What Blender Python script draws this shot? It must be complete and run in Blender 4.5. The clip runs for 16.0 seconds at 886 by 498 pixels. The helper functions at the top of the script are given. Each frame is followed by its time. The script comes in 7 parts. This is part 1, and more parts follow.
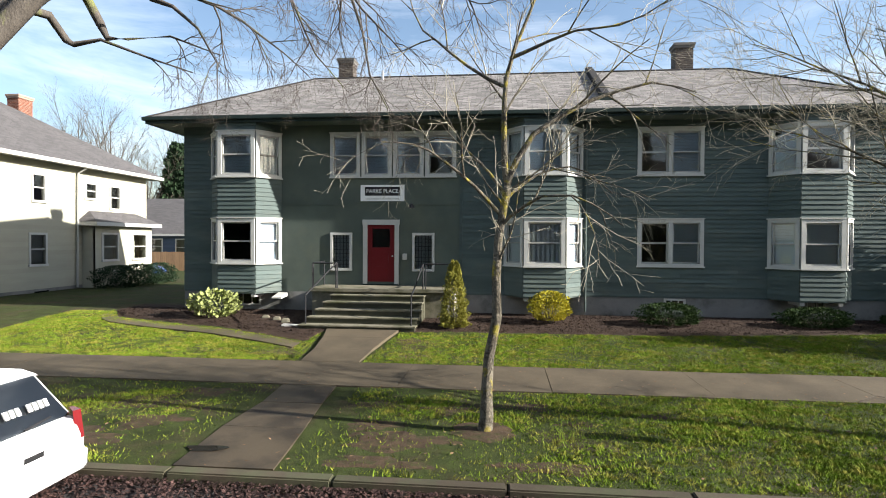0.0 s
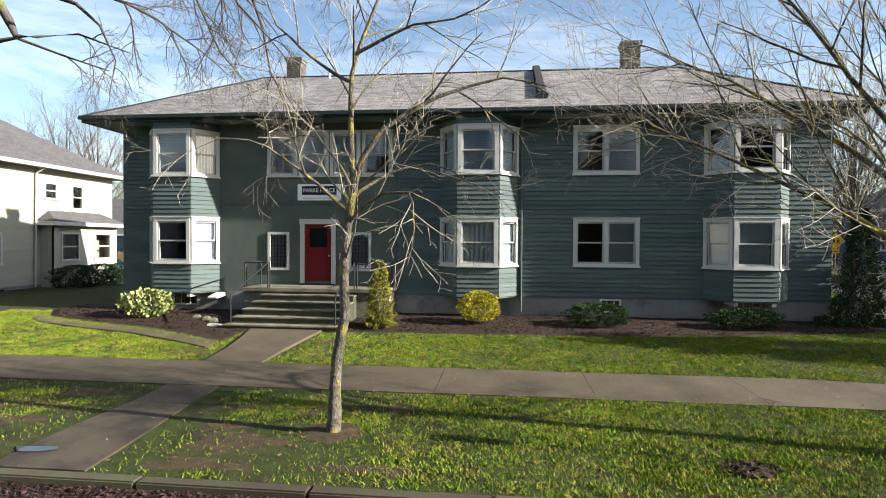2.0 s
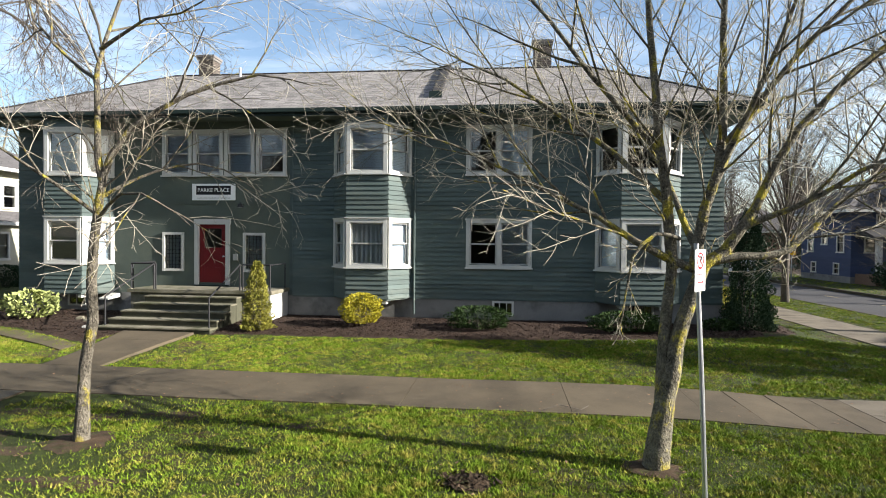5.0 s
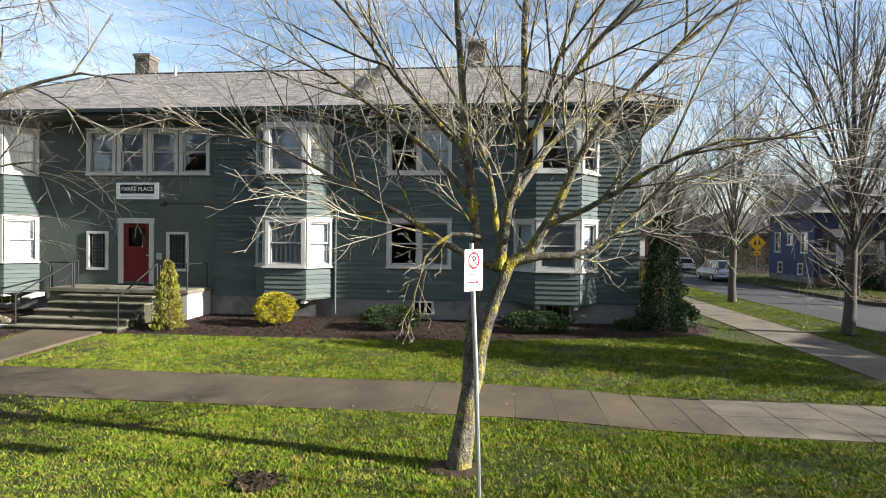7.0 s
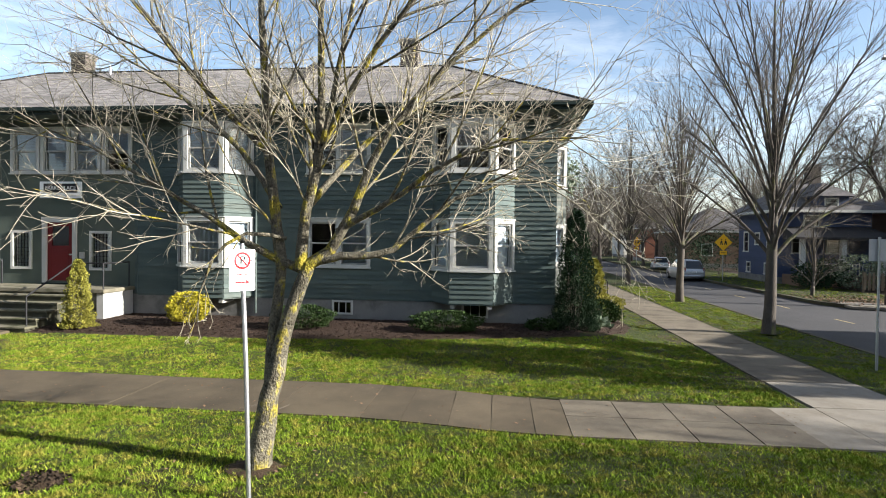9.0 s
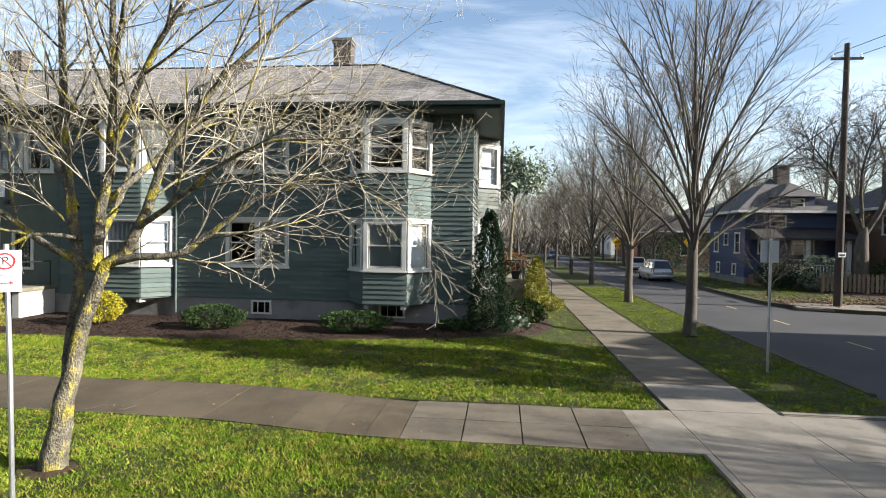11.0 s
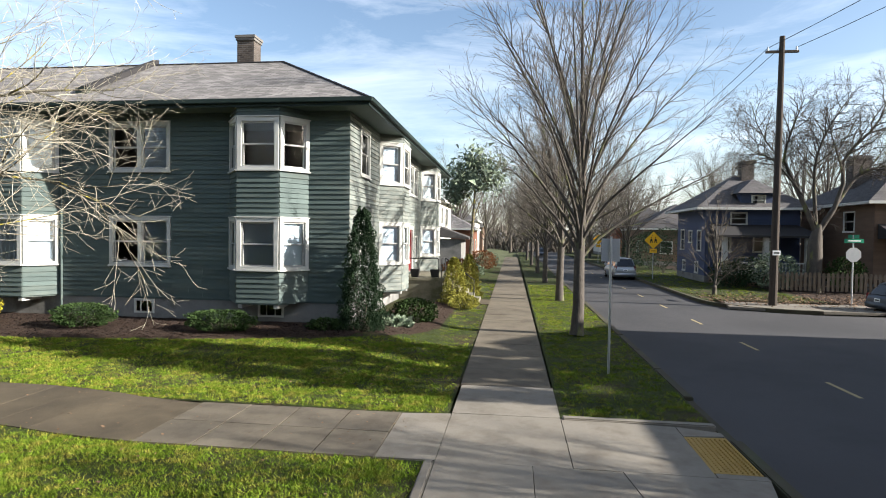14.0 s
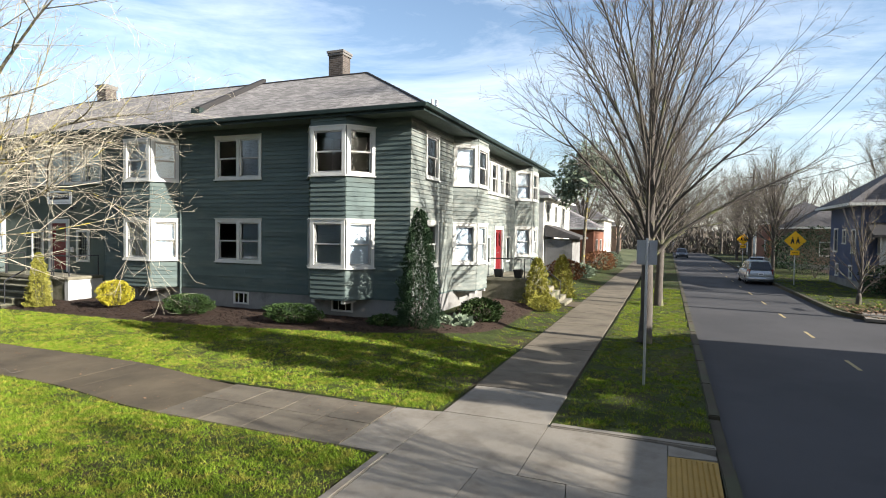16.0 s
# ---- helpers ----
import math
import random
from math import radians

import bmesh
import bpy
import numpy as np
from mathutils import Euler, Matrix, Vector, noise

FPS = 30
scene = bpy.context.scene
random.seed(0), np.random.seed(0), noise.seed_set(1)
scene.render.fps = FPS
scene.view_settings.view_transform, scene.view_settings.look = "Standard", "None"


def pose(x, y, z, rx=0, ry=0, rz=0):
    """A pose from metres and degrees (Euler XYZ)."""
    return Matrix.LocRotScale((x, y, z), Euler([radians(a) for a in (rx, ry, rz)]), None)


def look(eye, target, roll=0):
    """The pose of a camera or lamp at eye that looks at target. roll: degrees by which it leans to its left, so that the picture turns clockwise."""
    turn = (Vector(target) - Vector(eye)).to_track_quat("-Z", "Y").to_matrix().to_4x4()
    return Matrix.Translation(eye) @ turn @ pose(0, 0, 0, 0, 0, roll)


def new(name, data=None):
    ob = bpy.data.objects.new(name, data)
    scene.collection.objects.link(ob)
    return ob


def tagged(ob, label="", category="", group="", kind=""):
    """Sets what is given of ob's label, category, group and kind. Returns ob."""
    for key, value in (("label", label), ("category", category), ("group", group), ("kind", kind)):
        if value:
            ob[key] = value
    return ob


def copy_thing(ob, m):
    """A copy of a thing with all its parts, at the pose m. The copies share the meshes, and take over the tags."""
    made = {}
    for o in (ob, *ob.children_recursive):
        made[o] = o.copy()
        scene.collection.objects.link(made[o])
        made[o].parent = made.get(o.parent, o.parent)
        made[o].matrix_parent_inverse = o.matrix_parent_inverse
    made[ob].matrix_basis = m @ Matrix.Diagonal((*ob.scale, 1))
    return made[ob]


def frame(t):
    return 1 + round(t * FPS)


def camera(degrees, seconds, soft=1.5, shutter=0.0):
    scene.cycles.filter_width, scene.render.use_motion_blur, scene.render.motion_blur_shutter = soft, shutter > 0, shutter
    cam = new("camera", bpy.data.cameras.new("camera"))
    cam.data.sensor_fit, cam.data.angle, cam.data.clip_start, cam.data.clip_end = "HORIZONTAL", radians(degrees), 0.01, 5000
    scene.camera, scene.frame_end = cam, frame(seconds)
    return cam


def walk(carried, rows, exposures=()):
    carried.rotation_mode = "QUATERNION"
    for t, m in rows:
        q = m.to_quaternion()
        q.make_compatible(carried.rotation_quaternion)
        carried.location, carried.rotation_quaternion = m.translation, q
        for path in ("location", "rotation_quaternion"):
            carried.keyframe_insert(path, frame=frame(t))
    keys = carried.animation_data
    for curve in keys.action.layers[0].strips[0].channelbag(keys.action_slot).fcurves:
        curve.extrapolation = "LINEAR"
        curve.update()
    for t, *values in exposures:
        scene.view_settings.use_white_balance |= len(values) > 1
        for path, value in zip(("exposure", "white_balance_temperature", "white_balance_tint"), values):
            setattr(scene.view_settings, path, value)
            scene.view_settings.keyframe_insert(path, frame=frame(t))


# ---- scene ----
cam = camera(76.8, 16.0, soft=1.0)
METRES, EYE, TILT, LEAN, TURN = 20.6, 2.9, 0.0, 0.0, 5.9
ROWS = [
    (0.0, 0.0, 0.0, 0.0, 0.0, -0.91, -0.31),
    (0.5, 0.0323, 0.0016, -0.0004, 0.12, -0.87, -0.36),
    (1.0, 0.0616, 0.003, -0.001, 0.22, -0.84, -0.38),
    (1.5, 0.0877, 0.0048, -0.0011, 0.3, -0.85, -0.33),
    (2.0, 0.1129, 0.007, -0.0013, 0.38, -0.84, -0.35),
    (2.5, 0.1392, 0.0102, -0.0013, 0.43, -0.81, -0.42),
    (3.0, 0.167, 0.0143, -0.0006, 0.46, -0.78, -0.48),
    (3.5, 0.1941, 0.017, 0.0003, 0.44, -0.81, -0.53),
    (4.0, 0.2239, 0.0192, 0.0007, 0.38, -0.8, -0.55),
    (6.5, 0.3772, 0.0215, 0.0041, 0.12, -0.99, -0.6),
    (7.0, 0.4082, 0.0217, 0.0034, 0.06, -0.9, -0.67),
    (7.5, 0.4399, 0.0218, 0.004, 0.06, -0.98, -0.6),
    (8.0, 0.4716, 0.0212, 0.0042, 0.03, -0.89, -0.66),
    (8.5, 0.5033, 0.0215, 0.0051, 0.01, -0.97, -0.73),
    (9.0, 0.5349, 0.0218, 0.0056, -0.0, -1.0, -0.73),
    (9.5, 0.5664, 0.0228, 0.0063, -0.01, -1.02, -0.75),
    (10.0, 0.5988, 0.023, 0.0071, 0.02, -1.01, -0.82),
    (12.5, 0.7645, 0.029, 0.0106, 0.36, -1.24, -0.86),
    (13.0, 0.7988, 0.0314, 0.0112, 0.52, -1.26, -0.83),
    (13.5, 0.8335, 0.0347, 0.0119, 0.67, -1.3, -0.82),
    (14.0, 0.8675, 0.0375, 0.0125, 1.35, -1.34, -0.81),
    (14.5, 0.9002, 0.0407, 0.0132, 2.67, -1.35, -0.82),
    (15.0, 0.9322, 0.0429, 0.014, 6.3, -1.41, -0.82),
    (15.5, 0.9655, 0.0448, 0.0153, 11.05, -1.54, -0.8),
    (16.0, 0.9979, 0.047, 0.0167, 16.04, -1.64, -0.82),
]
walk(cam, [(t, pose(0, 0, EYE, TILT, LEAN, TURN) @ pose(METRES * x, METRES * y, METRES * z, 90 + pitch, roll, yaw)) for t, x, y, z, yaw, pitch, roll in ROWS])
scene.view_settings.exposure = 1.70

# ---------------------------------------------------------------- world, sun
SUN_EL, SUN_AZ = radians(22.8), radians(-7.0)      # azimuth from +x, towards -y
world = bpy.data.worlds.new("sky")
scene.world = world
world.use_nodes = True
wn, wl = world.node_tree.nodes, world.node_tree.links
wbg = wn["Background"]
sky = wn.new("ShaderNodeTexSky")
sky.sky_type = 'NISHITA'
sky.sun_disc = False
sky.sun_elevation = SUN_EL
sky.sun_rotation = radians(90) - SUN_AZ
sky.air_density, sky.dust_density, sky.ozone_density = 1.0, 1.2, 1.3
tc = wn.new("ShaderNodeTexCoord")
mp = wn.new("ShaderNodeMapping")
mp.inputs["Scale"].default_value = (1.0, 1.6, 6.0)
mp.inputs["Rotation"].default_value = (0, radians(8), radians(25))
cn = wn.new("ShaderNodeTexNoise")
cn.inputs["Scale"].default_value = 1.7
cn.inputs["Detail"].default_value = 7
cn.inputs["Roughness"].default_value = 0.62
cn.inputs["Distortion"].default_value = 0.5
cr = wn.new("ShaderNodeValToRGB")
cr.color_ramp.elements[0].position, cr.color_ramp.elements[0].color = 0.42, (0, 0, 0, 1)
cr.color_ramp.elements[1].position, cr.color_ramp.elements[1].color = 0.9, (0.6, 0.6, 0.6, 1)
cm = wn.new("ShaderNodeMixRGB")
cm.inputs["Color2"].default_value = (9.2, 9.5, 9.8, 1)
wl.new(tc.outputs["Generated"], mp.inputs["Vector"])
wl.new(mp.outputs["Vector"], cn.inputs["Vector"])
wl.new(cn.outputs["Fac"], cr.inputs["Fac"])
wl.new(cr.outputs["Color"], cm.inputs["Fac"])
wl.new(sky.outputs["Color"], cm.inputs["Color1"])
wl.new(cm.outputs["Color"], wbg.inputs["Color"])
wbg.inputs["Strength"].default_value = 0.073

sun = new("sun", bpy.data.lights.new("sun", 'SUN'))
sun.data.energy, sun.data.angle, sun.data.color = 5.0, radians(0.55), (1.0, 0.955, 0.89)
SUN_DIR = Vector((math.cos(SUN_AZ) * math.cos(SUN_EL), math.sin(SUN_AZ) * math.cos(SUN_EL), math.sin(SUN_EL)))
sun.matrix_world = look(SUN_DIR * 60, (0, 0, 0))


# ---------------------------------------------------------------- materials
def material(name, base, rough=0.7, var=0.25, scale=6.0, fine=60.0, bump=0.15, bump_dist=0.01, metal=0.0, second=None,
             second_at=(0.5, 0.62), second_scale=1.2, piece=0.0, stretch=(1, 1, 1), spec=0.2, island=0.0):
    """Two-scale procedural surface: broad stains, fine grain with relief, an optional second colour in patches."""
    m = bpy.data.materials.new(name)
    m.use_nodes = True
    n, l = m.node_tree.nodes, m.node_tree.links
    bs = n["Principled BSDF"]
    bs.inputs["Roughness"].default_value = rough
    bs.inputs["Metallic"].default_value = metal
    bs.inputs["Specular IOR Level"].default_value = spec
    co = n.new("ShaderNodeTexCoord")
    mp_ = n.new("ShaderNodeMapping")
    mp_.inputs["Scale"].default_value = stretch
    l.new(co.outputs["Object"], mp_.inputs["Vector"])
    big, small = n.new("ShaderNodeTexNoise"), n.new("ShaderNodeTexNoise")
    for t_, s_, d_ in ((big, scale, 5), (small, fine, 6)):
        t_.inputs["Scale"].default_value, t_.inputs["Detail"].default_value = s_, d_
        l.new(mp_.outputs["Vector"], t_.inputs["Vector"])
    add = n.new("ShaderNodeMath")
    add.operation = 'ADD'
    l.new(big.outputs["Fac"], add.inputs[0])
    l.new(small.outputs["Fac"], add.inputs[1])
    rng = n.new("ShaderNodeMapRange")
    rng.inputs["From Min"].default_value, rng.inputs["From Max"].default_value = 0.6, 1.4
    rng.inputs["To Min"].default_value, rng.inputs["To Max"].default_value = 1 - var, 1 + var
    l.new(add.outputs[0], rng.inputs["Value"])
    mul = n.new("ShaderNodeMixRGB")
    mul.blend_type = 'MULTIPLY'
    mul.inputs["Fac"].default_value = 1
    mul.inputs["Color1"].default_value = (*base, 1)
    if second:
        pn = n.new("ShaderNodeTexNoise")
        pn.inputs["Scale"].default_value, pn.inputs["Detail"].default_value = second_scale, 6
        pn.inputs["Roughness"].default_value = 0.65
        l.new(mp_.outputs["Vector"], pn.inputs["Vector"])
        pr = n.new("ShaderNodeMapRange")
        pr.inputs["From Min"].default_value, pr.inputs["From Max"].default_value = second_at
        l.new(pn.outputs["Fac"], pr.inputs["Value"])
        mx = n.new("ShaderNodeMixRGB")
        mx.inputs["Color1"].default_value, mx.inputs["Color2"].default_value = (*base, 1), (*second, 1)
        l.new(pr.outputs["Result"], mx.inputs["Fac"])
        l.new(mx.outputs["Color"], mul.inputs["Color1"])
    last = rng.outputs["Result"]
    for amount, node, socket in ((piece, "ShaderNodeObjectInfo", "Random"), (island, "ShaderNodeNewGeometry", "Random Per Island")):
        if amount:
            oi = n.new(node)
            r2 = n.new("ShaderNodeMapRange")
            r2.inputs["To Min"].default_value, r2.inputs["To Max"].default_value = 1 - amount, 1 + amount
            l.new(oi.outputs[socket], r2.inputs["Value"])
            m2 = n.new("ShaderNodeMath")
            m2.operation = 'MULTIPLY'
            l.new(last, m2.inputs[0])
            l.new(r2.outputs["Result"], m2.inputs[1])
            last = m2.outputs[0]
    l.new(last, mul.inputs["Color2"])
    l.new(mul.outputs["Color"], bs.inputs["Base Color"])
    if bump:
        bu = n.new("ShaderNodeBump")
        bu.inputs["Strength"].default_value, bu.inputs["Distance"].default_value = bump, bump_dist
        l.new(add.outputs[0], bu.inputs["Height"])
        l.new(bu.outputs["Normal"], bs.inputs["Normal"])
    return m


def glass_material(name, tint=(0.85, 0.9, 0.9), ior=1.9):
    """A thin pane: clear, with a mirror's share by Fresnel."""
    m = bpy.data.materials.new(name)
    m.use_nodes = True
    n, l = m.node_tree.nodes, m.node_tree.links
    n.remove(n["Principled BSDF"])
    tr, gl, mx, fr = (n.new("ShaderNode" + k) for k in ("BsdfTransparent", "BsdfGlossy", "MixShader", "Fresnel"))
    tr.inputs["Color"].default_value = (*tint, 1)
    gl.inputs["Roughness"].default_value = 0.02
    fr.inputs["IOR"].default_value = ior
    no, bu = n.new("ShaderNodeTexNoise"), n.new("ShaderNodeBump")
    no.inputs["Scale"].default_value = 2.5
    bu.inputs["Strength"].default_value, bu.inputs["Distance"].default_value = 0.05, 0.05
    l.new(no.outputs["Fac"], bu.inputs["Height"])
    l.new(bu.outputs["Normal"], gl.inputs["Normal"])
    l.new(fr.outputs["Fac"], mx.inputs["Fac"])
    l.new(tr.outputs["BSDF"], mx.inputs[1])
    l.new(gl.outputs["BSDF"], mx.inputs[2])
    l.new(mx.outputs["Shader"], n["Material Output"].inputs["Surface"])
    return m


def courses_material(name, base, length, height, var=0.3, rough=0.9, mortar=0.004, mortar_color=None, bump=0.6, axis="xy"):
    """Rows of staggered shingles or bricks too small to pick apart."""
    m = material(name, base, rough, var, 0.5, 30, 0.1)
    n, l = m.node_tree.nodes, m.node_tree.links
    co, br = n.new("ShaderNodeUVMap"), n.new("ShaderNodeTexBrick")
    br.inputs["Scale"].default_value = 1.0
    br.inputs["Brick Width"].default_value, br.inputs["Row Height"].default_value = length, height
    br.inputs["Mortar Size"].default_value, br.inputs["Mortar Smooth"].default_value = mortar, 0.3
    br.inputs["Bias"].default_value = 0.0
    br.inputs["Color1"].default_value = (*[c * (1 - var) for c in base], 1)
    br.inputs["Color2"].default_value = (*[min(1, c * (1 + var)) for c in base], 1)
    br.inputs["Mortar"].default_value = (*(mortar_color or [c * 0.35 for c in base]), 1)
    l.new(co.outputs["UV"], br.inputs["Vector"])
    mul = next(k for k in n if k.bl_idname == "ShaderNodeMixRGB")
    l.new(br.outputs["Color"], mul.inputs["Color1"])
    bu = next(k for k in n if k.bl_idname == "ShaderNodeBump")
    b2 = n.new("ShaderNodeBump")
    b2.invert = True
    b2.inputs["Strength"].default_value, b2.inputs["Distance"].default_value = bump, 0.012
    l.new(br.outputs["Fac"], b2.inputs["Height"])
    l.new(bu.outputs["Normal"], b2.inputs["Normal"])
    l.new(b2.outputs["Normal"], n["Principled BSDF"].inputs["Normal"])
    return m


M_SIDING = material("green_siding_paint", (0.077, 0.102, 0.095), 0.66, 0.22, 1.5, 40, 0.12, spec=0.14, piece=0.12, island=0.10, second=(0.104, 0.123, 0.108), second_at=(0.5, 0.68), second_scale=0.8, stretch=(0.6, 0.6, 3))
# The siding paint again, lightened to carry the sun on the east side.
M_SIDING_LIT = material("sunlit_siding_paint", (0.142, 0.158, 0.143), 0.75, 0.3, 1.5, 40, 0.12, spec=0.12, island=0.16, second=(0.20, 0.205, 0.18), second_at=(0.48, 0.62), second_scale=2.2, stretch=(1, 0.8, 3))
M_STUCCO = material("green_stucco", (0.082, 0.101, 0.085), 0.85, 0.2, 1.2, 90, 0.3, 0.006, second=(0.10, 0.115, 0.09), second_at=(0.45, 0.65), second_scale=0.7)
M_TRIMDK = material("dark_green_trim", (0.017, 0.028, 0.024), 0.55, 0.15, 2, 50, 0.08)
M_SOFFIT = material("soffit_paint", (0.10, 0.125, 0.11), 0.7, 0.15, 2, 50, 0.08)
M_WHITE = material("white_trim_paint", (0.47, 0.465, 0.43), 0.5, 0.08, 3, 60, 0.08)
M_WHITE2 = material("aged_white_sash", (0.40, 0.395, 0.37), 0.5, 0.1, 3, 60, 0.08)
M_GLASS = glass_material("window_glass")
M_CARGLASS = glass_material("car_glass", (0.12, 0.13, 0.14), 1.7)
M_BLIND = material("window_blind", (0.66, 0.72, 0.79), 0.8, 0.05, 2, 30, 0.05)
M_CURTAIN = material("sheer_curtain", (0.62, 0.64, 0.65), 0.9, 0.12, 3, 20, 0.2, stretch=(6, 6, 0.5))
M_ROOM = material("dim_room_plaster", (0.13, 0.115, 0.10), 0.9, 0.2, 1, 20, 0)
M_DOOR = material("red_door_paint", (0.13, 0.011, 0.013), 0.4, 0.1, 3, 40, 0.06)
M_SHINGLE = courses_material("roof_shingles", (0.185, 0.172, 0.162), 0.32, 0.14, 0.34, mortar=0.010)
M_SHINGLE_G = courses_material("dark_roof_shingles", (0.085, 0.080, 0.080), 0.32, 0.14, 0.15)
M_BRICK = courses_material("chimney_brick", (0.075, 0.060, 0.050), 0.21, 0.075, 0.35, mortar=0.009, mortar_color=(0.14, 0.13, 0.12))
M_BRICKR = courses_material("red_chimney_brick", (0.13, 0.048, 0.03), 0.21, 0.075, 0.25, mortar=0.008, mortar_color=(0.28, 0.2, 0.16))
M_CONC = material("porch_concrete", (0.17, 0.155, 0.115), 0.9, 0.25, 1.5, 70, 0.2, second=(0.07, 0.072, 0.04), second_at=(0.45, 0.65))
M_RISER = material("dark_riser_concrete", (0.055, 0.054, 0.036), 0.9, 0.35, 2, 60, 0.2)
M_FOUND = material("painted_foundation", (0.19, 0.185, 0.175), 0.9, 0.25, 1.5, 50, 0.2, second=(0.12, 0.12, 0.11), second_at=(0.5, 0.65))
M_WALK = material("old_pavement", (0.092, 0.073, 0.048), 0.85, 0.24, 0.8, 90, 0.25, second=(0.058, 0.047, 0.032), second_at=(0.42, 0.66), second_scale=0.6, piece=0.06)
M_SQUARES = material("scored_pavement_squares", (0.128, 0.108, 0.08), 0.9, 0.22, 0.8, 90, 0.2, second=(0.085, 0.07, 0.052), second_at=(0.45, 0.68), second_scale=1.2, piece=0.10)
M_DAMP = material("damp_path_concrete", (0.068, 0.053, 0.035), 0.6, 0.3, 0.8, 90, 0.2, second=(0.035, 0.028, 0.02), second_at=(0.45, 0.6), second_scale=1.1, piece=0.1)
M_WALKNEW = material("pale_pavement", (0.185, 0.165, 0.135), 0.9, 0.22, 0.8, 90, 0.2, second=(0.115, 0.098, 0.076), second_at=(0.45, 0.72), second_scale=1.6, piece=0.08)
M_KERB = material("kerb_stone", (0.06, 0.049, 0.034), 0.9, 0.25, 2, 60, 0.25, second=(0.06, 0.062, 0.035), second_at=(0.45, 0.62), piece=0.15)
M_ASPH = material("asphalt", (0.053, 0.051, 0.052), 0.85, 0.2, 0.5, 160, 0.3, second=(0.039, 0.038, 0.039), second_at=(0.45, 0.6), second_scale=0.25)
M_LITTER = material("leaf_litter_gutter", (0.05, 0.028, 0.024), 0.7, 0.5, 6, 90, 0.8, 0.03, island=0.8)
M_LEAF = material("fallen_leaves", (0.16, 0.10, 0.06), 0.9, 0.3, 8, 60, 0, island=0.5)
M_LAWN = material("lawn_soil_and_moss", (0.030, 0.040, 0.008), 0.95, 0.6, 3.0, 55, 0.9, 0.04, second=(0.046, 0.036, 0.017), second_at=(0.5, 0.64), second_scale=0.7)
M_GRASS = material("grass_blades", (0.118, 0.178, 0.016), 0.8, 0.35, 0.7, 9, 0, spec=0.06, island=0.5, second=(0.205, 0.19, 0.036), second_at=(0.46, 0.62), second_scale=4.5)
M_MULCH = material("bark_mulch", (0.032, 0.020, 0.014), 0.95, 0.5, 6, 70, 0.9, 0.04, island=0.6)
M_DIRT = material("bare_brown_earth", (0.056, 0.037, 0.022), 0.95, 0.5, 5, 60, 0.8, 0.03, second=(0.038, 0.037, 0.014), second_at=(0.5, 0.6), second_scale=6)
M_EARTH = material("far_ground", (0.09, 0.10, 0.05), 0.95, 0.3, 0.3, 6, 0.2)
M_YELLOW = material("yellow_road_paint", (0.30, 0.24, 0.12), 0.7, 0.2, 4, 60, 0.1)
M_TACT = material("tactile_yellow", (0.30, 0.19, 0.05), 0.7, 0.15, 4, 60, 0.1)
M_IRON = material("black_iron", (0.03, 0.03, 0.032), 0.5, 0.2, 6, 60, 0.1, metal=0.4)
M_GALV = material("galvanised_steel", (0.42, 0.43, 0.44), 0.45, 0.12, 4, 60, 0.05, metal=0.7)
M_SIGNW = material("white_sign_face", (0.8, 0.8, 0.78), 0.4, 0.05, 4, 60, 0)
M_SIGNR = material("sign_red", (0.6, 0.03, 0.04), 0.4, 0.05, 4, 60, 0)
M_SIGNY = material("sign_yellow", (0.85, 0.45, 0.02), 0.4, 0.05, 4, 60, 0)
M_BLACK = material("black_lettering", (0.015, 0.015, 0.016), 0.5, 0.1, 4, 60, 0)
M_BARK = material("lichened_bark", (0.125, 0.11, 0.085), 0.95, 0.9, 9, 45, 1.0, 0.04, second=(0.24, 0.20, 0.035), second_at=(0.54, 0.63), second_scale=5, stretch=(1, 1, 0.7))
M_BARKM = material("mossy_bark", (0.135, 0.122, 0.09), 0.95, 0.9, 9, 45, 1.0, 0.04, second=(0.25, 0.21, 0.03), second_at=(0.52, 0.62), second_scale=4.5, stretch=(1, 1, 0.7))
M_BARKD = material("dark_bark", (0.075, 0.065, 0.055), 0.95, 0.35, 6, 30, 0.8, 0.02, second=(0.13, 0.14, 0.05), second_at=(0.55, 0.68), second_scale=2.0, stretch=(1, 1, 0.4))
M_TWIG = material("pale_twigs", (0.33, 0.30, 0.23), 0.9, 0.35, 3, 30, 0, island=0.35)
M_TWIGD = material("dark_twigs", (0.075, 0.062, 0.05), 0.9, 0.25, 3, 30, 0)
M_TWIGF = material("street_tree_twigs", (0.11, 0.094, 0.076), 0.9, 0.3, 3, 30, 0, island=0.3)


# ---------------------------------------------------------------- building blocks
ORG = {}


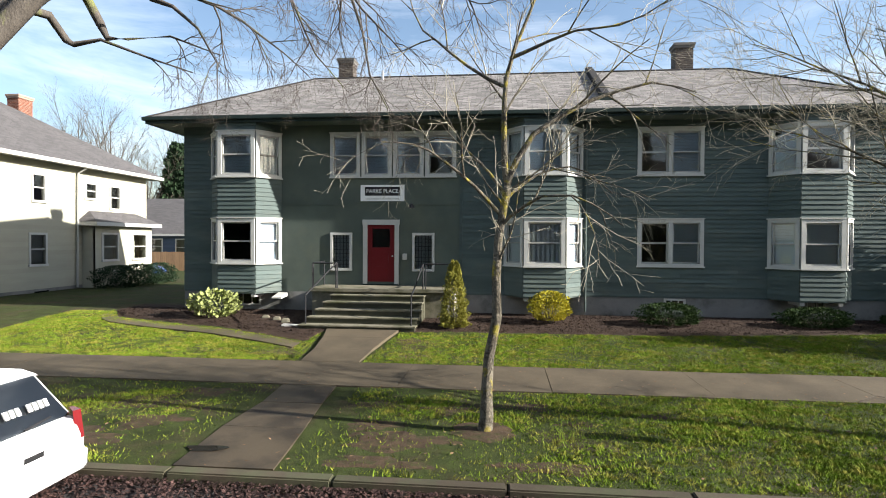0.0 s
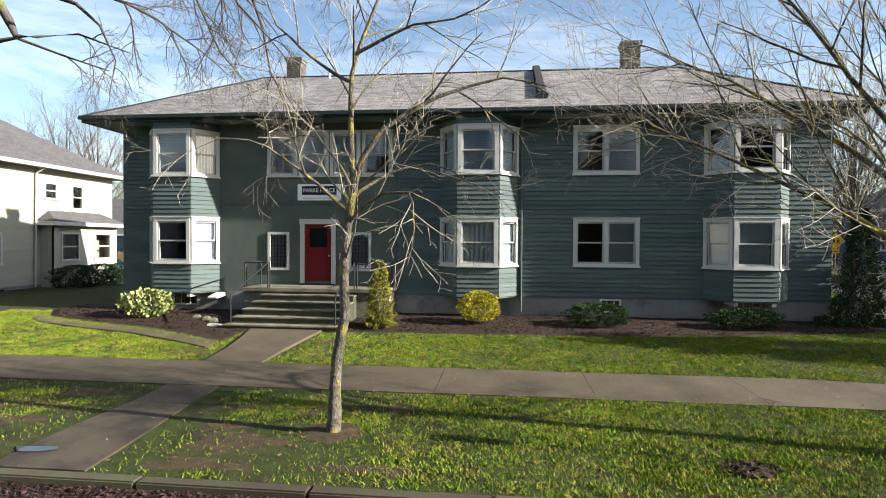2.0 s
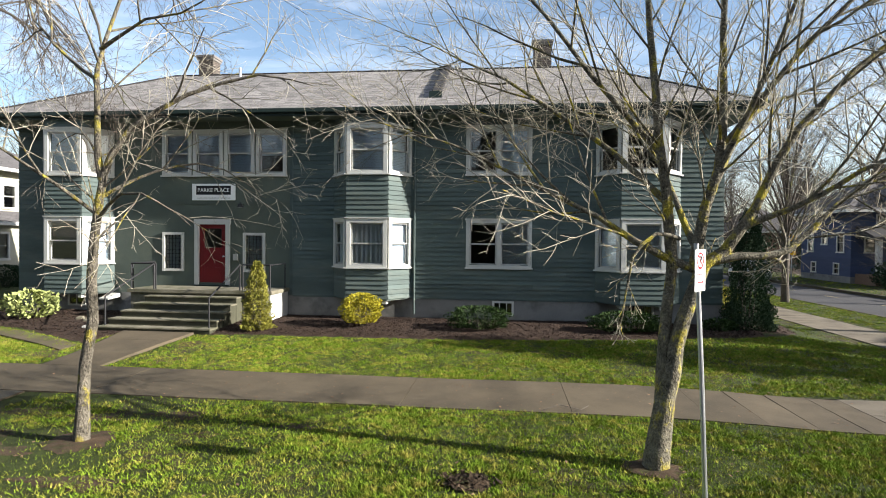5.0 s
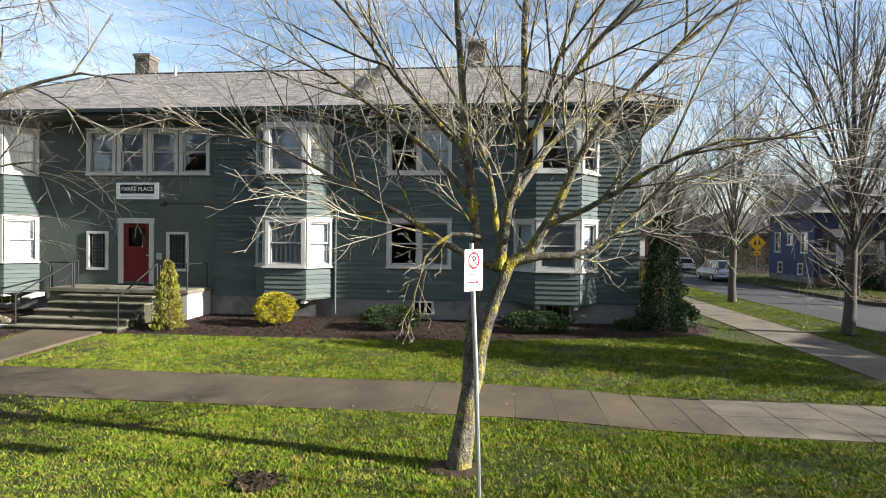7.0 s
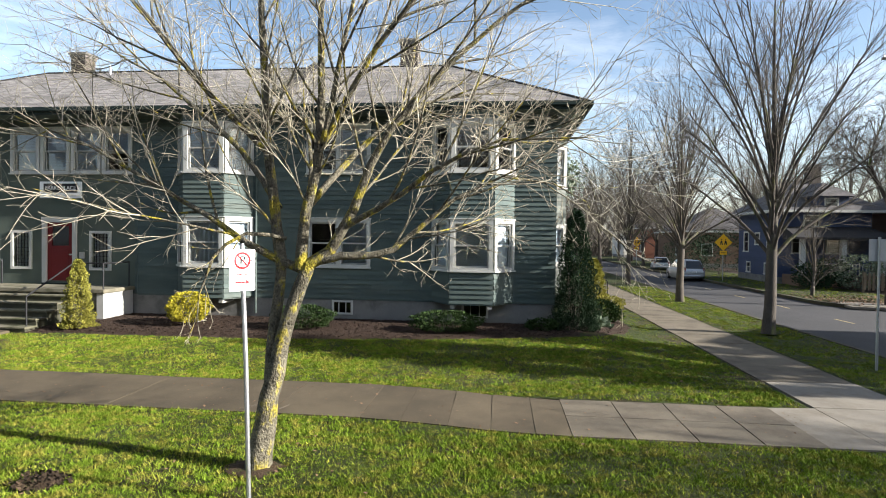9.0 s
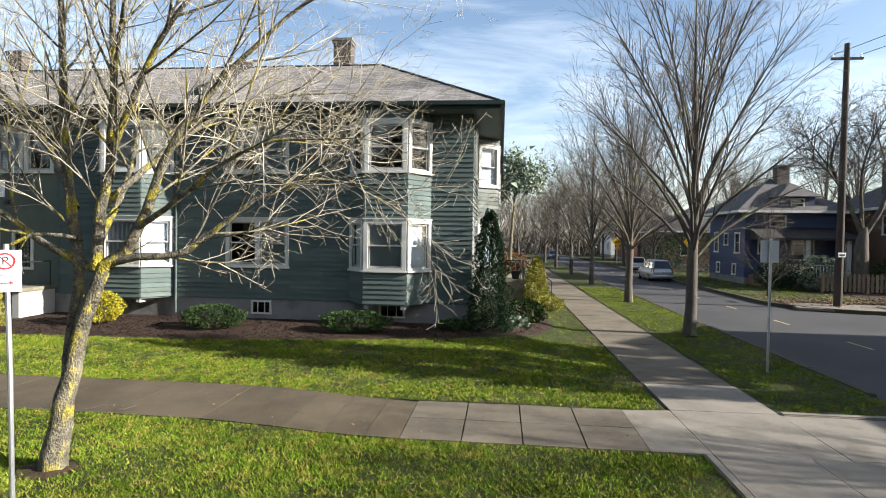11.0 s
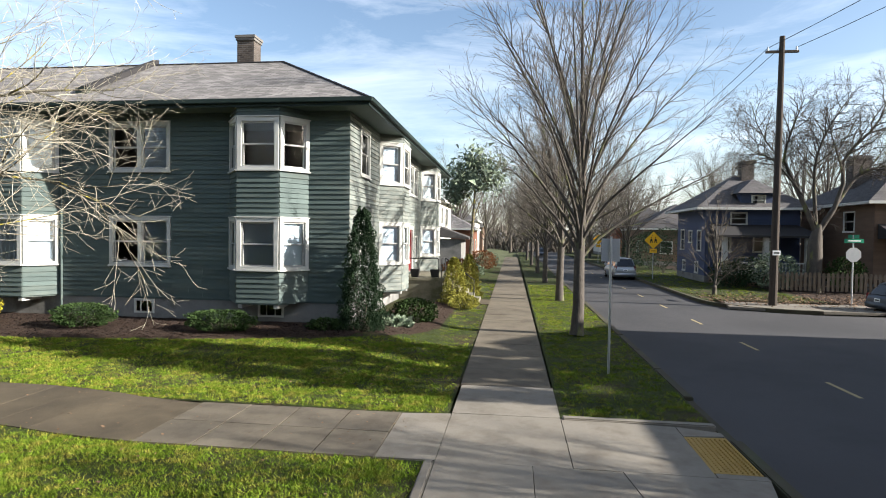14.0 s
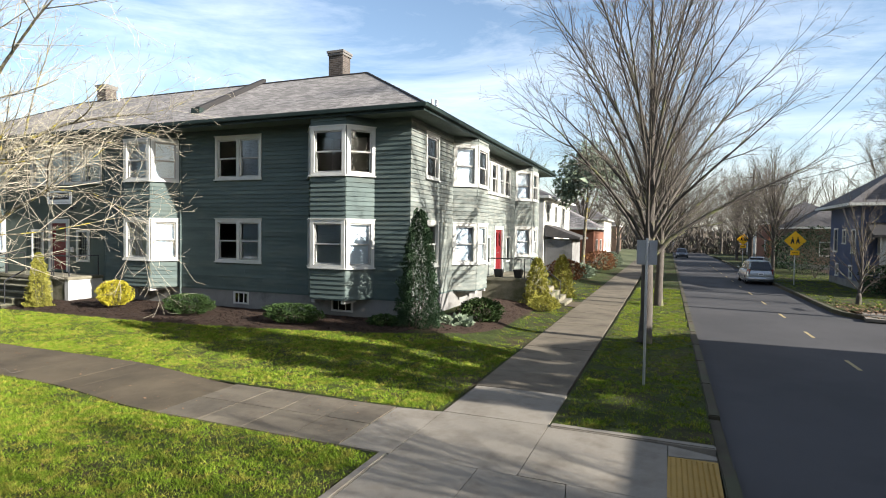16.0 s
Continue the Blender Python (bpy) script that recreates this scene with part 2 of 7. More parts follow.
class Shape:
    """Collects vertices and faces in world metres; becomes one mesh."""

    def __init__(self):
        self.v, self.f, self.uv = [], [], []

    def face(self, pts, uv=None):
        k = len(self.v)
        self.v += [tuple(p) for p in pts]
        self.f.append(tuple(range(k, k + len(pts))))
        self.uv.append(uv)
        return self

    def hexa(self, p):
        """Eight corners: four below, four above, each counter-clockwise from above."""
        k = len(self.v)
        self.v += [tuple(q) for q in p]
        for q in ((3, 2, 1, 0), (4, 5, 6, 7), (0, 1, 5, 4), (1, 2, 6, 5), (2, 3, 7, 6), (3, 0, 4, 7)):
            self.f.append(tuple(k + i for i in q))
            self.uv.append(None)
        return self

    def box(self, a, b):
        (x0, y0, z0), (x1, y1, z1) = a, b
        return self.hexa([(x0, y0, z0), (x1, y0, z0), (x1, y1, z0), (x0, y1, z0), (x0, y0, z1), (x1, y0, z1), (x1, y1, z1), (x0, y1, z1)])

    def tube(self, pts, radii, n=8, caps=True):
        """A round bar along a line of points."""
        pts = [Vector(p) for p in pts]
        k = len(self.v)
        side = None
        for i, p in enumerate(pts):
            d = (pts[min(i + 1, len(pts) - 1)] - pts[max(i - 1, 0)]).normalized()
            if side is None:
                side = d.cross(Vector((0.31, 0.22, 0.92)))
                if side.length < 0.1:
                    side = d.cross(Vector((1, 0, 0)))
            side = (side - d * side.dot(d)).normalized()
            up = d.cross(side)
            r = radii[i] if hasattr(radii, "__len__") else radii
            for j in range(n):
                a = 2 * math.pi * j / n
                self.v.append(tuple(p + (side * math.cos(a) + up * math.sin(a)) * r))
        for i in range(len(pts) - 1):
            for j in range(n):
                a, b = k + i * n + j, k + i * n + (j + 1) % n
                self.f.append((a, b, b + n, a + n))
                self.uv.append(None)
        if caps:
            self.f.append(tuple(k + j for j in range(n))[::-1])
            self.f.append(tuple(k + (len(pts) - 1) * n + j for j in range(n)))
            self.uv += [None, None]
        return self

    def mapped(self, m):
        self.v = [tuple(m @ Vector(p)) for p in self.v]
        return self


def root_of(ob):
    while ob.parent:
        ob = ob.parent
    return ob


def thing(name, at, label, category, group="", kind=""):
    ob = new(name)
    ob.empty_display_size = 0.2
    ob.location = at
    ORG[ob.name] = Vector(at)
    return tagged(ob, label, category, group, kind)


def part(name, shape, mat, parent=None, label="", bevel=0.0, smooth=False):
    """One mesh object, a child of a thing or of a part; the shape is in world metres."""
    o = ORG[root_of(parent).name] if parent else Vector((0, 0, 0))
    me = bpy.data.meshes.new(name)
    vs = np.array(shape.v, dtype=float).reshape(-1, 3) - np.array(o)
    me.from_pydata(vs.tolist(), [], shape.f)
    if any(u is not None for u in shape.uv):
        lay = me.uv_layers.new(name="UVMap")
        i = 0
        for f, u in zip(shape.f, shape.uv):
            for j in range(len(f)):
                lay.data[i].uv = u[j] if u else (0, 0)
                i += 1
    if bevel:
        bm = bmesh.new()
        bm.from_mesh(me)
        bmesh.ops.remove_doubles(bm, verts=bm.verts, dist=1e-5)
        bmesh.ops.bevel(bm, geom=[e for e in bm.edges if e.is_manifold and e.calc_face_angle(0) > 0.6], offset=bevel, segments=2, affect='EDGES')
        bm.to_mesh(me)
        bm.free()
    me.materials.append(mat)
    if smooth:
        me.shade_smooth()
    ob = new(name, me)
    if parent:
        ob.parent = parent
    if label:
        ob["label"] = label
    return ob


def structure(name, shape, mat, label, category, smooth=False, bevel=0.0, kind="structure"):
    ob = part(name, shape, mat, None, "", bevel, smooth)
    ORG[ob.name] = Vector((0, 0, 0))
    return tagged(ob, label, category, "", kind)


def arrays_part(name, verts, tris, mat, parent=None, label=""):
    """A large mesh straight from arrays."""
    o = ORG[root_of(parent).name] if parent else Vector((0, 0, 0))
    me = bpy.data.meshes.new(name)
    n, k = len(verts), tris.shape[1]
    me.vertices.add(n)
    me.vertices.foreach_set("co", (verts - np.array(o)).astype(np.float32).ravel())
    me.loops.add(tris.size)
    me.loops.foreach_set("vertex_index", tris.astype(np.int32).ravel())
    me.polygons.add(len(tris))
    me.polygons.foreach_set("loop_start", np.arange(0, tris.size, k, dtype=np.int32))
    me.update(calc_edges=True)
    me.materials.append(mat)
    ob = new(name, me)
    if parent:
        ob.parent = parent
    if label:
        ob["label"] = label
    return ob


class Face:
    """A wall's own axes: u along it, d out of it, z up."""

    def __init__(self, origin, u, n):
        self.o, self.u, self.n = Vector(origin), Vector(u).normalized(), Vector(n).normalized()

    def __call__(self, u, d, z):
        p = self.o + self.u * u + self.n * d
        return (p.x, p.y, z)

    def box(self, s, u0, u1, d0, d1, z0, z1):
        return s.hexa([self(u0, d1, z0), self(u1, d1, z0), self(u1, d0, z0), self(u0, d0, z0),
                       self(u0, d1, z1), self(u1, d1, z1), self(u1, d0, z1), self(u0, d0, z1)])


# ---------------------------------------------------------------- ground, roads, pavements
def smooth(a, b, x):
    t = np.clip((x - a) / (b - a), 0, 1)
    return t * t * (3 - 2 * t)


def lawn_height(x, y):
    """The corner plot rises gently from the pavement to the house."""
    return 0.34 * smooth(12.7, 18.6, y) * (1 - smooth(13.2, 16.4, x))


structure("ground", Shape().face([(-2500, -2500, -0.45), (2500, -2500, -0.45), (2500, 2500, -0.45), (-2500, 2500, -0.45)]), M_EARTH,
          "wide dull green and brown level town ground", "ground")

KX0, KX1 = 21.3, 27.4          # kerbs of the side street
KY = 6.45                      # far kerb of the front street
s = Shape()
s.box((-120, -7.0, -0.4), (160, KY, -0.16)).box((KX0, KY, -0.4), (KX1, 400, -0.158))
s.box((18.0, KY, -0.4), (KX0, 9.2, -0.161)).box((KX1, 22.0, -0.4), (120, 29.4, -0.161)).box((KX1, 29.4, -0.4), (31, 33, -0.162)).box((KX1, KY, -0.4), (30, 22.0, -0.162))
structure("road", s, M_ASPH, "dark grey worn asphalt street and its crossing", "road")


def lawn_sheet(name, x0, x1, y0, y1, step, label, mat=M_LAWN):
    nx, ny = max(2, int((x1 - x0) / step)), max(2, int((y1 - y0) / step))
    X, Y = np.meshgrid(np.linspace(x0, x1, nx), np.linspace(y0, y1, ny))
    Z = lawn_height(X, Y) + 0.012 * np.sin(X * 1.7 + np.cos(Y * 1.1)) * np.sin(Y * 2.3 + 0.6 * np.sin(X))
    v = np.stack([X, Y, Z], -1).reshape(-1, 3)
    i = np.arange(nx * ny).reshape(ny, nx)
    f = np.stack([i[:-1, :-1], i[:-1, 1:], i[1:, 1:], i[1:, :-1]], -1).reshape(-1, 4)
    ob = arrays_part(name, v, f, mat)
    ob.data.shade_smooth()
    return tagged(ob, label, "lawn", "", "structure")


lawn_sheet("lawn_verge", -60, 16.65, KY + 0.2, 10.75, 0.25, "mossy grass verge with worn brown earth patches")
lawn_sheet("lawn_front", -60, 16.6, 12.35, 60, 0.3, "sunlit mossy green front lawn sloping up to the house")
lawn_sheet("lawn_strip", 18.55, KX0 - 0.2, 12.5, 120, 0.4, "narrow green grass strip between pavement and kerb")
lawn_sheet("lawn_opposite", KX1 + 0.2, 34, 33.5, 120, 0.6, "patchy grass strip across the side street", M_LAWN)
lawn_sheet("yard_opposite", 34, 140, 29.5, 120, 2.0, "brown leafy yard behind a wooden fence", M_MULCH)
lawn_sheet("yard_southeast", 30, 140, KY + 0.2, 21.9, 2.0, "plain grass yard across the side street", M_EARTH)
lawn_sheet("yard_back", -140, -60, KY + 0.2, 200, 4.0, "plain grass beyond the houses", M_EARTH)
lawn_sheet("block_north", -60, 16.6, 60, 200, 4.0, "plain grass plots up the street", M_EARTH)

# kerbs, in stones of about two metres
kerb = thing("kerb", (0, KY, -0.16), "weathered grey concrete kerb with moss in its joints", "kerb", "", "structure")
x = -44.0
while x < 18.4:
    w = 2.1
    part("kerb_stone", Shape().box((x + 0.008, KY + 0.01, -0.3), (min(x + w, 18.4) - 0.008, KY + 0.21 + random.uniform(-0.006, 0.006), 0.02 + random.uniform(-0.008, 0.008))), M_KERB, kerb, "", 0.02)
    x += w
for i in range(9):             # the rounded corner
    a0, a1 = radians(-90 + i * 10), radians(-80 + i * 10)
    c = Vector((18.4, 9.35, 0))
    q = [c + Vector((math.cos(a) * r, math.sin(a) * r, 0)) for r in (2.69, 2.9) for a in (a0, a1)]
    dz = -0.05 if 3 <= i <= 6 else 0.0
    part("kerb_stone", Shape().hexa([(p.x, p.y, z) for z in (-0.3, 0.02 + dz) for p in (q[0], q[2], q[3], q[1])]), M_KERB, kerb)
kerb2 = thing("kerb", (KX0, 20, -0.16), "pale grey concrete kerb along the side street", "kerb", "", "structure")
y = 9.4
while y < 90:
    dz = -0.07 if 10.2 < y < 11.9 else 0
    part("kerb_stone", Shape().box((KX0 - 0.2, y + 0.008, -0.3), (KX0, min(y + 2.4, y + 2.4) - 0.008, 0.02 + dz)), M_KERB, kerb2, "", 0.02)
    y += 2.4
kerb3 = thing("kerb", (KX1, 50, -0.16), "grey concrete kerb on the far side of the side street", "kerb", "", "structure")
y = 33.6
while y < 90:
    part("kerb_stone", Shape().box((KX1, y + 0.008, -0.3), (KX1 + 0.2, y + 2.992, 0.02)), M_KERB, kerb3)
    y += 3.0
for i in range(6):
    a0, a1 = radians(180 + i * 15), radians(195 + i * 15)
    c = Vector((KX1 + 4.1, 33.6, 0))
    q = [c + Vector((math.cos(a) * r, math.sin(a) * r, 0)) for r in (3.9, 4.1) for a in (a0, a1)]
    part("kerb_stone", Shape().hexa([(p.x, p.y, z) for z in (-0.3, 0.02) for p in (q[0], q[2], q[3], q[1])]), M_KERB, kerb3)


def slabs(parent, edges, mat, top=0.0, gap=0.012, thick=0.12, wob=0.006):
    """Paving slabs given as corner lists (left-near, right-near, right-far, left-far)."""
    for q in edges:
        c = sum((Vector((*p, 0)) for p in q), Vector()) / 4
        ps = [Vector((*p, 0)) + (c - Vector((*p, 0))).normalized() * gap for p in q]
        zt = [top + random.uniform(-wob, wob) for _ in q]
        part("slab", Shape().hexa([(p.x, p.y, top - thick) for p in ps] + [(p.x, p.y, z) for p, z in zip(ps, zt)]), mat, parent)


pave = thing("pavement", (0, 11.5, 0), "old brown-grey concrete pavement stained by damp", "pavement", "", "structure")


def near_edge(x):
    """The old pavement swings aside towards the corner."""
    return 10.72 - 0.46 * float(smooth(8.0, 12.0, np.array(x)))


def far_edge(x):
    return 12.78 - 0.6 * float(smooth(8.5, 12.2, np.array(x)))


xs = [-44 + 3.0 * i for i in range(18)] + [8.6, 9.3, 10.1, 10.8, 11.5, 12.05]
xs = sorted(xs)
slabs(pave, [((a, near_edge(a)), (b, near_edge(b)), (b, far_edge(b)), (a, far_edge(a))) for a, b in zip(xs, xs[1:])], M_WALK, 0.025, 0.006)
sq = [12.05, 13.0, 13.93, 14.87, 15.78]
slabs(pave, [((a, y0), (b, y0), (b, y1), (a, y1)) for a, b in zip(sq, sq[1:]) for y0, y1 in ((10.24, 11.26), (11.26, 12.25))], M_SQUARES, 0.03, 0.016)
corner = thing("pavement_corner", (18, 11, 0), "pale newer concrete corner pavement with scored joints", "pavement", "", "structure")
slabs(corner, [((15.78, 10.27), (16.65, 10.27), (16.65, 12.4), (15.78, 12.28)),
               ((16.65, 10.3), (18.55, 10.3), (18.55, 12.43), (16.65, 12.4)),
               ((16.65, 12.4), (18.55, 12.43), (18.55, 14.4), (16.65, 14.3)),
               ((18.55, 10.3), (20.42, 10.3), (20.42, 12.3), (18.55, 12.43)),
               ((20.42, 10.3), (21.09, 10.3), (21.09, 10.45), (20.42, 10.45)),
               ((20.42, 11.85), (21.09, 11.95), (21.09, 12.1), (20.42, 12.3)),
               ((18.0, 8.6), (19.5, 8.2), (19.2, 10.3), (18.0, 10.3)), ((19.5, 8.2), (20.9, 9.6), (21.08, 10.3), (19.2, 10.3)),
               ((16.65, 6.7), (18.0, 6.7), (18.0, 10.3), (16.65, 10.3)), ((18.0, 6.7), (19.4, 7.0), (19.5, 8.2), (18.0, 8.6)),
               ((19.4, 7.0), (20.7, 8.3), (20.9, 9.6), (19.5, 8.2))], M_WALKNEW, 0.02, 0.01)
part("kerb_strip", Shape().box((18.58, 12.36, -0.1), (21.1, 12.52, 0.05)), M_WALKNEW, corner, "raised concrete edging", 0.02)
part("edge_strip", Shape().box((16.5, 7.0, -0.1), (16.64, 10.25, 0.045)), M_WALKNEW, corner, "raised concrete edging", 0.02)
tact = thing("tactile_paving", (20.75, 11.15, 0.02), "yellow tactile warning mat with raised domes on the ramp", "tactile paving")
part("mat", Shape().hexa([(20.41, 10.45, -0.05), (21.07, 10.5, -0.05), (21.09, 11.93, -0.05), (20.42, 11.83, -0.05),
                          (20.41, 10.45, 0.022), (21.07, 10.5, 0.0), (21.09, 11.93, 0.0), (20.42, 11.83, 0.022)]), M_TACT, tact)
s = Shape()
for i in range(9):
    for j in range(20):
        px_, py_ = 20.46 + i * 0.07, 10.53 + j * 0.066
        s.tube([(px_, py_, 0.0), (px_, py_, 0.03)], [0.017, 0.012], 6)
tagged(part("dome_field", s, M_TACT, tact), kind="stuff")
side_pave = thing("pavement_side", (17.5, 30, 0), "grey-brown concrete pavement along the side street", "pavement", "", "structure")
ys = [14.35 + 1.55 * i for i in range(50)]
slabs(side_pave, [((16.62 - 0.004 * (a - 14), a), (18.52 - 0.004 * (a - 14), a), (18.52 - 0.004 * (b - 14), b), (16.62 - 0.004 * (b - 14), b)) for a, b in zip(ys, ys[1:])], M_SQUARES, 0.02)
walk_path = thing("front_walk", (-3.8, 12, 0), "damp old concrete path to the front steps", "path", "", "structure")
pts = [(-4.15, -2.8, 6.68), (-4.25, -2.95, 8.2), (-4.2, -3.1, 9.5), (-4.3, -3.2, 10.7)]
slabs(walk_path, [((a[0], a[2]), (a[1], a[2]), (b[1], b[2]), (b[0], b[2])) for a, b in zip(pts, pts[1:])], M_DAMP, 0.022)
pts = [(-4.7, -3.3, 12.75, 0.03), (-4.75, -3.25, 13.9, 0.10), (-4.9, -3.1, 15.1, 0.2), (-5.2, -2.9, 16.5, 0.29)]
for a, b in zip(pts, pts[1:]):
    part("slab", Shape().hexa([(a[0], a[2] + 0.008, -0.1), (a[1], a[2] + 0.008, -0.1), (b[1], b[2], -0.1), (b[0], b[2], -0.1),
                               (a[0], a[2] + 0.008, a[3]), (a[1], a[2] + 0.008, a[3]), (b[1], b[2], b[3]), (b[0], b[2], b[3])]), M_WALK, walk_path)
entry_walk = thing("entry_walk", (15, 29, 0), "concrete path to the side entrance steps", "path", "", "structure")
slabs(entry_walk, [((14.9, 28.6), (16.6, 28.4), (16.6, 30.4), (14.9, 30.4))], M_WALK, 0.03)
far_pave = thing("pavement_opposite", (32, 31, 0), "pale concrete pavement at the far street corner", "pavement", "", "structure")
slabs(far_pave, [((27.9 + 0.0, 30.6), (31, 29.6), (31, 32.6), (28.3, 32.9))] + [((31 + 3 * i, 29.6), (34 + 3 * i, 29.6), (34 + 3 * i, 32.6), (31 + 3 * i, 32.6)) for i in range(6)], M_WALKNEW, 0.0)
s = Shape()
for i in range(14):
    y0 = 15.4 + i * 5.05
    s.box((25.0, y0, -0.17), (25.1, y0 + 1.3, -0.153))
structure("lane_marking", s, M_YELLOW, "faded yellow centre dashes on the asphalt", "road marking")


# ---------------------------------------------------------------- apartment house
YF, XE, XW, YN = 19.4, 12.62, -11.5, 38.6      # front, east, west and north faces
house = thing("apartment_house", (0.5, 24, 0.2), "two-storey dark green clapboard apartment house with white window casings", "house")
FRONT = Face((0, YF, 0), (1, 0, 0), (0, -1, 0))
EAST = Face((XE, 0, 0), (0, 1, 0), (1, 0, 0))
BASE_TOP, WALL_TOP = 1.06, 7.0
BOARD = 0.152
board_count = [0]
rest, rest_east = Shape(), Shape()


def wall_sheet(name, F, u0, u1, z0, z1, holes, mat, thick=0.16, parent=None):
    """A wall with thickness and real openings (u0, u1, z0, z1)."""
    us = sorted({u0, u1, *[h[i] for h in holes for i in (0, 1)]})
    zs = sorted({z0, z1, *[h[i] for h in holes for i in (2, 3)]})
    s = Shape()
    for a, b in zip(us, us[1:]):
        for c, d in zip(zs, zs[1:]):
            if any(h[0] <= a and b <= h[1] and h[2] <= c and d <= h[3] for h in holes):
                continue
            s.face([F(a, 0, c), F(b, 0, c), F(b, 0, d), F(a, 0, d)])
            s.face([F(b, -thick, c), F(a, -thick, c), F(a, -thick, d), F(b, -thick, d)])
    for a, b, c, d in list(holes) + [(u0, u1, z0, z1)]:
        for p, q in (((a, c), (b, c)), ((b, c), (b, d)), ((b, d), (a, d)), ((a, d), (a, c))):
            s.face([F(p[0], 0, p[1]), F(q[0], 0, q[1]), F(q[0], -thick, q[1]), F(p[0], -thick, p[1])])
    return part(name, s, mat, parent or house)


def siding(F, u0, u1, z0, z1, holes, parent, board=BOARD, singly=True, pile=rest):
    """Lapped boards, cut round the openings."""
    z = z0
    while z < z1 - 0.02:
        zt = min(z + board, z1)
        cuts = sorted((h[0], min(h[1], u1)) for h in holes if h[2] < zt - 0.01 and h[3] > z + 0.01 and h[0] < u1 and h[1] > u0)
        runs, a = [], u0
        for c, d in cuts:
            if c > a + 0.02:
                runs.append((a, c))
            a = max(a, d)
        if u1 > a + 0.02:
            runs.append((a, u1))
        for a, b in runs:
            while b - a > 0.01:
                w = min(b - a, random.uniform(3.2, 5.2))
                if b - a - w < 0.5:
                    w = b - a
                t = 0.038 + random.uniform(-0.002, 0.003)
                one = singly and board_count[0] < 290
                s = Shape() if one else pile
                s.hexa([F(a + 0.001, t, z), F(a + w - 0.001, t, z), F(a + w - 0.001, 0.001, z), F(a + 0.001, 0.001, z),
                        F(a + 0.001, 0.006, zt + 0.01), F(a + w - 0.001, 0.006, zt + 0.01), F(a + w - 0.001, 0.001, zt + 0.01), F(a + 0.001, 0.001, zt + 0.01)])
                if one:
                    part("clapboard", s, M_SIDING, parent)
                    board_count[0] += 1
                a += w
        z += board


